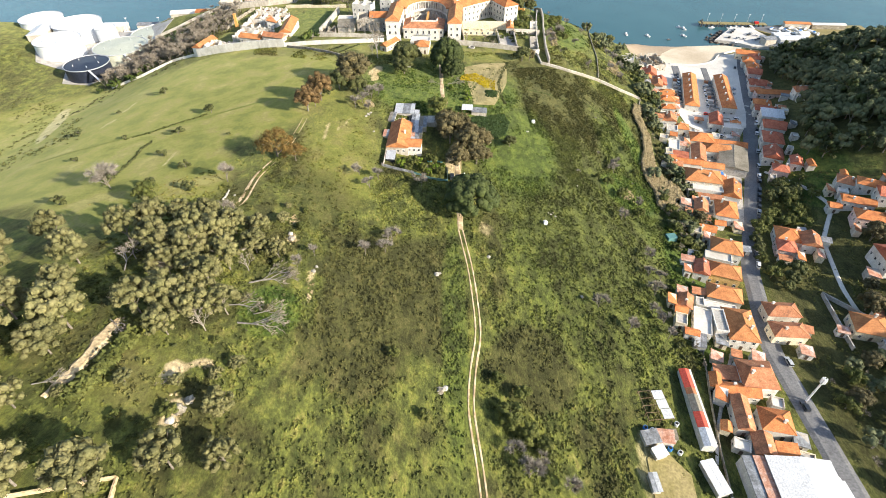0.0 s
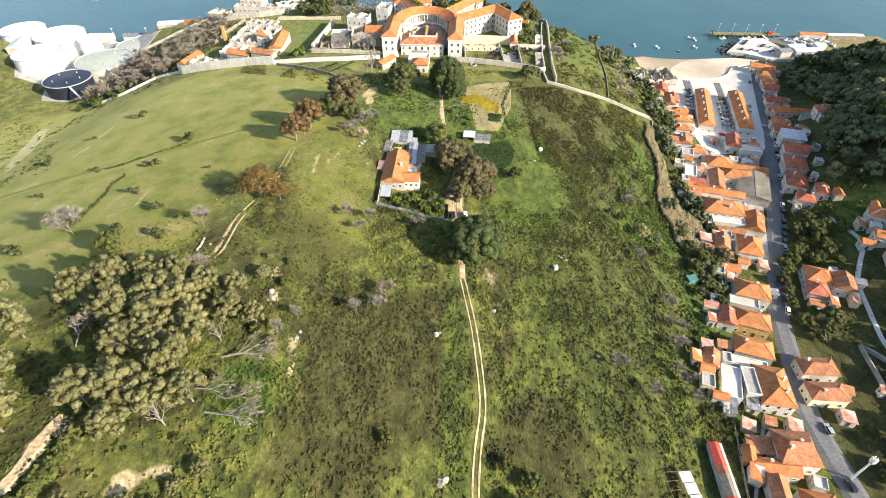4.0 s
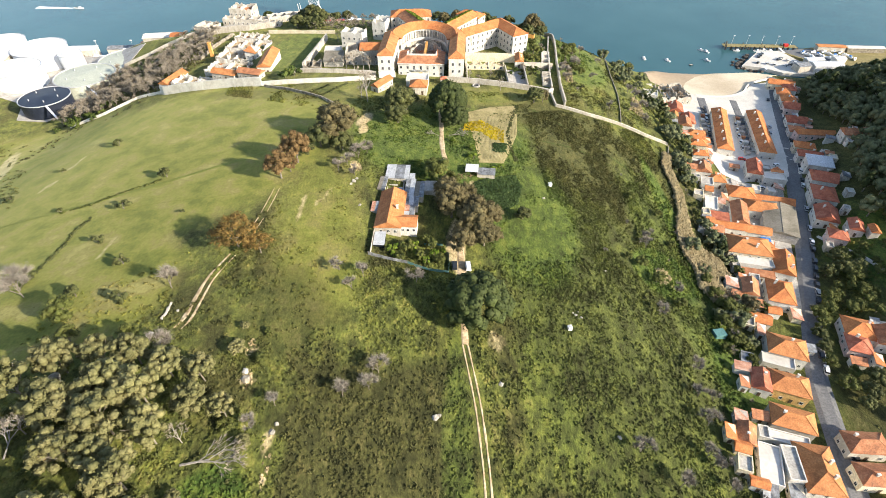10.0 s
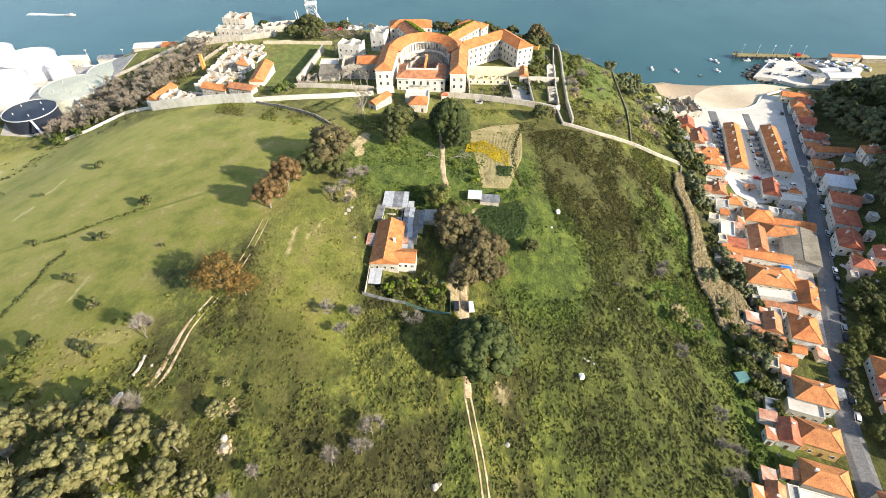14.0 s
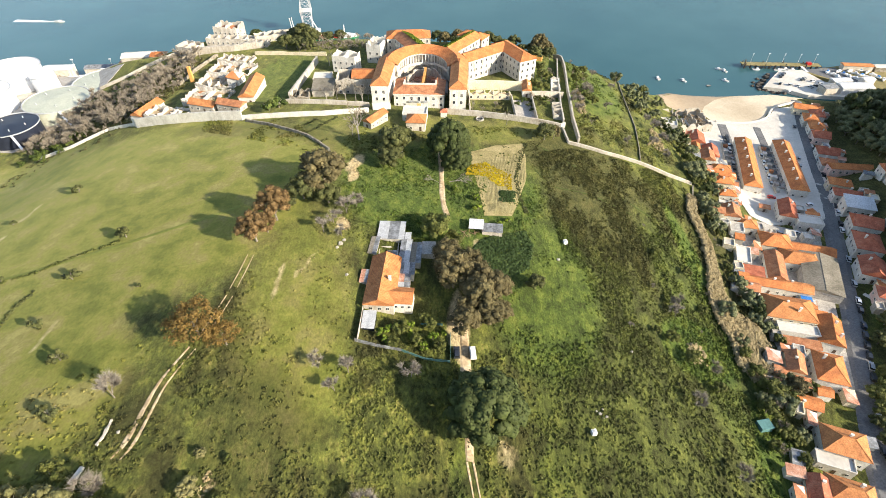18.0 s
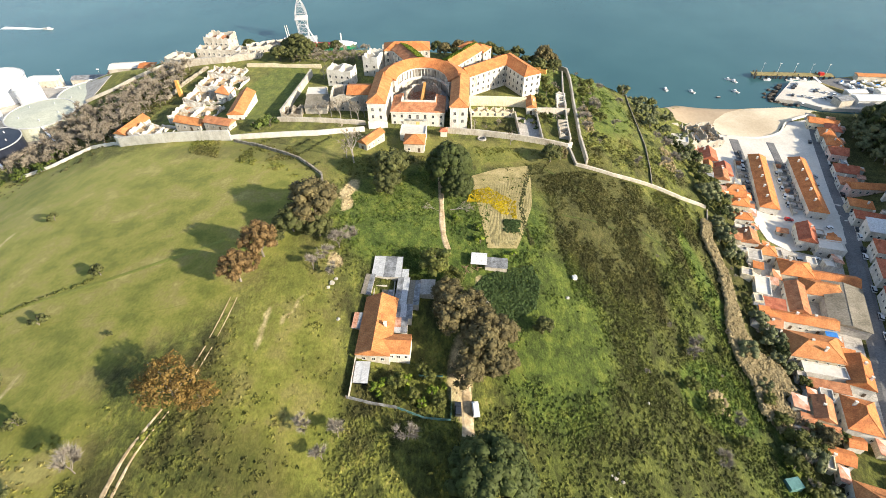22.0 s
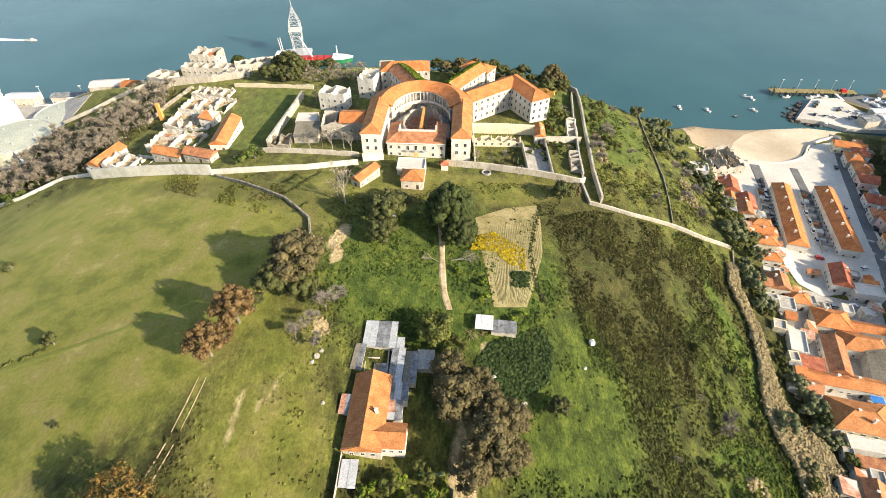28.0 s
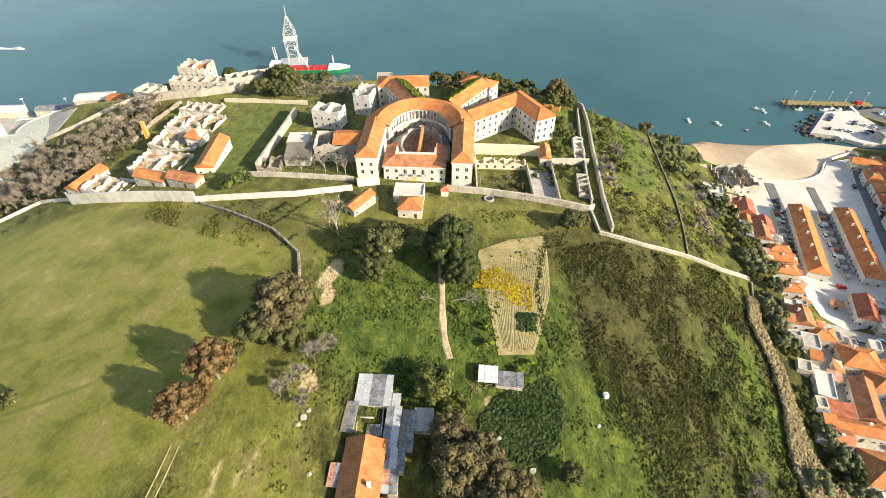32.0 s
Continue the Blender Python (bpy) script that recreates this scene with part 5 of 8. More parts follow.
wall_run([(97.6, 309.5), (100.7, 323.6), (104.7, 344.5), (109.1, 377), (114, 405), (118, 425)], 1.1, 0.35, "stone", "dark rubble field wall", name="field_wall", ragged=0.3)
wall_run([(126, 306), (120, 290), (117.5, 268)], 1.3, 0.5, "stone", "dark rubble field wall", name="field_wall", ragged=0.4)
wall_run([(-81, 349), (-80, 380), (-78.5, 411)], 4.2, 1.1, "old_plaster")
wall_run([(-124, 432), (-100, 428), (-75, 423)], 2.6, 0.7, "cream", ragged=0.3)
wall_run([(-47.3, 279), (-50, 290), (-62, 303), (-80, 314), (-97, 323)], 1.6, 0.7, "stone", "curved dark rubble retaining wall", name="field_wall", ragged=0.2)
wall_run([(-166, 343), (-162, 339), (-140, 333.5), (-118, 329), (-99, 325)], 5.0, 0.8, "plaster", "tall bright white boundary wall")
wall_run([(-235, 348), (-208, 346), (-186, 350), (-166, 343)], 1.6, 0.8, "plaster")

# ---- farm ruins and fort on the western edge ----
def ruin_roof(x, y, w, d, h, rot, roof="tile", kind="gable", wall="plaster"):
    return house(x, y, w, d, h, rot, kind, roof, wall, storeys=1, chimney=0, group="farm ruins", name="farm_building")


ruin_roof(-162, 354, 7, 18, 3.8, -16, "tile_gold")
ruin_roof(-126, 345.5, 15, 6, 3.6, -16, "tile_gold", wall="old_plaster")
ruin_roof(-109.5, 341, 14, 6, 3.4, -16, "tile_old", wall="old_plaster")
ruin_roof(-104.8, 362, 8, 25, 4.0, 1, "tile_gold")
roofless(-147, 346, 22, 11, 2.8, -14, "stained", 3, 1, seed=21)
roofless(-130, 362, 24, 16, 3.0, -10, "stained", 2, 1, seed=22)
roofless(-131, 384, 24, 15, 3.2, -10, "stained", 2, 1, seed=23)
roofless(-130, 404, 26, 16, 3.2, -8, "stained", 3, 1, seed=24)
roofless(-133, 422, 22, 10, 3.0, -8, "old_plaster", 4, 1, seed=25)
ruin_roof(-121, 383, 7, 8, 3.8, -10, "tile_gold", "mono")
chim = thing("chimney_stack", -153, 395.5, ground(-153, 395.5), 0, "square orange brick chimney stack among ruins", "chimney")
part("shaft", Geo().prism([(-1.1, -1.1), (1.1, -1.1), (1.1, 1.1), (-1.1, 1.1)], -1, 9.0, [(-0.75, -0.75), (0.75, -0.75), (0.75, 0.75), (-0.75, 0.75)]), M["orange_paint"], chim)
part("cap", Geo().box(-0.95, 0.95, -0.95, 0.95, 9.0, 9.4), M["orange_paint"], chim)
wall_run([(-160, 392), (-158, 410), (-150, 434)], 2.4, 0.7, "stone", ragged=0.3)
wall_run([(-200, 408), (-185, 422), (-170, 436), (-160, 446)], 3.0, 1.4, "stone", "broad old stone rampart", name="rampart")
wall_run([(-236, 430), (-215, 432), (-196, 440), (-182, 447)], 2.0, 1.0, "old_plaster", "pale old rampart wall", name="rampart")
wall_run([(-178, 440), (-160, 441), (-140, 442), (-122, 446)], 4.6, 2.0, "old_plaster", "long pale fort wall", name="rampart", ragged=0.25)
roofless(-173, 447, 14, 12, 5.5, -20, "old_plaster", 2, 1, seed=31, name="fort", label="weathered stone fort building without a roof")
roofless(-151, 467, 17, 13, 9.5, -8, "old_plaster", 2, 2, seed=32, name="fort", label="tall ruined fort keep of pale stone")
part("roof_stub", Geo().box(-5, 4, -3, 4, 6, 7.2), M["tile_old"], bpy.data.objects["fort.001"])
roofless(-146, 455, 34, 8, 5.0, -4, "old_plaster", 5, 1, seed=33, name="fort", label="long pale roofless fort range")
roofless(-118, 461, 27, 8, 5.4, 22, "old_plaster", 4, 1, seed=34, name="fort", label="angled pale roofless fort range")
roofless(-126, 449, 14, 6, 3.8, -6, "old_plaster", 3, 1, seed=35, name="fort", label="low pale roofless fort range")


FOOT.append((160, 402, 17))


# ---- oil depot below the cliff ----
def tank(x, y, r, h, mat, top_mat, label, base=4.5, stair=True):
    ob = thing("storage_tank", x, y, base, 0, label, "tank", "storage tanks")
    ring = [(r * math.cos(2 * math.pi * i / 40), r * math.sin(2 * math.pi * i / 40)) for i in range(40)]
    part("shell", Geo().prism(ring, -3, h), M[mat], ob)
    low = [(x_ * 0.985, y_ * 0.985) for x_, y_ in ring]
    cone = Geo().add([(a, b, h + 0.02) for a, b in low] + [(0, 0, h + r * 0.06)], [(i, (i + 1) % 40, 40) for i in range(40)])
    part("roof", cone, M[top_mat], ob)
    rim = Geo()
    for i in range(40):
        j = (i + 1) % 40
        rim.add([(ring[i][0], ring[i][1], h), (ring[j][0], ring[j][1], h), (ring[j][0], ring[j][1], h + 0.5), (ring[i][0], ring[i][1], h + 0.5), (ring[i][0] * 1.03, ring[i][1] * 1.03, h), (ring[j][0] * 1.03, ring[j][1] * 1.03, h), (ring[j][0] * 1.03, ring[j][1] * 1.03, h + 0.5), (ring[i][0] * 1.03, ring[i][1] * 1.03, h + 0.5)],
                [(0, 3, 2, 1), (4, 5, 6, 7), (3, 7, 6, 2)])
    part("rim", rim, M["metal"], ob)
    if stair:
        s = Geo().add([(r * 0.5, -r * 0.87, h + 0.3), (r * 0.5 + 14, -r * 0.87 - 13, h - 2), (r * 0.5 + 14.8, -r * 0.87 - 12, h - 2), (r * 0.5 + 0.8, -r * 0.87 + 1, h + 0.3)] + [(r * 0.5, -r * 0.87, h), (r * 0.5 + 14, -r * 0.87 - 13, h - 2.4), (r * 0.5 + 14.8, -r * 0.87 - 12, h - 2.4), (r * 0.5 + 0.8, -r * 0.87 + 1, h)],
                      [(0, 1, 2, 3), (7, 6, 5, 4), (0, 4, 5, 1), (2, 6, 7, 3)])
        part("walkway", s, M["white_paint"], ob, "white steel walkway to the bank")
    for k in range(5):
        a = k * 1.3
        part("vent", Geo().tube((r * 0.6 * math.cos(a), r * 0.6 * math.sin(a), h), (r * 0.6 * math.cos(a), r * 0.6 * math.sin(a), h + r * 0.05 + 0.8), 0.35, 0.3, 8), M["metal"], ob)
    return ob


tank(-269, 382, 15.5, 10.5, "navy", "navy", "dark blue steel storage tank with a flat roof")
tank(-259, 416, 20, 10.5, "tank_grey", "tank_grey", "pale green-grey steel storage tank")
tank(-242, 446, 20, 10.0, "tank_grey", "tank_grey", "pale green-grey steel storage tank near the shore")
for x, y, r, h in ((-309, 418, 17, 15), (-313, 456, 19, 15), (-352, 470, 17, 14), (-285, 447, 8, 14)):
    tank(x, y, r, h, "tank_white", "tank_white", "bright white steel storage tank", stair=False)
draped("depot_yard", [(-345, 446), (-318, 396), (-292, 388), (-283, 366), (-262, 364), (-245, 400), (-232, 440), (-225, 478), (-260, 497), (-345, 498)], M["concrete"], 0.3, 8, "pale concrete yard of the oil depot", "yard")
for x, y, w, d, h, rot, mname in ((-224, 470, 22, 11, 6, 8, "paving"), (-262, 482, 26, 8, 5, 5, "sheet"), (-240, 482, 14, 9, 6, -6, "rust"), (-205, 462, 9, 9, 4, 0, "tile"), (-296, 480, 20, 10, 6, 3, "white_sheet"), (-335, 440, 14, 22, 7, 10, "white_sheet")):
    house(x, y, w, d, h, rot, "gable", mname, "old_plaster", pitch=14, storeys=1, chimney=0, group="depot sheds", name="depot_shed")
for k in range(7):
    x, y = -230 - k * 9, 470 + (k % 3) * 6
    part("pipe", Geo().tube((0, 0, 0), (12, 3, 0), 0.35, 0.35, 8), M["white_paint"], thing("pipe_run", x, y, ground(x, y) + 1.0, 20 * (k % 3), "white pipeline across the depot yard", "pipe", "depot pipes"))
for k in range(3):
    part("post", Geo().tube((0, 0, 0), (0, 0, 12), 0.25, 0.15, 8), M["metal"], (p := thing("lamp_mast", -290 + k * 30, 490, ground(-290 + k * 30, 490), 0, "tall grey lamp mast by the shore", "lamp mast", "depot masts")))
    part("head", Geo().box(-0.9, 0.9, -0.4, 0.4, 12, 12.5), M["white_paint"], p)

# ---- the farmhouse in the middle of the hill ----
FB = 49.4
farm = thing("farmhouse", -19.8, 212.0, FB, -3, "old single-storey farmhouse with a long orange tile roof", "house")
FOOT.append((-18, 214, 14))
part("wall", wall_geo(9.6, 21.6, 3.3, "gable", 2.5, 3), M["old_plaster"], farm)
r = roof_geo(9.6, 21.6, "gable", 2.5, 0.35)
r.v = [(a, b, c + 3.32) for a, b, c in r.v]
part("roof", r, M["tile_gold"], farm, "golden orange tile roof, darker with lichen on one slope")
# rows of cover tiles down both slopes; west colour browned for lichen and painted-in shade
for s in (-1, 1):
    g = Geo()
    for k in range(36):
        y = -10.85 + k * 0.62
        g.tube((s * 5.1, y, 3.54), (s * 0.1, y, 5.98), 0.085, 0.085, 4)
    tagged(part("cover_tiles", g, M["tile_gold" if s > 0 else "tile_old"], farm), kind="stuff")
for u in (-2.6, 0.2, 2.8):
    put_window(farm, 0, u, 1.5, 0.9, 1.1, 10.8)
for u in (-7, -2, 4):
    put_window(farm, 3, u, 1.5, 0.8, 1.0, 4.8)
part("chimney", Geo().box(2.2, 3.0, -1.5, -0.7, 4, 6.2).box(2.1, 3.1, -1.6, -0.6, 6.2, 6.4), M["plaster"], farm)
part("east_wing_wall", wall_geo(6.5, 6.5, 3.0, "box", 1.5, 3), M["plaster"], farm).location = (7.3, -6.4, 0)
ew = roof_geo(8.0, 6.5, "gable", 1.7, 0.35)
ew.v = [(a + 6.4, b - 6.4, c + 3.03) for a, b, c in ew.v]
part("east_wing_roof", ew, M["tile_gold"], farm, "bright golden tile roof of the side wing")
for u in (5.4, 7.4, 9.6):
    put_window(farm, 0, u, 1.4, 0.8, 1.0, 9.65)


def shed(x, y, w, d, h, rot, mat, label, base=None, lean=0.5, wall="old_plaster", open_front=False, name="shed"):
    ob = thing(name, x, y, ground(x, y) if base is None else base, rot, label, "shed", "farm sheds")
    if open_front:
        for sx in (-1, 1):
            for sy in (-1, 1):
                part("post", Geo().tube((sx * (w / 2 - 0.1), sy * (d / 2 - 0.1), -1), (sx * (w / 2 - 0.1), sy * (d / 2 - 0.1), h), 0.09, 0.08, 5), M["wood"], ob)
        part("back_wall", Geo().box(-w / 2, w / 2, d / 2 - 0.15, d / 2, -1, h), M["wood"], ob)
    else:
        part("wall", Geo().box(-w / 2, w / 2, -d / 2, d / 2, -2, h), M[wall], ob)
    m = max(2, round(w / 1.9))
    rng_ = random.Random(int(abs(x * 7 + y)))
    for i in range(m):
        x0, x1 = -w / 2 - 0.2 + (w + 0.4) * i / m, -w / 2 - 0.2 + (w + 0.4) * (i + 1) / m - 0.02
        z = h + 0.03 + 0.05 * (i % 2)
        y0, y1 = -d / 2 - 0.25 - 0.2 * rng_.random(), d / 2 + 0.2
        part("roof_sheet", Geo().add([(x0, y0, z), (x1, y0, z), (x1, y1, z + lean), (x0, y1, z + lean), (x0, y0, z + 0.05), (x1, y0, z + 0.05), (x1, y1, z + lean + 0.05), (x0, y1, z + lean + 0.05)],
                                     [(0, 3, 2, 1), (4, 5, 6, 7), (0, 1, 5, 4), (1, 2, 6, 5), (2, 3, 7, 6), (3, 0, 4, 7)]), M[mat if rng_.random() < 0.85 else ("metal" if mat == "sheet" else "sheet")], ob)
    return ob


shed(-18.7, 237.2, 9.4, 8.8, 2.9, -3, "sheet", "pale grey corrugated lean-to behind the farmhouse", FB + 0.4, 0.6)
shed(-14.6, 234.4, 6.0, 3.2, 2.6, -3, "metal", "patched pale sheets over a yard passage", FB + 0.6, 0.2)
shed(-24.4, 229.4, 2.9, 8.2, 2.6, -6, "fibre", "dark old lean-to roof along the yard wall", FB + 0.6, 0.3)
shed(-17.8, 226.4, 3.8, 2.4, 1.9, -3, "fibre", "low patched shelter in the back yard", FB, 0.2)
shed(-13.2, 226.8, 3.6, 11.2, 2.6, -4, "sheet", "long blue-grey sheet roof beside the farmhouse", FB - 0.1, 0.5)
shed(-9.3, 226.6, 3.4, 10.0, 2.4, -3, "fibre", "dark grey sheet roof in the farm yard", FB - 0.3, 0.3)
shed(-5.0, 229.4, 4.6, 6.0, 2.4, -2, "concrete", "small beige flat-roofed shed in the farm yard", FB - 0.6, 0.2)
shed(-12.3, 218.4, 5.2, 5.0, 2.5, -3, "sheet", "light blue-grey sheet roof beside the farmhouse", FB - 0.2, 0.4)
shed(-12.8, 214.2, 3.6, 3.0, 2.4, -3, "rust", "rusty brown roof patch beside the farmhouse", FB - 0.2, 0.2)
shed(-12.8, 211.2, 3.6, 1.6, 2.3, -3, "metal", "narrow pale skylight roof beside the farmhouse", FB - 0.2, 0.1)
shed(-26.0, 214.2, 2.8, 5.2, 2.2, -4, "rust", "small rusty hut beside the farmhouse wall", FB + 0.7)
for y0, y1, x0, x1 in ((225.3, 232.4, -22.6, -22.3), (229.6, 229.9, -22.2, -18.4), (225.3, 232.4, -16.1, -15.8)):
    part("wall", Geo().box(x0, x1, y0, y1, FB - 1, FB + 2.2), M["old_plaster"], thing("yard_wall", 0, 0, 0, 0, "weathered wall in the farmhouse's back yard", "wall", "yard walls"))
glass_hut = shed(-22.8, 195.8, 3.8, 6.2, 2.4, -2, "sheet", "pale glazed lean-to before the farmhouse gable", FB + 0.2, wall="glass")
pen = shed(12.8, 244.2, 5.2, 5.0, 2.4, -6, "white_sheet", "open animal shelter with a white sheet roof", None, 0.3, open_front=True)
shed(18.9, 243.2, 7.6, 4.4, 2.0, -6, "sheet", "low shed with pale patched roof sheets", None, 0.3)
for k in range(9):
    a = random.Random(k)
    x, y = 6.5 + a.random() * 7, 239.2 + a.random() * 3
    part("plank", Geo().box(-1.1, 1.1, -0.12, 0.12, 0, 0.12), M["wood"], thing("plank_pile", x, y, ground(x, y) + 0.15 + 0.1 * k % 0.4, a.random() * 180, "weathered planks lying by the shelter", "planks", "loose planks"))


def fence(line, height, mat, label, gap=2.2, name="fence"):
    (x0, y0) = line[0]
    ob = thing(name, x0, y0, 0, 0, label, "fence", "garden fences")
    for (xa, ya), (xb, yb) in zip(line, line[1:]):
        m = max(1, int(math.hypot(xb - xa, yb - ya) / gap))
        for i in range(m):
            xa_, ya_, xb_, yb_ = xa + (xb - xa) * i / m, ya + (yb - ya) * i / m, xa + (xb - xa) * (i + 1) / m, ya + (yb - ya) * (i + 1) / m
            za, zb = ground(xa_, ya_), ground(xb_, yb_)
            part("post", Geo().tube((xa_ - x0, ya_ - y0, za - 0.4), (xa_ - x0, ya_ - y0, za + height + 0.1), 0.06, 0.05, 5), M["wood"], ob)
            dx, dy = (xb_ - xa_), (yb_ - ya_)
            ln = math.hypot(dx, dy)
            nx, ny = -dy / ln * 0.04, dx / ln * 0.04
            part("panel", Geo().add([(xa_ - x0 - nx, ya_ - y0 - ny, za + 0.02), (xb_ - x0 - nx, yb_ - y0 - ny, zb + 0.02), (xb_ - x0 + nx, yb_ - y0 + ny, zb + 0.02), (xa_ - x0 + nx, ya_ - y0 + ny, za + 0.02),
                                     (xa_ - x0 - nx, ya_ - y0 - ny, za + height), (xb_ - x0 - nx, yb_ - y0 - ny, zb + height), (xb_ - x0 + nx, yb_ - y0 + ny, zb + height), (xa_ - x0 + nx, ya_ - y0 + ny, za + height)],
                                    [(0, 3, 2, 1), (4, 5, 6, 7), (0, 1, 5, 4), (1, 2, 6, 5), (2, 3, 7, 6), (3, 0, 4, 7)]), M[mat], ob)


fence([(-25.2, 201), (-25.3, 194), (-25.4, 187.6)], 1.9, "old_plaster", "tall pale garden fence panels")
fence([(-26.2, 187.8), (-20, 187.0), (-12.4, 186.5)], 1.5, "sheet", "pale blue-grey sheet fence along the garden")
fence([(-12.4, 186.5), (-5, 184.2), (2.2, 184.2), (2.4, 194.5)], 1.2, "teal_net", "low garden fence with teal netting")
fence([(-7, 197.5), (0, 197.8)], 1.0, "teal_net", "low garden fence with teal netting")


# ---- crop field ----
draped("crop_field", [(12.5, 298), (25, 305), (38.5, 308), (38, 295), (36.5, 280), (31, 262), (27.5, 253.5), (16.5, 252.5), (15, 270), (13, 285)], M["ploughed"], 0.12, 4, "dry ploughed garden field with straw rows", "field")
rng = random.Random(27)
for k in range(34):
    t = k / 33
    top, bottom = (13.6 + 23.4 * t, 289 + 12 * t + rng.uniform(-3, 2)), (16.8 + 11 * t, 253.6 + 1.2 * t + rng.uniform(-0.5, 1.5))
    mid = ((top[0] + bottom[0]) / 2 + 3.6 * t - 1.2 * (1 - t), (top[1] + bottom[1]) / 2)
    if k < 5:
        bottom = (mid[0] + 0.6, mid[1] + rng.uniform(-4, 4))
        mid = ((top[0] + bottom[0]) / 2, (top[1] + bottom[1]) / 2)
    ribbon("crop_ridge", [top, mid, bottom], 0.34, M["straw"], 0.24, "raised straw ridge in the ploughed field", "crop ridge", kind="", step=1.2, wobble=1.2)["group"] = "crop ridges"
well = thing("well", 18.8, 330.3, ground(18.8, 330.3), 0, "round pale stone well ring in the grass", "well")
for i in range(14):
    a, b = 2 * math.pi * i / 14, 2 * math.pi * (i + 1) / 14 - 0.03
    part("stone", Geo().prism([(1.5 * math.cos(a), 1.5 * math.sin(a)), (2.1 * math.cos(a), 2.1 * math.sin(a)), (2.1 * math.cos(b), 2.1 * math.sin(b)), (1.5 * math.cos(b), 1.5 * math.sin(b))], -0.5, 0.7), M["concrete"], well)
part("water", Geo().prism([(1.5 * math.cos(i * math.pi / 8), 1.5 * math.sin(i * math.pi / 8)) for i in range(16)], -0.5, 0.3), M["glass"], well)


def boulder(x, y, r, mat="stone", label="pale boulder lying in the grass", name="boulder", group="boulders"):
    rng_ = np.random.RandomState(int(abs(x) * 13 + abs(y) * 7))
    v = ICO_ROCK * r * (0.75 + 0.5 * rng_.rand(len(ICO_ROCK), 1))
    v[:, 2] *= 0.6
    return whole(name, Geo().add(v.tolist(), ICO_ROCK_F), M[mat], label, "rock", group, at=pose(x, y, ground(x, y) + r * 0.15))


bm = bmesh.new()
bmesh.ops.create_icosphere(bm, subdivisions=2, radius=1.0)
ICO_ROCK, ICO_ROCK_F = np.array([v.co[:] for v in bm.verts]), [tuple(v.index for v in f.verts) for f in bm.faces]
bm.free()
for x, y, r in ((46.3, 172.3, 0.6), (48.2, 171.6, 0.5), (47.4, 173.8, 0.4), (45.4, 173, 0.35), (47.1, 171, 0.3), (-2.1, 129.4, 1.0), (-1.0, 130.3, 0.6), (-0.6, 83.5, 1.3), (0.8, 84.6, 0.9), (17.6, 142.5, 0.8), (52.2, 130.1, 0.7), (-51.9, 132.4, 1.2), (-52.6, 135, 0.9), (-77, 154, 0.5), (-59, 60.4, 1.6), (-58, 63.5, 1.2),
                (-59.5, 57.5, 1.1), (-64.9, 123.5, 1.2), (-42, 118.6, 0.8), (-41.5, 121, 0.6), (43, 232, 0.7), (22.8, 218.5, 0.9), (14.5, 226.5, 0.8), (62.5, 196, 0.6), (-36, 228, 0.9), (-35, 230, 0.7), (-36.8, 226, 0.6), (-32, 214, 0.6), (-96, 128, 1.5), (-84, 118, 1.3)):
    boulder(x, y, r, "boulder" if r < 1.15 else "stone")
for x, y in ((47.1, 241.2), (43.0, 166.0)):
    tk = thing("water_tank", x, y, ground(x, y), 12, "small white water tank on the slope", "tank", "water tanks")
    part("body", Geo().box(-0.7, 0.7, -0.7, 0.7, -0.2, 1.5), M["white_paint"], tk)
    part("lid", Geo().box(-0.4, 0.4, -0.4, 0.4, 1.5, 1.6), M["metal"], tk)
hut = thing("garden_hut", -20.3, 293, ground(-20.3, 293), -10, "little white hut under the evergreen trees", "hut")
part("wall", Geo().box(-2, 2, -1.6, 1.6, -1, 2.3), M["plaster"], hut)
part("roof", Geo().box(-2.2, 2.2, -1.8, 1.8, 2.3, 2.45), M["white_sheet"], hut)
for x, y in ((57, 421), (61, 418)):
    cabin = thing("ruined_cabin", x, y, ground(x, y), -20, "small orange brick cabin ruin on the cliff", "cabin", "cabins")
    part("wall", Geo().box(-2.2, 2.2, -0.2, 0.2, -1, 2.4).box(-2.2, -1.8, 0.2, 3, -1, 2.2).box(1.8, 2.2, 0.2, 3, -1, 2.0), M["orange_paint"], cabin)
    part("slab", Geo().box(-1.8, 1.8, 0.2, 3, -1, 0.4), M["concrete"], cabin)

mast = thing("mast", 126.2, 95.8, ground(126.2, 95.8), 0, "white painted antenna mast beside the street", "mast")
part("pole", Geo().tube((0, 0, -0.5), (0, 0, 14), 0.38, 0.26, 10), M["white_paint"], mast)
for k in range(6):
    a = k * math.pi / 3
    part("antenna", Geo().box(-0.15 + math.cos(a) * 0.7, 0.15 + math.cos(a) * 0.7, -0.15 + math.sin(a) * 0.7, 0.15 + math.sin(a) * 0.7, 12.2, 14.3), M["white_paint"], mast)
part("platform", Geo().prism([(0.85 * math.cos(i * math.pi / 6), 0.85 * math.sin(i * math.pi / 6)) for i in range(12)], 12.0, 12.15), M["metal"], mast)

# ---- trees and scrub ----
ICO_V, ICO_F = [], []
bm = bmesh.new()
bmesh.ops.create_icosphere(bm, subdivisions=1, radius=1.0)
bm.verts.ensure_lookup_table()
ICO_V, ICO_F = np.array([v.co[:] for v in bm.verts]), [tuple(v.index for v in f.verts) for f in bm.faces]
bm.free()


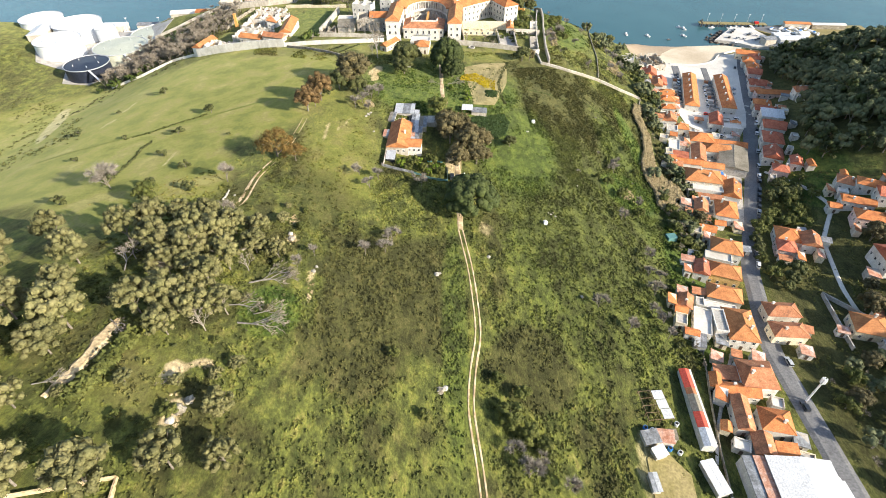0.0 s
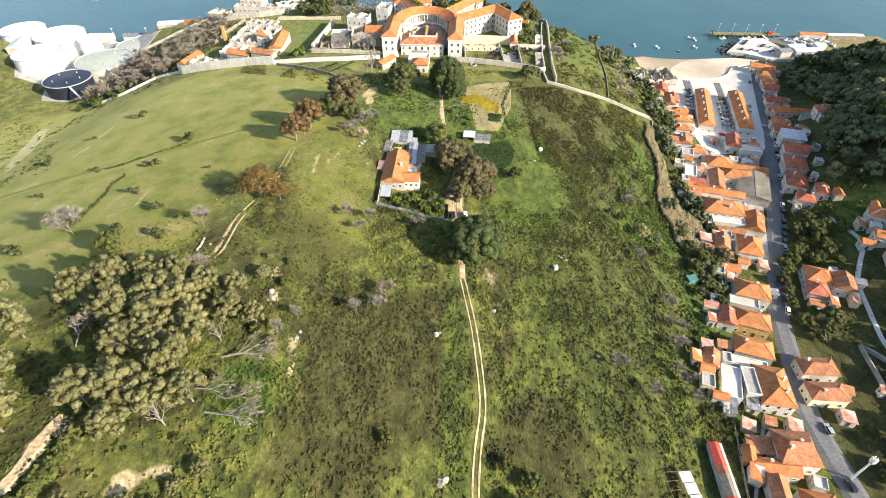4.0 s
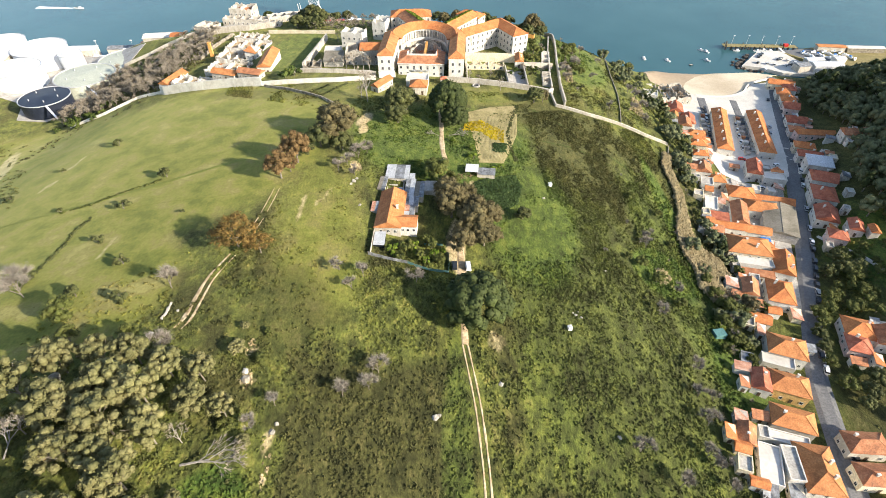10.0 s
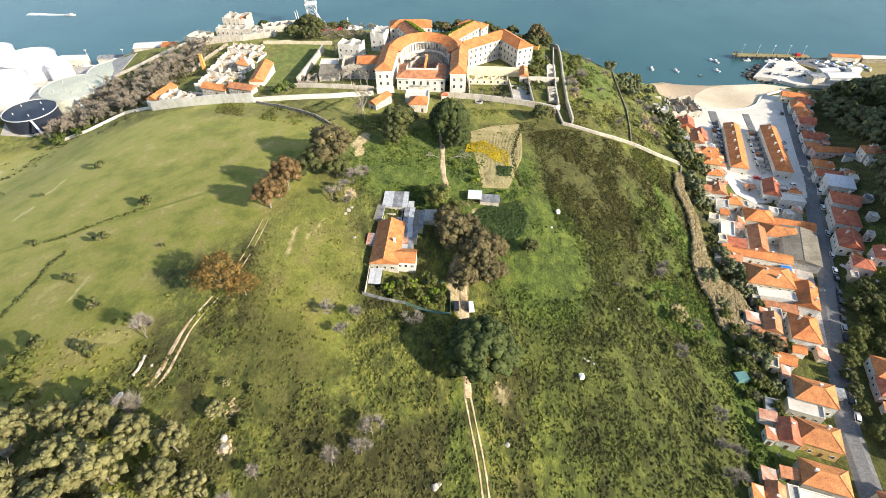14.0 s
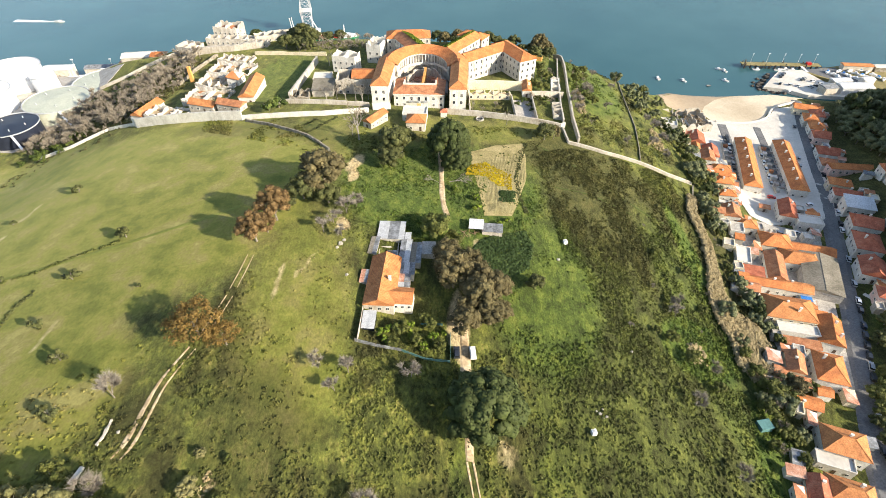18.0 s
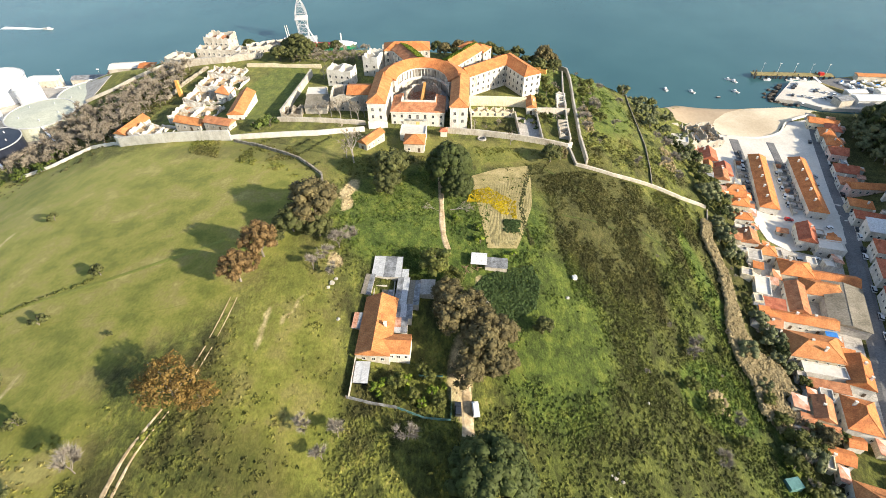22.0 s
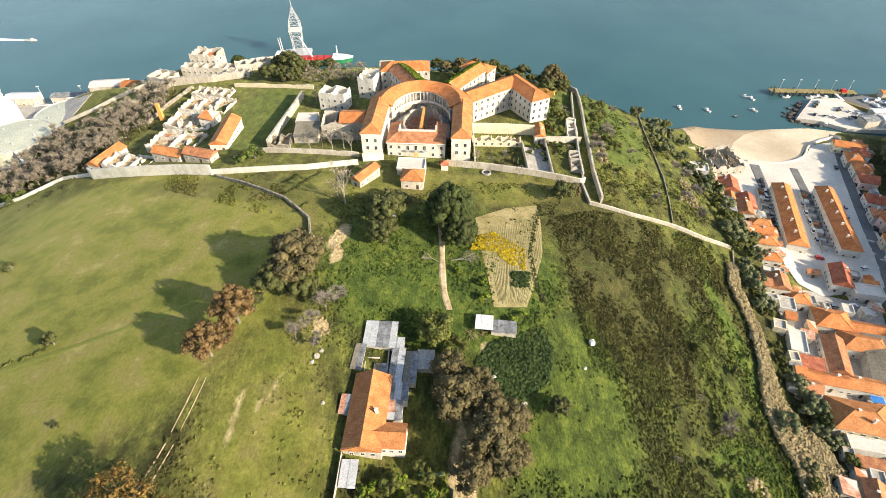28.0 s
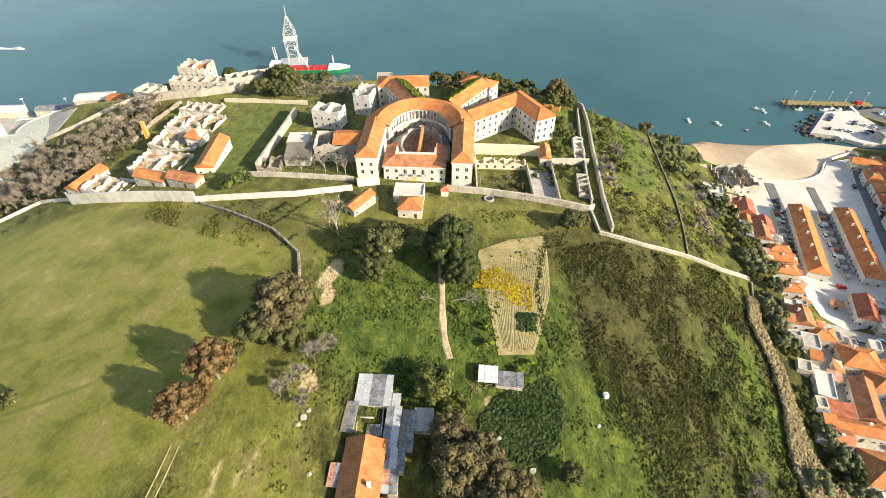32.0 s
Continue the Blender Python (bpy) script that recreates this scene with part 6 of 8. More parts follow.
def join_raw(name, verts, tris, mat):
    me = bpy.data.meshes.new(name)
    me.vertices.add(len(verts))
    me.vertices.foreach_set("co", np.asarray(verts, np.float32).ravel())
    tris = np.asarray(tris, np.int32)
    me.loops.add(tris.size)
    me.loops.foreach_set("vertex_index", tris.ravel())
    me.polygons.add(len(tris))
    me.polygons.foreach_set("loop_start", np.arange(0, tris.size, 3, dtype=np.int32))
    me.update()
    me.materials.append(mat)
    return me


def leaf_arrays(centres, sizes, rng, out=None):
    """Folded leaf clusters; with out, most of them lie along the surface of the clump that they grow on."""
    k = len(centres)
    a, up = rng.normal(size=(k, 3)), rng.normal(size=(k, 3))
    if out is not None:
        a -= 0.85 * (a * out).sum(1)[:, None] * out
        up = out + 0.32 * up
    a /= np.linalg.norm(a, axis=1)[:, None]
    b = np.cross(a, up)
    b /= np.linalg.norm(b, axis=1)[:, None]
    c, s = np.cross(a, b), np.asarray(sizes)[:, None]
    v = np.stack([centres - a * s, centres + b * s * 0.75 + c * s * 0.3, centres + a * s, centres - b * s * 0.75 + c * s * 0.3], 1).reshape(-1, 3)
    i = np.arange(k)[:, None] * 4
    return v, np.concatenate([i, i + 1, i + 2, i, i + 2, i + 3], 1).reshape(-1, 3)


def puffs(centres, radii, leaves, leaf, rng, core=0.72, squash=0.85):
    """Clumps of foliage: a dented core in each and leaf clusters all over it."""
    vs, fs, k = [], [], 0
    tri = np.array(ICO_F)
    for c, r in zip(centres, radii):
        if core:
            v = ICO_V * (core * r * (0.8 + 0.4 * rng.rand(len(ICO_V), 1)))
            v[:, 2] *= squash
            vs.append(v + c)
            fs.append(tri + k)
            k += len(v)
        d = rng.normal(size=(leaves, 3))
        d /= np.linalg.norm(d, axis=1)[:, None]
        d[:, 2] = np.where((d[:, 2] < -0.3) & (rng.rand(leaves) < 0.6), -d[:, 2], d[:, 2])
        p = c + d * r * (0.72 + 0.42 * rng.rand(leaves, 1)) * np.array([1, 1, squash])
        v, f = leaf_arrays(p, leaf * (0.6 + 0.8 * rng.rand(leaves)), rng, d)
        vs.append(v)
        fs.append(f + k)
        k += len(v)
    return np.concatenate(vs), np.concatenate(fs)


def limbs(rng, height, radius, crown_base, trunk_r, count=6, mat="bark"):
    g = Geo()
    bend = [(0.0, 0.0)]
    for _ in range(4):
        bend.append((bend[-1][0] + rng.uniform(-0.25, 0.25), bend[-1][1] + rng.uniform(-0.25, 0.25)))
    top = height * 0.8
    for i in range(4):
        g.tube((*bend[i], top * i / 4 - (0.8 if i == 0 else 0)), (*bend[i + 1], top * (i + 1) / 4), trunk_r * (1 - 0.2 * i), trunk_r * (0.8 - 0.2 * i) + 0.02, 7)
    for k in range(count):
        a = 2 * math.pi * k / count + rng.uniform(-0.4, 0.4)
        z0 = rng.uniform(crown_base * 0.7, top * 0.8)
        r = radius * rng.uniform(0.55, 0.85)
        mid = (r * 0.5 * math.cos(a), r * 0.5 * math.sin(a), z0 + (height - z0) * 0.3)
        end = (r * math.cos(a + 0.2), r * math.sin(a + 0.2), z0 + (height - z0) * rng.uniform(0.4, 0.75))
        g.tube((0, 0, z0), mid, trunk_r * 0.5, trunk_r * 0.3, 5)
        g.tube(mid, end, trunk_r * 0.3, 0.04, 4)
    return g


TREES = {}


def tree_kind(key, name, label, mat, height, radius, crown_base, n, leaves, leaf, squash=0.8, core=0.72, trunk=0.3, seeds=3, bark="bark", spread=1.0, group="trees", inside=0.35, puff=0.26):
    """Builds a few trees of one kind, parked under the ground's far corner as the first of each to be placed."""
    TREES[key] = dict(name=name, label=label, group=group, h=height, r=radius, made=[])
    for s in range(seeds):
        rng = np.random.RandomState(sum(map(ord, key)) + 17 * s)
        d = rng.normal(size=(n, 3))
        d /= np.linalg.norm(d, axis=1)[:, None]
        d[:, 2] = np.abs(d[:, 2]) * 1.1 - 0.35
        rad = inside + (0.95 - inside) * rng.rand(n) ** 0.6
        mid = (height + crown_base) / 2
        half = (height - crown_base) / 2
        c = np.stack([d[:, 0] * radius * rad * spread, d[:, 1] * radius * rad * spread, mid + d[:, 2] * half * rad * 1.25], -1)
        pr = radius * (puff + 0.6 * puff * rng.rand(n))
        v, f = puffs(c, pr, leaves, leaf, rng, core, squash)
        TREES[key]["made"].append((limbs(random.Random(s + 5), height, radius, crown_base, trunk, 6).mesh("trunk", M[bark]), join_raw("crown", v, f, M[mat])))


def plant(key, x, y, size=1.0, seed=None, sink=0.0, tall=1.0, label=""):
    k = TREES[key]
    rng = random.Random(int(abs(x) * 31 + abs(y) * 17) if seed is None else seed)
    trunk, crown = k["made"][rng.randrange(len(k["made"]))]
    ob = new(k["name"])
    ob.matrix_basis = pose(x, y, ground(x, y) - sink, 0, 0, rng.uniform(0, 360)) @ Matrix.Diagonal((size, size, size * tall, 1))
    tagged(ob, label or k["label"], "tree" if "shrub" not in k["name"] else "shrub", k["group"])
    for nm, me in (("trunk", trunk), ("crown", crown)):
        new(nm, me).parent = ob
    return ob


tree_kind("pine", "pine_tree", "dense dark green stone pine with a rounded crown", "pine", 10, 6.6, 1.2, 150, 60, 0.22, 0.9, 0.95, 0.4, 2, inside=0.72, puff=0.15)
tree_kind("oak", "evergreen_tree", "dark olive evergreen tree with a dense crown", "oak", 9, 5.5, 1.4, 46, 46, 0.3, 0.85, 0.82, 0.35, 4, puff=0.21)
tree_kind("wood", "woodland_tree", "dark evergreen tree of the wooded bank", "bank", 9, 5.5, 1.8, 16, 30, 0.5, 0.85, 0.85, 0.35, 4, group="wooded bank")
tree_kind("dark", "woodland_pine", "dark green pine of the wooded bank", "pine", 11, 5.2, 2.0, 16, 30, 0.5, 0.85, 0.85, 0.35, 3, group="wooded bank")
tree_kind("olive", "leafy_tree", "olive green leafy tree on the hillside", "olive", 7, 4.5, 1.4, 22, 60, 0.3, 0.85, 0.72, 0.28, 3)
tree_kind("grove", "eucalyptus_tree", "grey-green eucalyptus with a loose clumpy crown", "grove", 11, 5.3, 2.4, 66, 36, 0.25, 0.75, 0.84, 0.26, 4, "bark", puff=0.165, group="eucalyptus grove")
tree_kind("brown", "tall_tree", "tall brownish tree with a ragged crown", "brown", 14, 6.5, 2.0, 70, 46, 0.31, 0.85, 0.74, 0.45, 3, puff=0.2)
tree_kind("red_brown", "tall_tree", "tall reddish-brown tree with a ragged crown", "red_brown", 13, 5.8, 2.0, 60, 46, 0.3, 0.85, 0.7, 0.42, 2, puff=0.2)
tree_kind("russet", "autumn_tree", "sparse russet-leaved tree on the field edge", "russet", 9.5, 6.0, 2.8, 60, 56, 0.2, 0.7, 0.35, 0.3, 2, puff=0.17)
tree_kind("shrub", "round_shrub", "low rounded dark green shrub in the grass", "oak", 2.6, 2.0, 0.2, 9, 40, 0.25, 0.85, 0.75, 0.12, 3, group="shrubs")
tree_kind("lush", "leafy_shrub", "fresh green leafy shrub", "lush", 2.8, 2.2, 0.2, 10, 40, 0.26, 0.85, 0.7, 0.12, 2, group="shrubs")

tree_kind("garden", "garden_plant", "yellow-green leafy plant in the farmhouse garden", "ivy", 2.8, 1.6, 0.3, 8, 30, 0.42, 0.9, 0.45, 0.1, 2, group="garden plants")


def bare_kind(key, name, label, height, spread, seeds=3, twigs=5, mat="pale_bark", group="bare trees", levels=3, broad=0.075, crown="twig", reach=1.0):
    TREES[key] = dict(name=name, label=label, group=group, h=height, r=spread, made=[])
    for s in range(seeds):
        rng = random.Random(91 + s + len(key))
        g, tips = Geo(), []

        def grow(p, d, ln, r, level):
            q = p + d * ln
            g.tube(p, q, r, r * 0.6, 5 if level < 2 else 3)
            if level == levels:
                tips.append((q, d))
                return
            for _ in range(3 if level else 4):
                nd = (d + Vector((rng.uniform(-1, 1), rng.uniform(-1, 1), rng.uniform(-0.2, 0.7))) * spread).normalized()
                grow(p + d * ln * rng.uniform(0.55, 1.0), nd, ln * rng.uniform(0.55, 0.8), r * 0.55, level + 1)

        grow(Vector((0, 0, -0.5)), Vector((0, 0, 1)), height * 0.42, height * 0.022, 0)
        v, f = [], []
        for q, d in tips:
            for _ in range(twigs):
                e = q + (d + Vector((rng.uniform(-1, 1), rng.uniform(-1, 1), rng.uniform(-0.4, 0.8)))).normalized() * height * rng.uniform(0.06, 0.13) * reach
                w = Vector((rng.uniform(-1, 1), rng.uniform(-1, 1), rng.uniform(-1, 1))).normalized() * broad
                f.append((len(v), len(v) + 1, len(v) + 2))
                v += [q - w, q + w, e]
        TREES[key]["made"].append((g.mesh("trunk", M[mat]), join_raw("crown", [p[:] for p in v], f, M[crown])))


bare_kind("bare", "bare_tree", "leafless pale grey tree with fine twigs", 9, 0.75, 3, 8)
bare_kind("thicket", "bare_tree", "leafless grey-brown tree in a dense thicket", 8, 0.7, 4, 30, "bark", "thicket trees", 2, 0.085, "twig", 2.2)
bare_kind("haze", "bare_shrub", "leafless pale grey shrub with a haze of fine twigs", 5, 1.15, 3, 110, "bark", "bare shrubs", 2, 0.045, "pale_twig", 2.6)
bare_kind("bush", "bare_shrub", "leafless grey-brown shrub of fine twigs", 5, 1.1, 4, 34, "bark", "bare shrubs", 2, 0.07, "twig", 2.2)

# the large trees round the farmhouse and garden
plant("pine", 2.6, 291, 1.4, 1, tall=1.3)
plant("pine", 5.8, 283.5, 1.0, 2, tall=1.1)
plant("oak", -20.5, 290, 1.4, 1, tall=1.2)
plant("oak", -21.5, 281, 1.1, 3)
plant("oak", -18, 297, 1.1, 4)
for x, y, s, t in ((3.5, 214, 1.1, 1.0), (11.5, 205, 1.05, 0.95), (1.5, 224.5, 0.85, 0.9), (7, 196.5, 0.8, 0.9), (17, 210, 0.95, 0.9), (9, 219, 0.9, 1.0), (15.5, 200, 0.85, 0.85), (19, 203, 0.6, 0.8)):
    plant("brown", x, y, s, tall=t)
plant("olive", -2.3, 238.5, 1.3, 2)
plant("olive", 3.5, 233, 0.9, 3)
plant("pine", 11.3, 166.6, 1.62, 5, label="large round dark green stone pine beside the track")
plant("brown", -46, 259, 1.5, 2, tall=0.8)
plant("oak", -53, 252, 1.1, 5)
plant("oak", -43.5, 250.5, 0.95, 6)
plant("red_brown", -60, 238, 1.05, 1, tall=1.05)
plant("red_brown", -64, 226, 0.95, 3)
plant("red_brown", -61.5, 231, 0.6, 2)
plant("russet", -68.5, 184, 1.25, 1)
plant("russet", -60.5, 181.5, 0.8, 2)
plant("oak", 32.3, 217, 0.62, 2)
plant("oak", -57, 244.5, 0.6, 3)
plant("oak", 49, 313, 0.95, 2)
plant("brown", 54, 315, 0.5, 1)
plant("bare", -38.5, 302, 2.1, 1)
plant("brown", 12.5, 212, 0.9, 3)
plant("bare", -42, 306, 0.9, 2)
plant("bare", 32, 325.5, 0.9, 2)
plant("bare", 48, 322, 0.7, 1)
for x, y, s in ((-51, 346.5, 1.3), (-46, 348, 1.45), (-42, 345, 1.2), (-56, 349, 1.1), (-39.5, 349.5, 1.0), (-61, 346, 1.0), (-66, 400, 1.1), (-70, 405, 0.9), (15.5, 339, 0.8)):
    plant("bare", x, y, s)
for x, y, s in ((-84, 338, 1.0), (-88, 334.5, 0.9)):
    plant("lush", x, y, 2.0 * s)
for x, y, s in ((-13, 194, 0.6), (-8, 190, 0.5), (-4, 196, 0.55), (-15, 188.5, 0.45), (-1, 189, 0.5), (-6, 199, 0.5)):
    plant("olive", x, y, s)
for x, y, s in ((-34.5, 178, 0.8), (-26.5, 176.5, 0.9), (-29.5, 170.5, 0.8), (-9, 178, 0.9), (-36, 245, 1.0), (-40, 239, 0.9), (-42.5, 233, 0.9), (-33, 250, 0.9), (-36, 232, 0.8), (-18.5, 141, 0.95), (-20.5, 135, 0.8), (-27, 131.5, 0.9), (-43, 126, 0.7), (-47, 119, 0.7),
                (88, 222, 0.9), (86, 217, 0.8), (24, 62, 1.0), (28, 66, 0.9), (20, 68, 0.8), (35, 60, 0.9), (68, 118, 1.0), (80, 128, 0.8), (93.6, 196, 0.8), (81, 181, 0.9), (87.4, 159.5, 0.9), (85, 149, 0.8), (90, 148, 0.8), (84.6, 138.7, 1.0), (58, 126.7, 0.9), (84, 125, 0.9), (84, 118.5, 0.8)):
    plant("haze", x, y, s * 1.55)

for x, y, s in ((-19, 191.5, 1.0), (-16.5, 194, 0.9), (-10.5, 195.5, 1.1), (-9.5, 192.5, 0.8), (-3, 192, 1.0), (-17.5, 189.5, 0.7), (-6, 188.5, 0.9), (0.5, 194.5, 0.7), (22, 247, 0.9), (26, 249.5, 0.8), (5, 268, 0.9), (13.5, 262, 0.9), (14, 255, 1.1)):
    plant("garden", x, y, s)

for x, y, s in ((84, 372, 1.2), (84, 379, 1.0), (72.6, 344, 1.1), (72, 352, 1.2), (73.5, 362, 1.0), (118, 338, 1.1), (117, 350, 1.3), (115, 358, 1.0), (115, 322, 1.0), (94, 407, 1.0), (91, 357, 0.8), (94, 323, 0.9), (110, 330, 1.0), (104, 396, 0.8)):
    plant("haze", x, y, s * 1.3, label="leafless straw-brown shrub on the slope to the beach")

# solitary bushes dotted over the western field
for x, y, s in ((-156, 273, 1.2), (-122, 212, 1.3), (-104, 176, 1.2), (-114, 233, 1.5), (-186, 234, 1.0), (-164, 196, 0.8), (-120, 190, 1.1), (-110, 160, 1.4), (-95, 158, 1.3), (-132, 170, 1.3), (-150, 215, 0.7), (-175, 255, 0.7), (-96, 205, 0.5), (-140, 150, 1.4)):
    plant("shrub", x, y, s)
for x, y, s in ((20, 78, 0.95), (25, 73, 0.8), (17, 90, 0.55), (-14.5, 91.5, 0.5), (24, 86, 0.7), (30, 70, 0.7), (-5, 74, 0.45), (80, 205, 0.6), (85, 198, 0.7), (92, 188, 0.6)):
    plant("olive", x, y, s)


def clear_of(x, y, extra=1.0):
    return all((x - a) ** 2 + (y - b) ** 2 > (r + extra) ** 2 for a, b, r in FOOT)


def scatter(seed, count, region, gap, avoid=1.5):
    """Up to count places inside a plan polygon, kept apart and clear of buildings."""
    rng = random.Random(seed)
    xs_, ys_ = [p[0] for p in region], [p[1] for p in region]
    done, tries = [], 0
    while len(done) < count and tries < count * 60:
        tries += 1
        x, y = rng.uniform(min(xs_), max(xs_)), rng.uniform(min(ys_), max(ys_))
        inside = False
        for (xa, ya), (xb, yb) in zip(region, region[1:] + region[:1]):
            if (ya > y) != (yb > y) and x < (xb - xa) * (y - ya) / (yb - ya) + xa:
                inside = not inside
        if inside and all((x - a) ** 2 + (y - b) ** 2 > gap * gap for a, b in done) and clear_of(x, y, avoid):
            done.append((x, y))
    return done


rng = random.Random(8)
GROVE = [(-98, 121, 1.0), (-94, 130, 0.95), (-86, 133, 0.9), (-86, 116, 1.05), (-78, 134, 0.85), (-74.5, 113.5, 1.1), (-71, 122, 1.05), (-69, 131, 0.9), (-79, 105.5, 1.0), (-65, 112, 0.95), (-60, 122, 0.85), (-53, 121, 0.65), (-61, 130.5, 0.8), (-66, 101, 1.0), (-79, 123, 1.0),
         (-72, 105, 0.8), (-91, 80, 1.1), (-90, 71, 0.95), (-79, 88, 0.9), (-72, 91, 1.05), (-65, 88, 0.95), (-59.5, 93, 0.8), (-70, 82, 0.75), (-50.5, 62, 0.7), (-46, 50, 0.75), (-55, 47, 0.85), (-66, 41, 1.0), (-78, 40, 1.0), (-90, 46, 1.1), (-95, 58, 1.1), (-101, 70, 1.15),
         (-105, 82, 1.1), (-100, 93, 0.9), (-106, 108, 1.0), (-117, 93, 1.1), (-113, 60, 1.2), (-120, 76, 1.2), (-118, 118, 0.9), (-127, 106, 1.1), (-103, 48, 1.1), (-132, 90, 1.1), (-88, 56, 0.8)]
for x, y, s in GROVE:
    plant("grove", x, y, s * rng.uniform(0.98, 1.12), tall=rng.uniform(1.0, 1.25))
for x, y in scatter(2, 24, [(-84, 58), (-60, 52), (-50, 78), (-46, 110), (-50, 150), (-60, 150), (-54, 112), (-60, 84), (-78, 84)], 5.5):
    plant(rng.choice(["grove", "olive", "shrub"]), x, y, rng.uniform(0.28, 0.5), tall=0.8)
for x, y, s in ((-106, 150, 1.0), (-100, 141, 0.7), (-84, 142, 0.7)):
    plant("olive", x, y, s)
plant("haze", -82.5, 163.5, 1.8)
plant("haze", -75, 139, 1.7)
plant("haze", -131, 165, 2.4)
plant("haze", -127, 161, 1.9)
for x, y, s in ((-70, 103, 1.1), (-62.5, 85.5, 0.95), (-60, 113, 0.8), (-92, 112, 1.0)):
    plant("bare", x, y, s, label="dead pale tree still standing, stripped of leaves")
# dark wooded bank east of the village
for x, y in scatter(3, 330, [(206, 246), (235, 225), (300, 228), (340, 300), (352, 425), (300, 440), (268, 418), (256, 398), (252, 345), (226, 296), (208, 264)], 5.4, 1.6):
    if math.hypot((x - 292) / 15, (y - 360) / 14) > 1:
        plant("wood" if rng.random() < 0.82 else "dark", x, y, rng.uniform(0.8, 1.15), tall=rng.uniform(0.95, 1.3))
for x, y in scatter(4, 190, [(134, 30), (220, 30), (260, 120), (230, 180), (195, 178), (176, 150), (150, 112), (136, 112)], 4.6, 1.5):
    plant(rng.choice(["wood", "wood", "olive", "brown"]) if rng.random() < 0.75 else "bush", x, y, rng.uniform(0.5, 0.85), tall=rng.uniform(0.8, 1.1))
# trees between the reed hedge and the houses
for x, y in scatter(73, 34, [(116, 176), (122, 184), (126, 206), (124, 224), (121, 240), (123, 262), (125, 290), (134, 294), (132, 264), (129, 244), (128, 216), (124, 190), (120, 174)], 3.6, 0.8):
    plant(rng.choice(["wood", "olive", "wood", "bush"]), x, y, rng.uniform(0.4, 0.62))
for x, y, s in ((117, 192, 0.9), (114, 186, 0.8), (110, 178, 0.7), (119, 200, 0.9), (113, 195, 0.8), (106, 170, 0.7)):
    plant("thicket", x, y, s)
for x, y in scatter(5, 30, [(146, 146), (178, 192), (190, 232), (180, 232), (160, 200), (150, 190), (141, 160)], 5.5, 2.0):
    plant(rng.choice(["oak", "olive", "olive"]), x, y, rng.uniform(0.5, 0.85))
for x, y in scatter(6, 20, [(168, 190), (195, 215), (200, 250), (185, 235)], 6, 2.0):
    plant("olive", x, y, rng.uniform(0.5, 0.8))
# foot of the slope above the village, and the bluff towards the beach
for x, y in scatter(7, 30, [(127, 252), (132, 250), (140, 300), (150, 352), (148, 385), (130, 372), (128, 318), (127, 290)], 5.2, 2.0):
    plant(rng.choice(["wood", "wood", "olive", "dark"]), x, y, rng.uniform(0.5, 0.85))
for x, y in scatter(8, 20, [(116, 372), (146, 388), (158, 432), (150, 448), (128, 452), (112, 425)], 4.4, 1.5):
    plant(rng.choice(["wood", "wood", "olive"]), x, y, rng.uniform(0.5, 0.8))
for x, y in scatter(9, 12, [(104, 146), (118, 150), (118, 212), (112, 232), (106, 205)], 4.6, 1.5):
    plant(rng.choice(["wood", "olive", "bush"]), x, y, rng.uniform(0.45, 0.75))
for kind, x, y, s in (("olive", 113.8, 192, 0.95), ("wood", 116, 187, 0.8), ("olive", 109, 184, 0.75), ("wood", 122, 196, 0.7), ("olive", 119.5, 191, 0.85), ("olive", 112, 177, 0.7), ("wood", 126.7, 234, 0.75), ("dark", 127.7, 229.5, 0.6), ("olive", 130.5, 217, 0.6), ("wood", 123, 242, 0.7), ("wood", 126, 238.5, 0.6), ("brown", 124.5, 194, 0.6), ("olive", 132.5, 195.5, 0.6), ("wood", 129, 222, 0.5)):
    plant(kind, x, y, s)
for x, y in scatter(10, 30, [(84, 112), (98, 105), (106, 140), (96, 150)], 4.0, 1.5):
    plant(rng.choice(["lush", "shrub", "bush"]), x, y, rng.uniform(0.6, 1.1))
for x, y in scatter(71, 16, [(62, 185), (104, 185), (112, 240), (110, 290), (80, 295), (62, 240)], 9, 1):
    plant(rng.choice(["olive", "shrub", "haze"]), x, y, rng.uniform(0.3, 0.55))
# cliff edge behind the institution, fort and ramparts
for x, y in scatter(11, 24, [(-2, 436), (30, 436), (62, 415), (76, 432), (60, 450), (20, 462), (-5, 462)], 6.5, 2.0):
    plant(rng.choice(["oak", "brown", "oak"]), x, y, rng.uniform(0.6, 1.0))
for x, y in scatter(12, 9, [(-108, 438), (-80, 432), (-78, 455), (-100, 462)], 6, 1.5):
    plant("oak", x, y, rng.uniform(0.7, 1.1))
for x, y, s in ((-96, 454, 1.35), (-89, 449, 1.1), (-102, 459, 1.1), (-70, 452, 0.8)):
    plant("oak", x, y, s)
plant("pine", -136, 477, 0.75, 4, label="flat-topped green stone pine on the cliff edge")
for x, y in scatter(13, 75, [(-100, 433), (-48, 428), (-48, 452), (-110, 466), (-75, 440)], 4.2, 1.0):
    plant("bush", x, y, rng.uniform(0.9, 1.5))
for x, y in scatter(14, 260, [(-245, 352), (-200, 350), (-170, 350), (-165, 372), (-156, 390), (-160, 432), (-178, 432), (-205, 408), (-232, 420), (-246, 400)], 2.9, 0.5):
    plant("thicket" if rng.random() < 0.6 else "bush", x, y, rng.uniform(0.8, 1.4))
for x, y in scatter(15, 14, [(-245, 345), (-215, 340), (-205, 362), (-228, 372)], 5, 1.0):
    plant("lush", x, y, rng.uniform(1.0, 1.8))
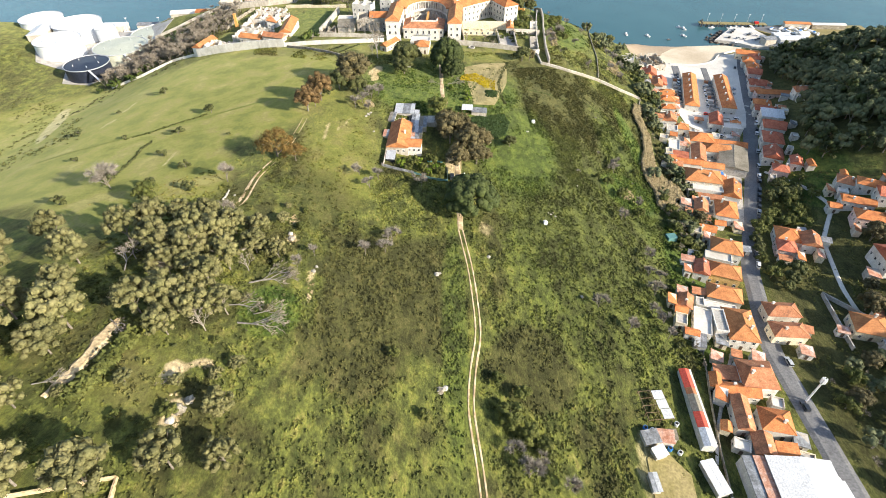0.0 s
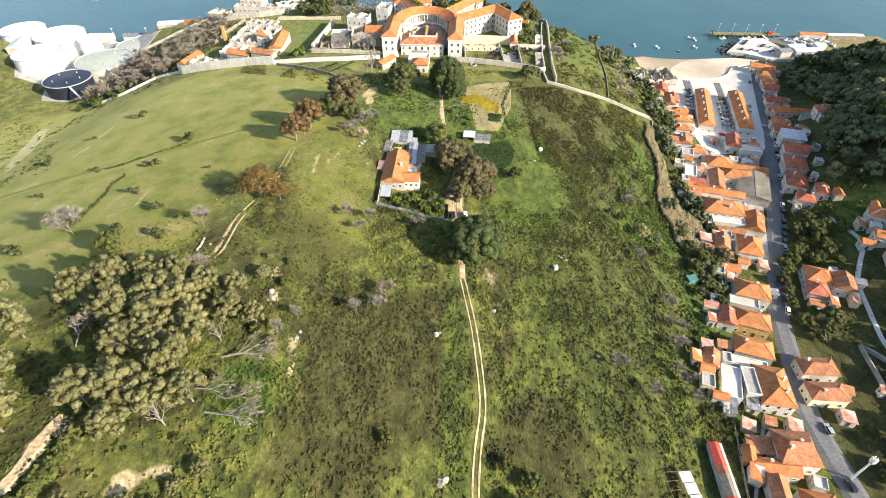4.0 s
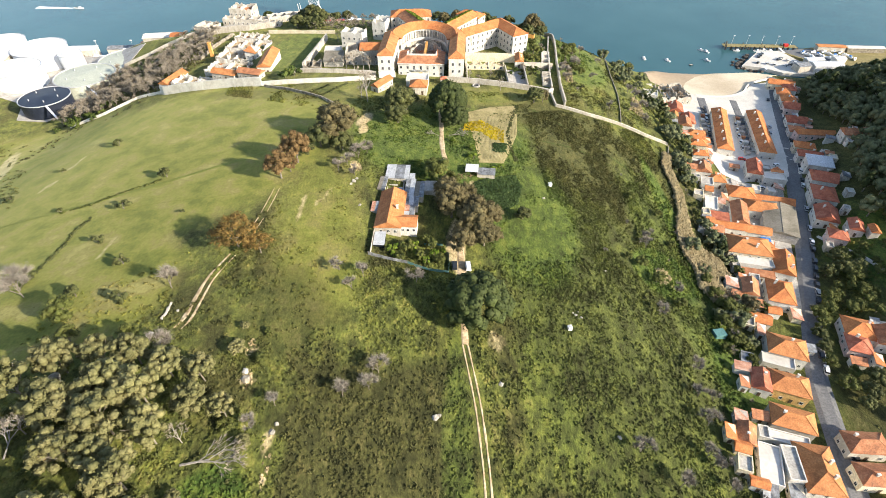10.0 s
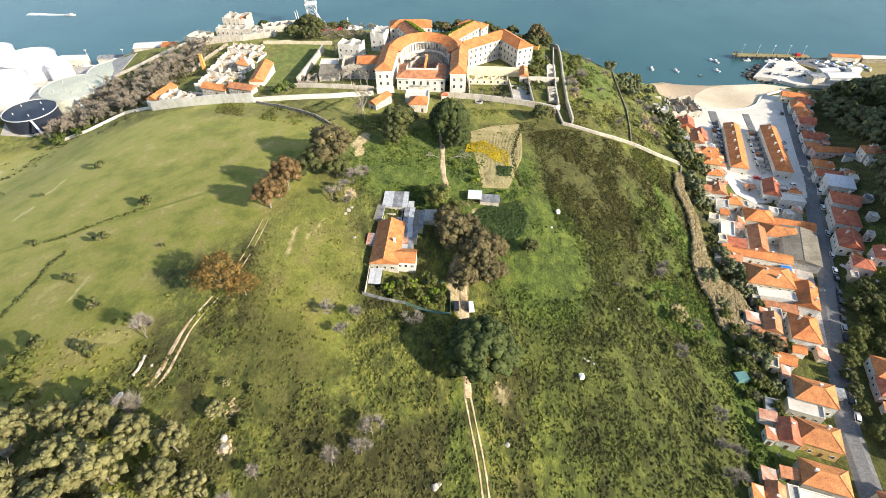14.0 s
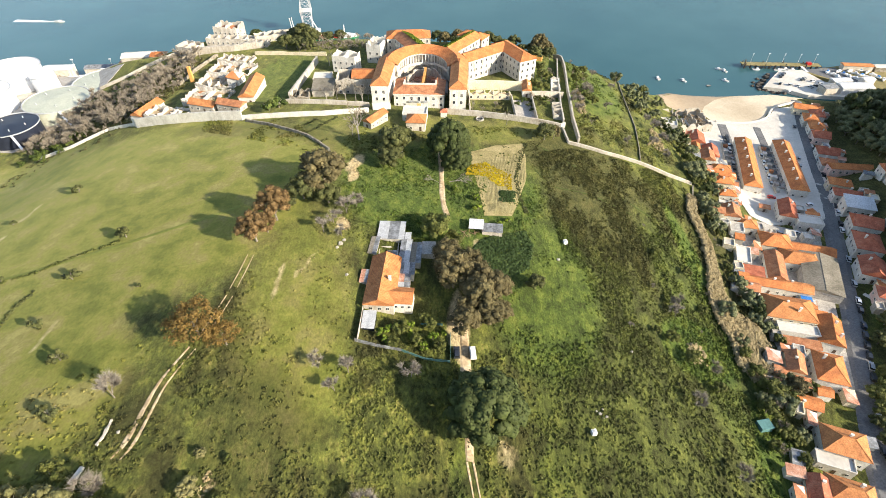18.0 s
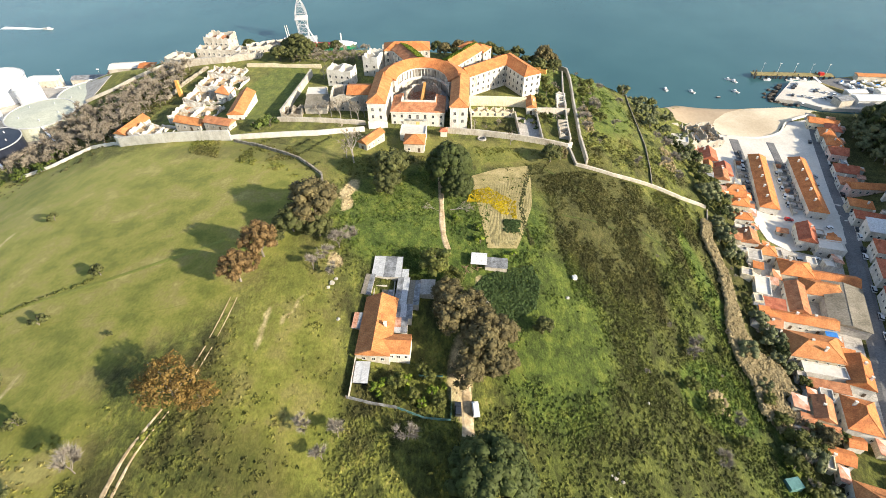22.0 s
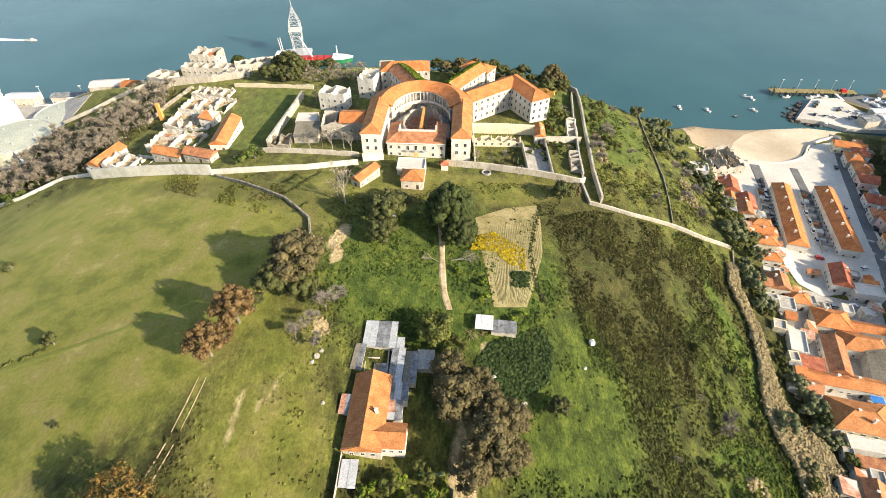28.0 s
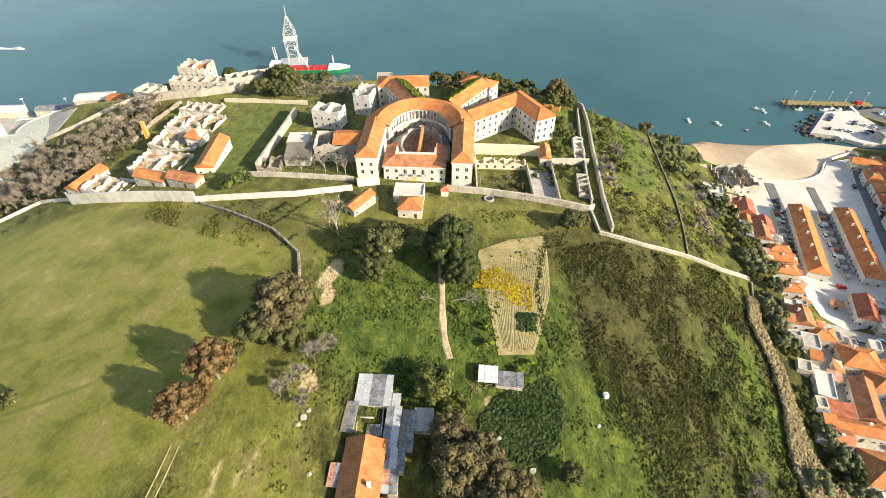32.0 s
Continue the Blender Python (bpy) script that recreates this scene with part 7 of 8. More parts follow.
for x, y in scatter(16, 26, [(72, 330), (80, 330), (90, 415), (84, 430), (78, 400)], 4.5, 0.5):
    plant(rng.choice(["olive", "bush", "shrub"]), x, y, rng.uniform(0.5, 0.9))
for x, y in scatter(17, 16, [(16, 338), (35, 335), (35, 352), (17, 352), (50, 340), (58, 340), (58, 356), (50, 356)], 4, 0.5):
    plant(rng.choice(["shrub", "bush", "lush"]), x, y, rng.uniform(0.6, 1.1))
for x, y in scatter(18, 14, [(50, 365), (62, 365), (66, 395), (55, 400)], 4.5, 0.5):
    plant(rng.choice(["shrub", "bush", "olive"]), x, y, rng.uniform(0.6, 0.9))


# scrub: low clumps past counting, one mesh for each look
def hummocks(c, r, leaves, leaf, rng, high=0.38):
    """Low ragged tufts: leaf clusters of mixed sizes, heaped up towards the middle of each."""
    k = len(c)
    wide = 0.55 + 0.9 * rng.rand(k, 1, 2)
    a, q = 2 * math.pi * rng.rand(k, leaves), rng.rand(k, leaves) ** 0.6
    d = np.stack([np.cos(a) * q, np.sin(a) * q, (1 - q * q) * high * (0.5 + 0.6 * rng.rand(k, leaves))], -1)
    d[..., :2] *= wide
    at = (c[:, None, :] + d * r[:, None, None]).reshape(-1, 3)
    lean = d.reshape(-1, 3) * np.array([1, 1, 0.4]) + np.array([0, 0, 0.45])
    size = leaf * (0.5 + 1.0 * rng.rand(k * leaves)) * np.repeat(0.6 + 0.5 * r / r.mean(), leaves)
    return leaf_arrays(at, size, rng, lean / np.linalg.norm(lean, axis=1)[:, None])


def scrub(name, seed, count, region, mat, size, label, dens=None, leaves=9, leaf=0.3, high=0.45, lift=0.0, even=False, tries=5):
    rng = np.random.RandomState(seed)
    xs_, ys_ = [p[0] for p in region], [p[1] for p in region]
    x, y = rng.uniform(min(xs_), max(xs_), count * tries), rng.uniform(min(ys_), max(ys_), count * tries)
    inside = np.zeros(len(x), bool)
    for (xa, ya), (xb, yb) in zip(region, region[1:] + region[:1]):
        if ya != yb:
            inside ^= ((ya > y) != (yb > y)) & (x < (xb - xa) * (y - ya) / (yb - ya) + xa)
    if not even:
        patch = np.array([noise.noise(Vector((a * 0.07, b * 0.035, seed))) + 0.5 * noise.noise(Vector((a * 0.2, b * 0.1, seed))) for a, b in zip(x, y)])
        inside &= rng.rand(len(x)) < np.clip(0.25 + 2.0 * patch, 0.01, 1)
    keep = inside
    if dens is not None:
        keep &= rng.rand(len(x)) < dens(x, y)
    for a, b, r in FOOT:
        keep &= (x - a) ** 2 + (y - b) ** 2 > (r + 0.4) ** 2
    tr = np.array(track)
    for (xa, ya), (xb, yb) in zip(tr[:-1], tr[1:]):
        t = np.clip(((x - xa) * (xb - xa) + (y - ya) * (yb - ya)) / ((xb - xa) ** 2 + (yb - ya) ** 2), 0, 1)
        keep &= np.hypot(x - xa - t * (xb - xa), y - ya - t * (yb - ya)) > 2.3
    x, y = x[keep][:count], y[keep][:count]
    r = size * (0.6 + 1.0 * rng.rand(len(x)) ** 1.5)
    v, f = hummocks(np.stack([x, y, land(x, y) + lift], -1), r, leaves, leaf, rng, high)
    me = join_raw(name, v, f, M[mat])
    if mat == "land":
        mark_zones(me, v[:, 0], v[:, 1])
    return whole(name, me, None, label, "scrub", kind="stuff")


not_field = lambda x, y: 1 - 0.97 * np.clip(zones(x, y)[2] * 1.2, 0, 1)
south = [(-130, 20), (75, 20), (92, 100), (108, 190), (60, 200), (18, 190), (-30, 190), (-60, 185), (-100, 150)]
scrub("scrub", 41, 10000, south, "land", 0.62, "olive green scrub over the hillside", not_field, leaves=10, leaf=0.36, high=0.15)
scrub("brown_scrub", 42, 6000, south, "land", 0.9, "brownish dry scrub over the hillside", not_field, leaves=10, leaf=0.36, high=0.15)
scrub("green_weeds", 43, 7500, [(-70, 120), (75, 100), (112, 190), (118, 260), (60, 262), (20, 250), (-45, 250), (-68, 200)], "land", 0.55, "fresh green weeds in the grass", not_field, leaves=8, leaf=0.32, high=0.16)
scrub("hill_scrub", 44, 7500, [(48, 195), (108, 195), (116, 290), (110, 306), (62, 308), (42, 300)], "land", 0.68, "brown heath covering the eastern slope", leaves=10, leaf=0.36, high=0.16)
scrub("hill_scrub", 45, 4200, [(48, 195), (112, 195), (122, 300), (110, 306), (62, 308), (42, 300)], "land", 0.9, "olive heath covering the eastern slope", leaves=10, leaf=0.36, high=0.16)
scrub("slope_scrub", 46, 2000, [(66, 312), (124, 310), (140, 370), (120, 445), (80, 440), (74, 400)], "land", 0.8, "green scrub on the slope towards the beach")
scrub("slope_scrub", 47, 3000, [(80, 100), (112, 100), (124, 240), (112, 240), (104, 190)], "land", 0.8, "bright green growth at the foot of the slope")
scrub("garden_weeds", 48, 3000, [(-45, 232), (45, 232), (50, 322), (-45, 325)], "land", 0.45, "green weeds round the garden")
scrub("ditch_weeds", 49, 130, [(-132.8, 165), (-131.6, 165), (-132.2, 186), (-134, 200), (-132.5, 207), (-133.6, 208), (-135, 200), (-133.2, 186)], "oak", 0.7, "dark weeds filling a narrow ditch in the field", even=True, tries=80)
scrub("ditch_weeds", 59, 90, [(-150, 213.5), (-139, 217.6), (-130, 223.8), (-115, 231), (-115, 232.2), (-130, 225), (-139, 218.8), (-150, 214.7)], "olive", 0.6, "dark weeds along a furrow in the field", even=True, tries=80)
scrub("plot_rows", 60, 60, [(-71.8, 307.6), (-62.2, 322.5), (-61.4, 322.3), (-71, 307.2)], "oak", 0.6, "dark planted row across the garden plot", even=True, tries=80)
scrub("plot_rows", 61, 90, [(-66, 302.6), (-52.4, 326), (-51.6, 325.7), (-65, 302.2)], "oak", 0.6, "dark planted row across the garden plot", even=True, tries=80)
scrub("plot_rows", 62, 40, [(-57.2, 294.4), (-53.2, 301.6), (-52.4, 301.2), (-56.4, 294)], "oak", 0.6, "dark planted row across the garden plot", even=True, tries=80)
scrub("field_scrub", 63, 900, [(-120, 318), (-60, 288), (-52, 296), (-75, 322), (-118, 330)], "land", 0.8, "brownish growth along the field's upper edge")
scrub("field_scrub", 64, 350, [(-70, 150), (-60, 205), (-90, 175), (-130, 150), (-120, 138)], "land", 0.5, "olive growth at the edge of the field", high=0.25)
scrub("bank_scrub", 50, 4500, [(130, 20), (260, 20), (300, 215), (212, 230), (190, 240), (160, 190), (140, 130)], "scrub", 0.9, "dark scrub on the opposite bank")
scrub("wood_floor", 51, 1800, [(212, 240), (420, 215), (420, 450), (262, 430), (250, 350)], "oak", 1.3, "dark undergrowth of the wooded bank")
scrub("cliff_scrub", 52, 2600, [(-240, 300), (-160, 345), (-165, 440), (-110, 470), (60, 455), (110, 430), (110, 452), (0, 490), (-150, 500), (-230, 420)], "dry_scrub", 0.9, "grey-brown scrub along the cliff edge")
scrub("west_scrub", 53, 2000, [(-420, 200), (-240, 170), (-180, 230), (-250, 330), (-300, 345), (-340, 420), (-420, 430)], "scrub", 0.9, "scrub on the western slope")
scrub("yellow_flowers", 54, 700, [(10, 279), (11, 286), (19, 290), (30, 281), (29, 270), (24, 272), (18, 279)], "flower", 0.3, "patch of yellow flowering weeds in the crop field", leaf=0.25, lift=0.25, even=True)
scrub("vegetable_bed", 55, 260, [(23.5, 262), (29.5, 262), (30.5, 269), (24, 269)], "bed", 0.5, "square bed of green vegetables", lift=0.35)
scrub("vegetable_bed", 56, 2600, [(9, 226), (9.5, 232), (15.5, 239.5), (32, 245.5), (34, 238), (31, 226), (24, 220), (14, 221)], "bed", 0.5, "dense dark green potato bed", high=0.7, even=True)
REED_LINE = [(111, 196), (106.5, 202), (108.3, 213), (105.6, 221), (106.6, 234), (112.5, 249), (116, 266), (114.5, 284), (119, 296), (123.5, 296), (119.5, 284), (120.5, 266), (117.5, 249), (115.5, 237), (117.5, 227), (124.5, 222), (125.5, 212), (121.5, 201), (117, 196)]
scrub("field_edge", 72, 320, [(38.5, 308), (34.5, 294), (31, 280), (31, 268), (33, 256), (34.5, 256), (32.5, 268), (32.5, 280), (36, 294), (40, 308)], "oak", 0.55, "dark line of growth along the edge of the ploughed field", even=True, tries=30)
scrub("reeds", 57, 5200, REED_LINE, "reed", 0.75, "tall straw-coloured reed hedge along the slope", leaves=18, leaf=0.26, high=1.1, lift=1.2, even=True)
# made-up scrub ridge that throws shade over the strip beside the bank
scrub("bank_growth", 70, 260, [(-81, 59), (-78, 59), (-76.4, 69), (-75.6, 79), (-77, 86), (-79.5, 86), (-78, 77), (-79, 67)], "olive", 0.9, "ridge of olive scrub added to shade the trench by the sandy bank", leaves=14, leaf=0.4, high=2.0, lift=0.3, even=True, tries=20)
scrub("dry_canes", 65, 60, [(72, 345), (77, 345), (80, 375), (76, 375)], "reed", 1.0, "pale dry canes on the slope towards the beach", leaves=12, leaf=0.4, high=1.4)
scrub("dry_canes", 66, 90, [(108, 330), (117, 328), (122, 350), (114, 354)], "reed", 1.0, "pale dry canes on the slope towards the beach", leaves=12, leaf=0.4, high=1.4)
scrub("dry_canes", 67, 30, [(87, 198), (93, 198), (93, 206), (87, 206)], "reed", 0.9, "pale dry canes on the lower slope", leaves=12, leaf=0.4, high=1.2, even=True)
scrub("thicket_floor", 68, 1800, [(-245, 352), (-170, 346), (-156, 390), (-160, 434), (-178, 434), (-205, 410), (-232, 422), (-246, 400)], "dry_scrub", 1.2, "tangled brown undergrowth below bare trees", even=True)
scrub("hedge_undergrowth", 69, 240, [(x + 1.5, y) for x, y in REED_LINE], "olive", 1.0, "olive green growth among the reeds", leaves=12, leaf=0.4, high=0.8, lift=0.6)

# ---- fallen trees ----
for x, y, turn, s in ((-57.5, 107.7, -84, 1.8), (-55.5, 90.4, -104, 1.7), (-60, 96.5, -97, 1.3), (-53, 95, -84, 1.0), (3.4, 272.7, -90, 1.1), (-92, 106, 10, 1.1), (-84, 84, -125, 0.95), (-88, 62, -86, 0.9), (-63, 70, 150, 0.6), (-2, 271.5, 60, 0.7)):
    trunk, crown = TREES["bare"]["made"][int(abs(x)) % 3]
    ob = new("fallen_tree")
    ob.matrix_basis = pose(x, y, ground(x, y) + 0.5, 0, 0, turn) @ pose(0, 0, 0, -80, 0, 0) @ Matrix.Diagonal((s, s * 0.6, s, 1))
    tagged(ob, "fallen dead tree, pale and stripped of bark", "dead tree", "fallen trees")
    new("trunk", trunk).parent = ob
    new("branch_work", crown).parent = ob


# ---- cars ----
def car_proto(name, mat, label, length=4.2, width=1.75, height=1.45, van=False):
    ob = thing(name, 0, 0, 0, 0, label, "van" if van else "car", "parked cars")
    l, w = length / 2, width / 2
    body = Geo().add([(-l, -w, 0.3), (l, -w, 0.3), (l, w, 0.3), (-l, w, 0.3), (-l, -w, 0.85), (l, -w, 0.75), (l, w, 0.75), (-l, w, 0.85)], [(0, 3, 2, 1), (4, 5, 6, 7), (0, 1, 5, 4), (1, 2, 6, 5), (2, 3, 7, 6), (3, 0, 4, 7)])
    part("body", body, M[mat], ob)
    a, b, c, d = (-l + 0.05, l * 0.42, -l + 0.15, l * 0.12) if not van else (-l + 0.02, l * 0.75, -l + 0.06, l * 0.5)
    part("cabin", Geo().add([(a, -w + 0.05, 0.8), (b, -w + 0.05, 0.78), (b, w - 0.05, 0.78), (a, w - 0.05, 0.8), (c, -w + 0.2, height), (d, -w + 0.2, height), (d, w - 0.2, height), (c, w - 0.2, height)], [(0, 1, 5, 4), (1, 2, 6, 5), (2, 3, 7, 6), (3, 0, 4, 7)]), M["glass"] if not van else M[mat], ob)
    part("roof", Geo().box(c - 0.02, d + 0.02, -w + 0.18, w - 0.18, height, height + 0.05), M[mat], ob)
    part("windscreen", Geo().add([(b + 0.03, -w + 0.15, 0.82), (b + 0.03, w - 0.15, 0.82), (d + 0.05, w - 0.25, height - 0.05), (d + 0.05, -w + 0.25, height - 0.05)], [(0, 1, 2, 3)]), M["glass"], ob)
    for sx in (-0.62, 0.62):
        for sy in (-1, 1):
            part("wheel", Geo().tube((sx * l, sy * (w - 0.18), 0.32), (sx * l, sy * (w + 0.02), 0.32), 0.32, 0.32, 12), M["tyre"], ob)
    return ob


white_van = car_proto("van", "white_paint", "white van parked on the earth track", 4.6, 1.85, 1.95, True)
white_van.matrix_basis = pose(9.2, 188.0, ground(9.2, 188) + 0.15, 0, 0, 94)
dark_car = car_proto("car", "car_paint", "dark car parked on the earth track")
dark_car.matrix_basis = pose(4.3, 187.6, ground(4.3, 187.6) + 0.15, 0, 0, 90)
silver = car_proto("car", "silver_paint", "silver car parked in the village")
white_car = car_proto("car", "white_paint", "white car parked in the village")
red_car = car_proto("car", "red_paint", "red car parked at the end of the terrace")
red_car.matrix_basis = pose(179.5, 319.5, ground(179.5, 319.5) + 0.45, 0, 0, -14)
silver.matrix_basis = pose(250, 440, 2.62, 0, 0, 30)
white_car.matrix_basis = pose(256, 452, 2.62, 0, 0, 60)
rng = random.Random(21)
protos = [dark_car, dark_car, silver, white_car]
road_pts = np.array(ROAD, float)


def park(x, y, turn, z=None, proto=None):
    ob = copy_thing(proto or rng.choice(protos), pose(x, y, ground(x, y) + 0.5 if z is None else z, 0, 0, turn))
    if ob["label"].endswith("track"):
        ob["label"] = "dark car parked in the village"
    return ob


for (xa, ya), (xb, yb) in zip(road_pts[1:-1], road_pts[2:]):
    ln = math.hypot(xb - xa, yb - ya)
    dx, dy = (xb - xa) / ln, (yb - ya) / ln
    k = 4.0
    while k < ln - 3:
        if rng.random() < (0.5 if ya > 150 else 0.16):
            park(xa + dx * k + dy * 3.2, ya + dy * k - dx * 3.2, math.degrees(math.atan2(dy, dx)))
        k += 5.6
for k in range(9):
    if k != 4:
        park(181.5 - k * 1.5, 384 - k * 5.2, -106 + rng.uniform(-4, 4), ground(178, 360) + 0.58)
for k in range(5):
    park(193.6 - k * 1.9, 362 - k * 7.3, -106 + rng.uniform(-4, 4), ground(190, 350) + 0.6, rng.choice([white_car, silver]))
for x, y, t in ((262, 478, 70), (265, 481, 70), (268, 484.5, 70), (276, 472, 20), (279, 475, 24), (283, 470, 15), (287, 466, 0), (268, 462, 40), (263, 464, 20), (290, 456, 70), (276, 460, 110), (281, 462, 120), (256, 466, 50)):
    park(x, y, t, 2.65)
for x, y, t in ((150.5, 184.5, 65), (144.5, 173, 65), (124.5, 93.5, 90), (212, 352, 66), (215.5, 360, 66), (232, 398, 66), (196, 312, 20), (168, 287, -10), (176, 288, 10)):
    park(x, y, t, ground(x, y) + 0.58)
lorry = thing("lorry", 119.2, 64.5, ground(119.2, 64.5) + 0.55, 92, "white box lorry parked beside the workshop", "lorry")
part("box", Geo().box(-3.2, 1.8, -1.2, 1.2, 0.8, 3.4), M["white_paint"], lorry)
part("cab", Geo().add([(1.85, -1.1, 0.5), (3.6, -1.1, 0.5), (3.6, 1.1, 0.5), (1.85, 1.1, 0.5), (1.85, -1.0, 2.6), (3.2, -1.0, 2.6), (3.2, 1.0, 2.6), (1.85, 1.0, 2.6)], [(0, 3, 2, 1), (4, 5, 6, 7), (0, 1, 5, 4), (1, 2, 6, 5), (2, 3, 7, 6), (3, 0, 4, 7)]), M["white_paint"], lorry)
for sx in (-2.2, 2.6):
    for sy in (-1, 1):
        part("wheel", Geo().tube((sx, sy * 0.9, 0.45), (sx, sy * 1.2, 0.45), 0.45, 0.45, 12), M["tyre"], lorry)

# ---- ruined block by the beach ----
block = roofless(160, 402, 27, 22, 6.0, 4, "old_plaster", 3, 2, seed=51, label="large roofless block of rubble and bare walls by the beach", base=4.2)
for k in range(64):
    u, v = rng.uniform(-12.5, 12.5), rng.uniform(-9.5, 9.5)
    t = rng.uniform(0, 3.14)
    ln = rng.uniform(1.5, 3.4)
    part("fallen_beam", Geo().tube((u - ln * math.cos(t), v - ln * math.sin(t), rng.uniform(2.0, 5)), (u + ln * math.cos(t), v + ln * math.sin(t), rng.uniform(3, 6)), 0.2, 0.16, 4), M[("wood", "wood", "stone")[k % 3]], block)
house(141, 383, 11, 8, 5.5, -18, "flat", "paving", "cream", storeys=2, base=6.0, deep=8)
house(135, 371, 9, 8, 4.5, -16, "flat", "paving", "plaster", storeys=1, deep=8)
blue = thing("blue_tarpaulin", 154, 239.6, ground(154, 239.6), -14, "bright blue tarpaulin canopy on posts", "canopy")
part("sheet", Geo().box(-2.2, 2.2, -1.4, 1.4, 3.6, 3.68), M["blue_paint"], blue)
for sx in (-2, 2):
    for sy in (-1.2, 1.2):
        part("post", Geo().tube((sx, sy, -0.5), (sx, sy, 3.6), 0.06, 0.06, 5), M["metal"], blue)
hut = thing("netting_hut", 105.5, 178.5, ground(105.5, 178.5), 10, "teal netted hut at the foot of the slope", "hut")
part("body", Geo().box(-2.2, 2.2, -1.7, 1.7, -1.5, 2.2), M["teal_net"], hut)
part("end_panel", Geo().box(2.21, 2.3, -1.4, 1.4, -0.5, 2.0), M["red_paint"], hut)

# allotments below the village
draped("allotment_yard", [(60, 50), (73, 50), (75, 68), (68, 76), (62, 72)], M["hay"], 0.25, 4, "ochre earth yard among the allotments", "yard")
ribbon("garden_path", [(110, 118), (99, 100), (90, 84), (84, 70), (78, 52)], 1.4, M["concrete"], 0.25, "narrow concrete garden path", "path")
ribbon("lane_wall", [(98, 124), (95, 108), (91, 92), (88, 78), (85, 60)], 0.5, M["stone"], 1.1, "dark low wall between the gardens", "wall")
for x, y, w, d, h, rot, mname in ((64.5, 78, 5, 4, 2.2, 10, "sheet"), (69.5, 78.5, 5, 4, 2.4, -8, "rust"), (66, 73.5, 4, 3, 2.2, 20, "white_sheet"), (81.5, 67, 4, 10, 2.4, 12, "white_sheet"), (72, 79.5, 3, 3, 2.0, 0, "fibre"), (61.5, 64, 2.4, 5, 2.2, 4, "sheet"), (67, 57.5, 3, 2, 1.6, 30, "white_sheet"), (96, 118, 4, 6, 2.6, -20, "sheet"), (118, 196, 4, 4, 2.4, -15, "rust"), (112, 168, 4, 5, 2.4, -20, "sheet"), (128, 250, 4, 5, 2.6, -20, "sheet")):
    shed(x, y, w, d, h, rot, mname, "patched garden shed among the allotments")
for x, y, mname in ((64, 81.5, "blue_paint"), (66.2, 81, "white_paint"), (70.5, 75.5, "blue_paint"), (73.5, 74.5, "white_paint"), (75.5, 84, "white_paint"), (78, 58, "white_paint"), (85, 61, "white_paint")):
    tk = thing("water_butt", x, y, ground(x, y), 0, "plastic water tank in the allotments", "tank", "allotment tanks")
    part("body", Geo().tube((0, 0, -0.2), (0, 0, 1.3), 0.75, 0.75, 12), M[mname], tk)
    part("lid", Geo().tube((0, 0, 1.3), (0, 0, 1.4), 0.5, 0.5, 12), M["tyre"], tk)
wall_run([(-80, 157.2), (-79.6, 153), (-80, 150.3)], 0.8, 0.5, "old_plaster", "fallen stretch of pale rubble wall", name="rubble_wall", ragged=0.7, step=1.2)
wall_run([(-80.2, 145), (-80.5, 141)], 1.0, 0.9, "plaster", "fallen stretch of pale rubble wall", name="rubble_wall", ragged=0.7, step=1.0)
wall_run([(-92, 33), (-70, 40.5), (-63, 43.5)], 1.2, 0.4, "sandy", "low ochre garden wall among the eucalyptus", ragged=0.3)
wall_run([(-63, 43.5), (-61, 34), (-58, 18)], 1.2, 0.4, "sandy", "low ochre garden wall among the eucalyptus", ragged=0.3)
wall_run([(156, 118), (160.5, 147.5), (170, 134)], 2.0, 0.5, "concrete", "grey garden wall on the opposite bank")

# ---- boatyard past the quay
draped("boatyard", [(284, 490), (306, 466), (300, 444), (330, 446), (372, 456), (392, 470), (392, 497), (318, 499)], M["hay"], level=2.4, label="earth and concrete yard of the boatyard by the river", category="yard")
draped("slipway", [(286, 492), (304, 470), (320, 470), (314, 496)], M["asphalt"], level=2.5, label="grey concrete slipway of the boatyard", category="slipway")
for x, y, w, d, h, rot, mname, wname in ((303, 453, 23, 10, 5, 0, "white_sheet", "white_sheet"), (328, 492, 22, 6, 4, -6, "tile_gold", "old_plaster"), (356, 490, 30, 6, 3.5, -3, "paving", "stone"), (300, 465, 14, 6, 4, 4, "white_sheet", "old_plaster"), (322, 468, 9, 6, 3.5, 10, "white_sheet", "white_sheet"), (283, 452, 10, 8, 5, 10, "sheet", "old_plaster")):
    house(x, y, w, d, h, rot, "gable", mname, wname, pitch=12, storeys=1, chimney=0, group="boatyard sheds", name="boatyard_shed", windows=False, base=2.5)
wall_run([(332, 481), (350, 482), (372, 480)], 2.2, 3.0, "rust", "heap of rusty brown earth and scrap", name="scrap_heap", ragged=0.5)
for k in range(22):
    x, y = 300 + (k * 7.7) % 40, 468 + (k * 5.3) % 22
    hull = thing("beached_boat", x, y, 2.5, (k * 47) % 360, "white boat hull propped up in the boatyard", "boat", "beached boats")
    part("hull", Geo().prism([(-2.2, -0.7), (1.2, -0.8), (2.8, 0), (1.2, 0.8), (-2.2, 0.7)], 0.1, 1.3, [(-2.4, -0.9), (1.4, -1.0), (3.2, 0), (1.4, 1.0), (-2.4, 0.9)]), M["white_paint"], hull)
    part("cabin", Geo().box(-1.2, 0.6, -0.55, 0.55, 1.3, 2.1), M[("white_paint", "blue_paint", "frame")[k % 3]], hull)

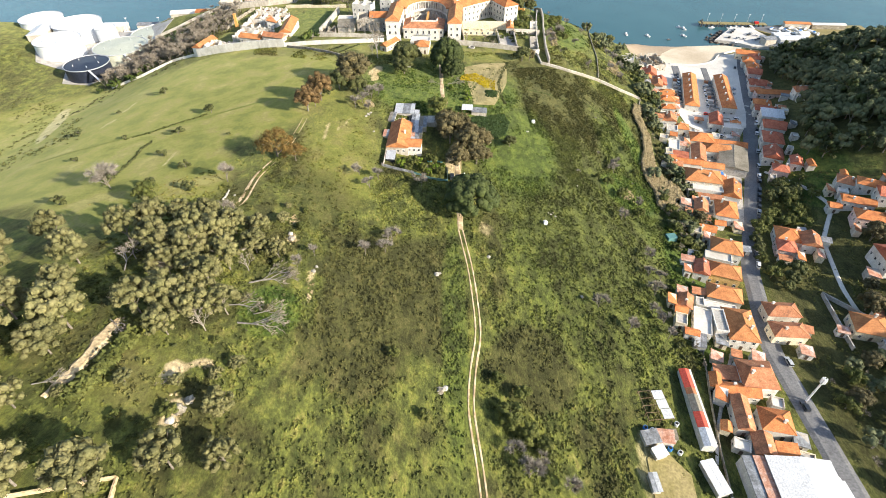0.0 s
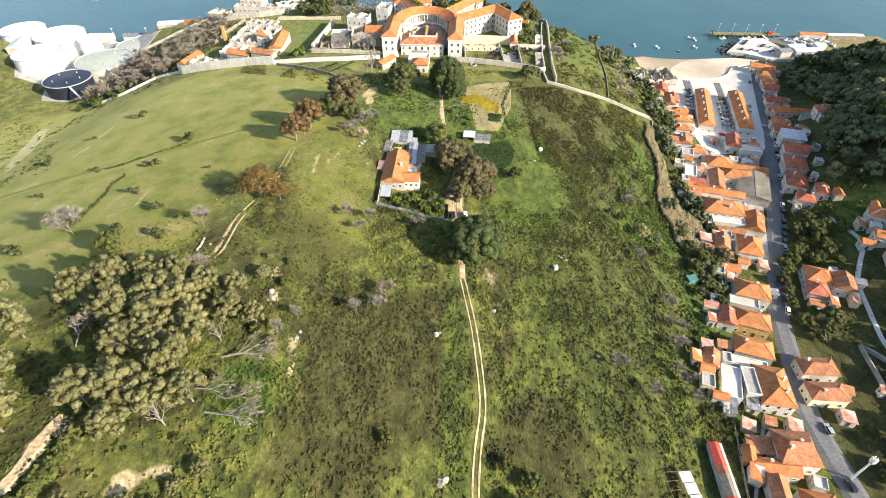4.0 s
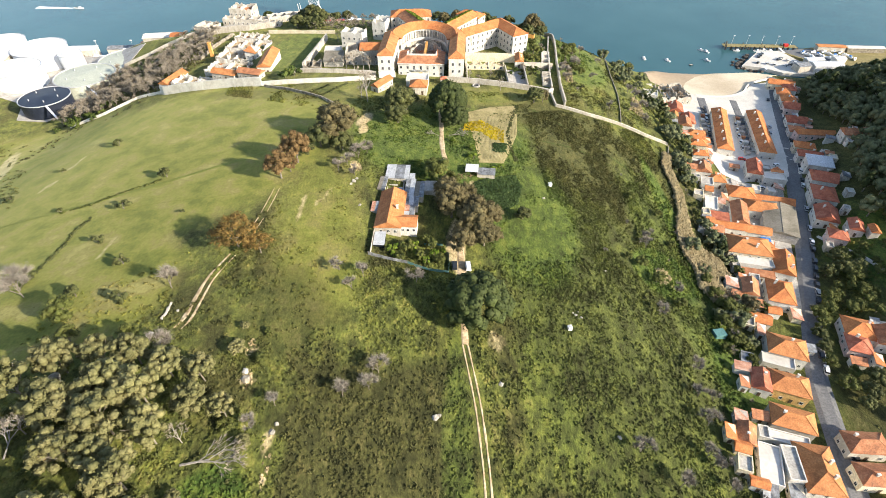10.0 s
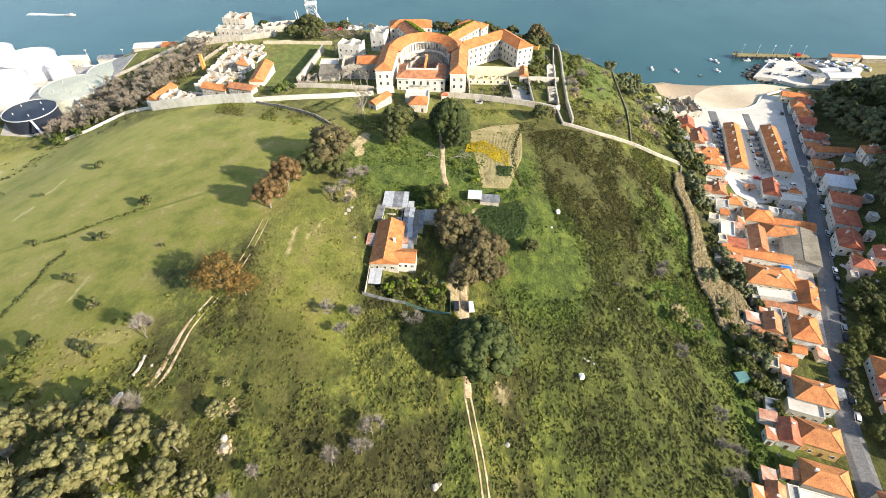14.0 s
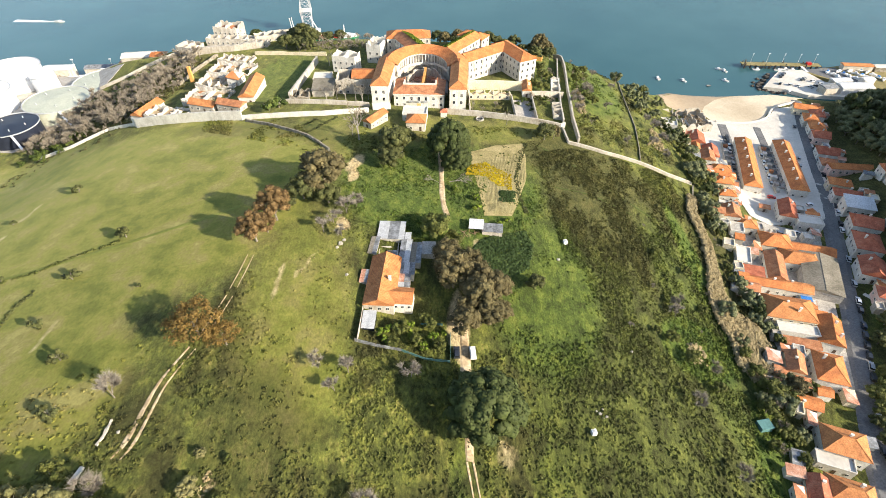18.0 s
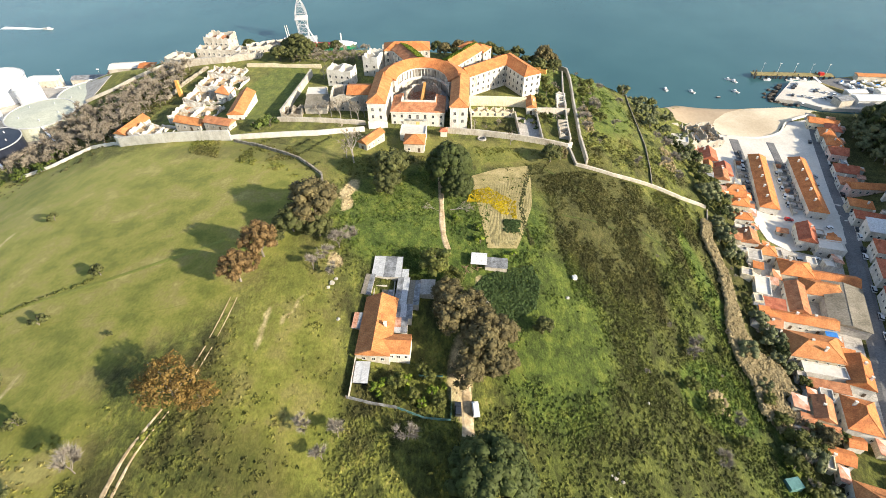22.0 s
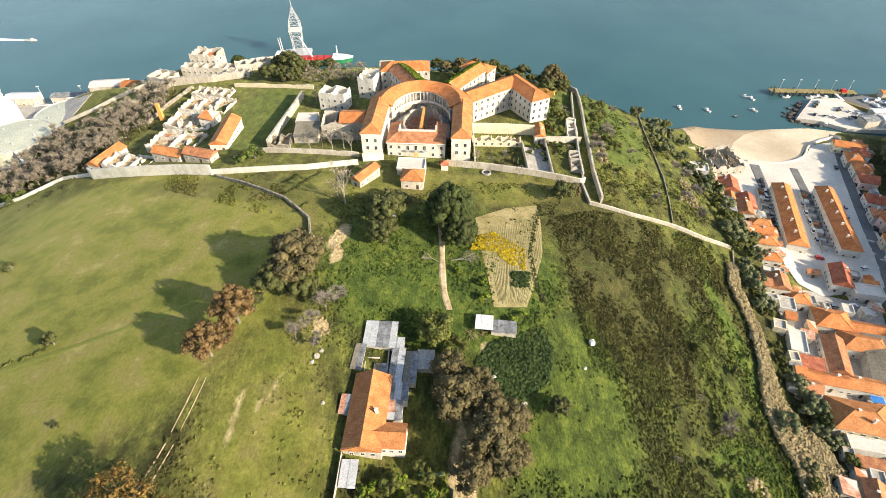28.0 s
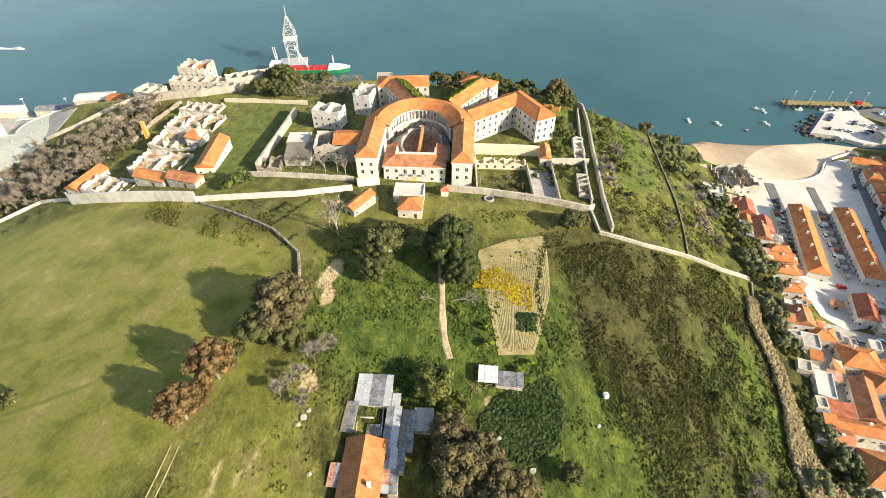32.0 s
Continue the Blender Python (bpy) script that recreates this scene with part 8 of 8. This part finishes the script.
# ---- pier, boats and shipping ----
pier = thing("pier", 243, 504, 0, -3, "narrow timber pier on dark piles with pale lamp posts", "pier")
part("deck", Geo().box(0, 62, -3.2, 3.2, 2.3, 2.7), M["hay"], pier, "weathered ochre deck")
for k in range(16):
    for sy in (-2.9, 2.9):
        part("pile", Geo().tube((2 + k * 4, sy, -5), (2 + k * 4, sy, 2.8 if k % 4 else 4.0), 0.4, 0.4, 8), M["rock"], pier)
for k in range(13):
    part("fender", Geo().box(1 + k * 4.8, 1.7 + k * 4.8, -3.6, -3.2, 0.0, 2.6), M["tyre"], pier)
for k in range(5):
    part("lamp_post", Geo().tube((8 + k * 12.5, 2.6, 2.7), (8 + k * 12.5, 2.6, 10), 0.12, 0.08, 6).box(7.4 + k * 12.5, 8.9 + k * 12.5, 2.4, 2.8, 9.9, 10.1), M["white_paint"], pier)
part("tower", Geo().box(0.5, 1.2, -3.4, -2.6, 2.7, 7), M["rock"], pier)
part("ticket_cabin", Geo().box(51, 54.5, -1.4, 1.4, 2.7, 4.6), M["red_paint"], pier, "red and orange cabin on the pier")
part("gangway", Geo().box(45, 47, -14, -3.3, 2.4, 2.6), M["white_paint"], pier)


def boat_proto(name, label, length=6.0, beam=2.2, hull="white_paint", cabin=True):
    ob = thing(name, 0, 0, 0, 0, label, "boat", "moored boats")
    n_, l = 8, length / 2
    ring = []
    for i in range(n_ + 1):
        t = i / n_
        ring.append((-l + length * t, beam / 2 * (1 - max(0, (t - 0.5) * 2) ** 2.2) * (0.85 + 0.15 * min(1, t * 4))))
    left = [(x, y) for x, y in ring] + [(x, -y) for x, y in ring[::-1][1:]]
    left = left[::-1]
    part("hull", Geo().prism([(x * 0.9, y * 0.75) for x, y in left], -0.4, 0.75, left), M[hull], ob)
    part("deck", Geo().prism([(x * 0.86 - 0.1, y * 0.8) for x, y in left], 0.755, 0.8), M["concrete"], ob)
    if cabin:
        part("cabin", Geo().box(-0.3, length * 0.22, -beam * 0.3, beam * 0.3, 0.81, 1.7), M["white_paint"], ob)
        part("windscreen", Geo().box(length * 0.22 + 0.01, length * 0.22 + 0.06, -beam * 0.26, beam * 0.26, 1.1, 1.6), M["glass"], ob)
    return ob


boat = boat_proto("boat", "small white motor boat moored off the beach")
boat.matrix_basis = pose(168.5, 481, 0, 0, 0, 95)
for x, y, t, z in ((186.8, 477, 120, 0), (222.8, 498, 150, 0), (219.6, 477, 130, 0), (226, 495, 110, 0), (253, 497.5, -4, 0), (270, 496.5, -4, 0), (281, 497, 0, 0), (292, 500, 0, 0), (276, 498.5, 0, 0)):
    copy_thing(boat, pose(x, y, z, 0, 0, t))
dinghy = boat_proto("dinghy", "dark little rowing boat near the beach", 3.4, 1.5, "car_paint", False)
dinghy.matrix_basis = pose(203.5, 468, 0, 0, 0, 10)
for x, y, r in ((243, 461, 2.2), (241, 466, 2.4), (245, 472, 2.6), (249, 477, 2.4), (254, 483, 2.4), (239, 462, 1.6), (237, 468, 1.4), (242, 470, 2.0), (247, 457, 1.8), (251, 456, 1.6), (255, 455, 1.5), (240, 474, 1.4), (246, 480, 1.5), (258, 488, 2.0)):
    boulder(x, y, r, "rock", "dark wet armour rock below the quay", "shore_rock", "shore rocks").location.z = 0.2
speed = boat_proto("speedboat", "white speedboat leaving a foamy wake", 11, 3.4)
speed.matrix_basis = pose(-369, 607, 0, 0, 0, -4)
part("wake", Geo().add([(-5, -1.2, 0.05), (-5, 1.2, 0.05), (-18, 2.6, 0.05), (-45, 3.4, 0.05), (-45, -3.6, 0.05), (-20, -2.4, 0.05)], [(0, 1, 2, 3, 4, 5)]), M["foam"], speed, "white foam trail on the water")

ship = thing("cargo_ship", -106, 561, 0, 2, "red-decked coaster with a green bow and white superstructure", "ship")
sec = [(-32, 4.5), (-28, 5.5), (14, 5.5), (22, 4.6), (27, 2.6), (31, 0.3)]
left = [(x, -y) for x, y in sec] + [(x, y) for x, y in sec[::-1]]
part("hull", Geo().prism([(x * 0.97, y * 0.8) for x, y in left], -2, 3.2, left), M["green_paint"], ship)
part("bulwark", Geo().prism([(x, -y) for x, y in sec[2:]] + [(x, y) for x, y in sec[2:][::-1]], 3.21, 4.6, [(x * 1.02, -y * 1.05) for x, y in sec[2:]] + [(x * 1.02, y * 1.05) for x, y in sec[2:][::-1]]), M["white_paint"], ship)
part("deck", Geo().box(-24, 13.5, -4.6, 4.6, 3.21, 3.6), M["red_paint"], ship, "rust red deck")
for k in range(4):
    part("hatch", Geo().box(-10 + k * 6, -5.5 + k * 6, -3, 3, 3.61, 4.4), M["red_paint"], ship)
part("superstructure", Geo().box(-31, -24, -4.4, 4.4, 3.2, 8), M["white_paint"], ship)
part("mast", Geo().tube((18.5, 0, 3.2), (18.5, 0, 13), 0.7, 0.4, 8), M["white_paint"], ship)
part("boom", Geo().tube((-2, 0, 4), (-10, 0, 21), 0.6, 0.35, 6), M["white_paint"], ship)
for k in range(6):
    part("stanchion", Geo().tube((-16 + k * 5, -5.2, 3.2), (-16 + k * 5, -5.2, 5), 0.12, 0.12, 5), M["white_paint"], ship)

rig = thing("lattice_tower", -122, 575, 0, 8, "pale steel lattice derrick rising beyond the cliff", "derrick")
levels = [(0, 4.0), (7, 4.0), (14, 4.2), (20, 4.6), (26, 4.4), (31, 3.0), (35, 1.4), (38, 0.8)]
for (z0, r0), (z1, r1) in zip(levels, levels[1:]):
    c0, c1 = [(s * r0, t * r0, z0) for s, t in ((-1, -1), (1, -1), (1, 1), (-1, 1))], [(s * r1, t * r1, z1) for s, t in ((-1, -1), (1, -1), (1, 1), (-1, 1))]
    for i in range(4):
        part("leg", Geo().tube(c0[i], c1[i], 0.26, 0.22, 5), M["metal"], rig)
        part("brace", Geo().tube(c0[i], c1[(i + 1) % 4], 0.13, 0.13, 4), M["metal"], rig)
        part("brace", Geo().tube(c0[(i + 1) % 4], c1[i], 0.13, 0.13, 4), M["metal"], rig)
        part("ring_beam", Geo().tube(c1[i], c1[(i + 1) % 4], 0.18, 0.18, 4), M["metal"], rig)
part("mast", Geo().tube((0, 0, 36), (0, 0, 46), 0.5, 0.25, 6), M["metal"], rig)
part("platform", Geo().box(-5.4, 5.4, -5.4, 5.4, 21, 21.3), M["frame"], rig)
part("pontoon", Geo().box(-12, 10, -9, 9, -2, 2.2), M["metal"], rig)
for k, (x, y) in enumerate(((-15, 3), (-12, -5))):
    part("crane", Geo().tube((x, y, 2.2), (x - 1, y, 14 + 3 * k), 0.5, 0.3, 6), M["frame"], rig)
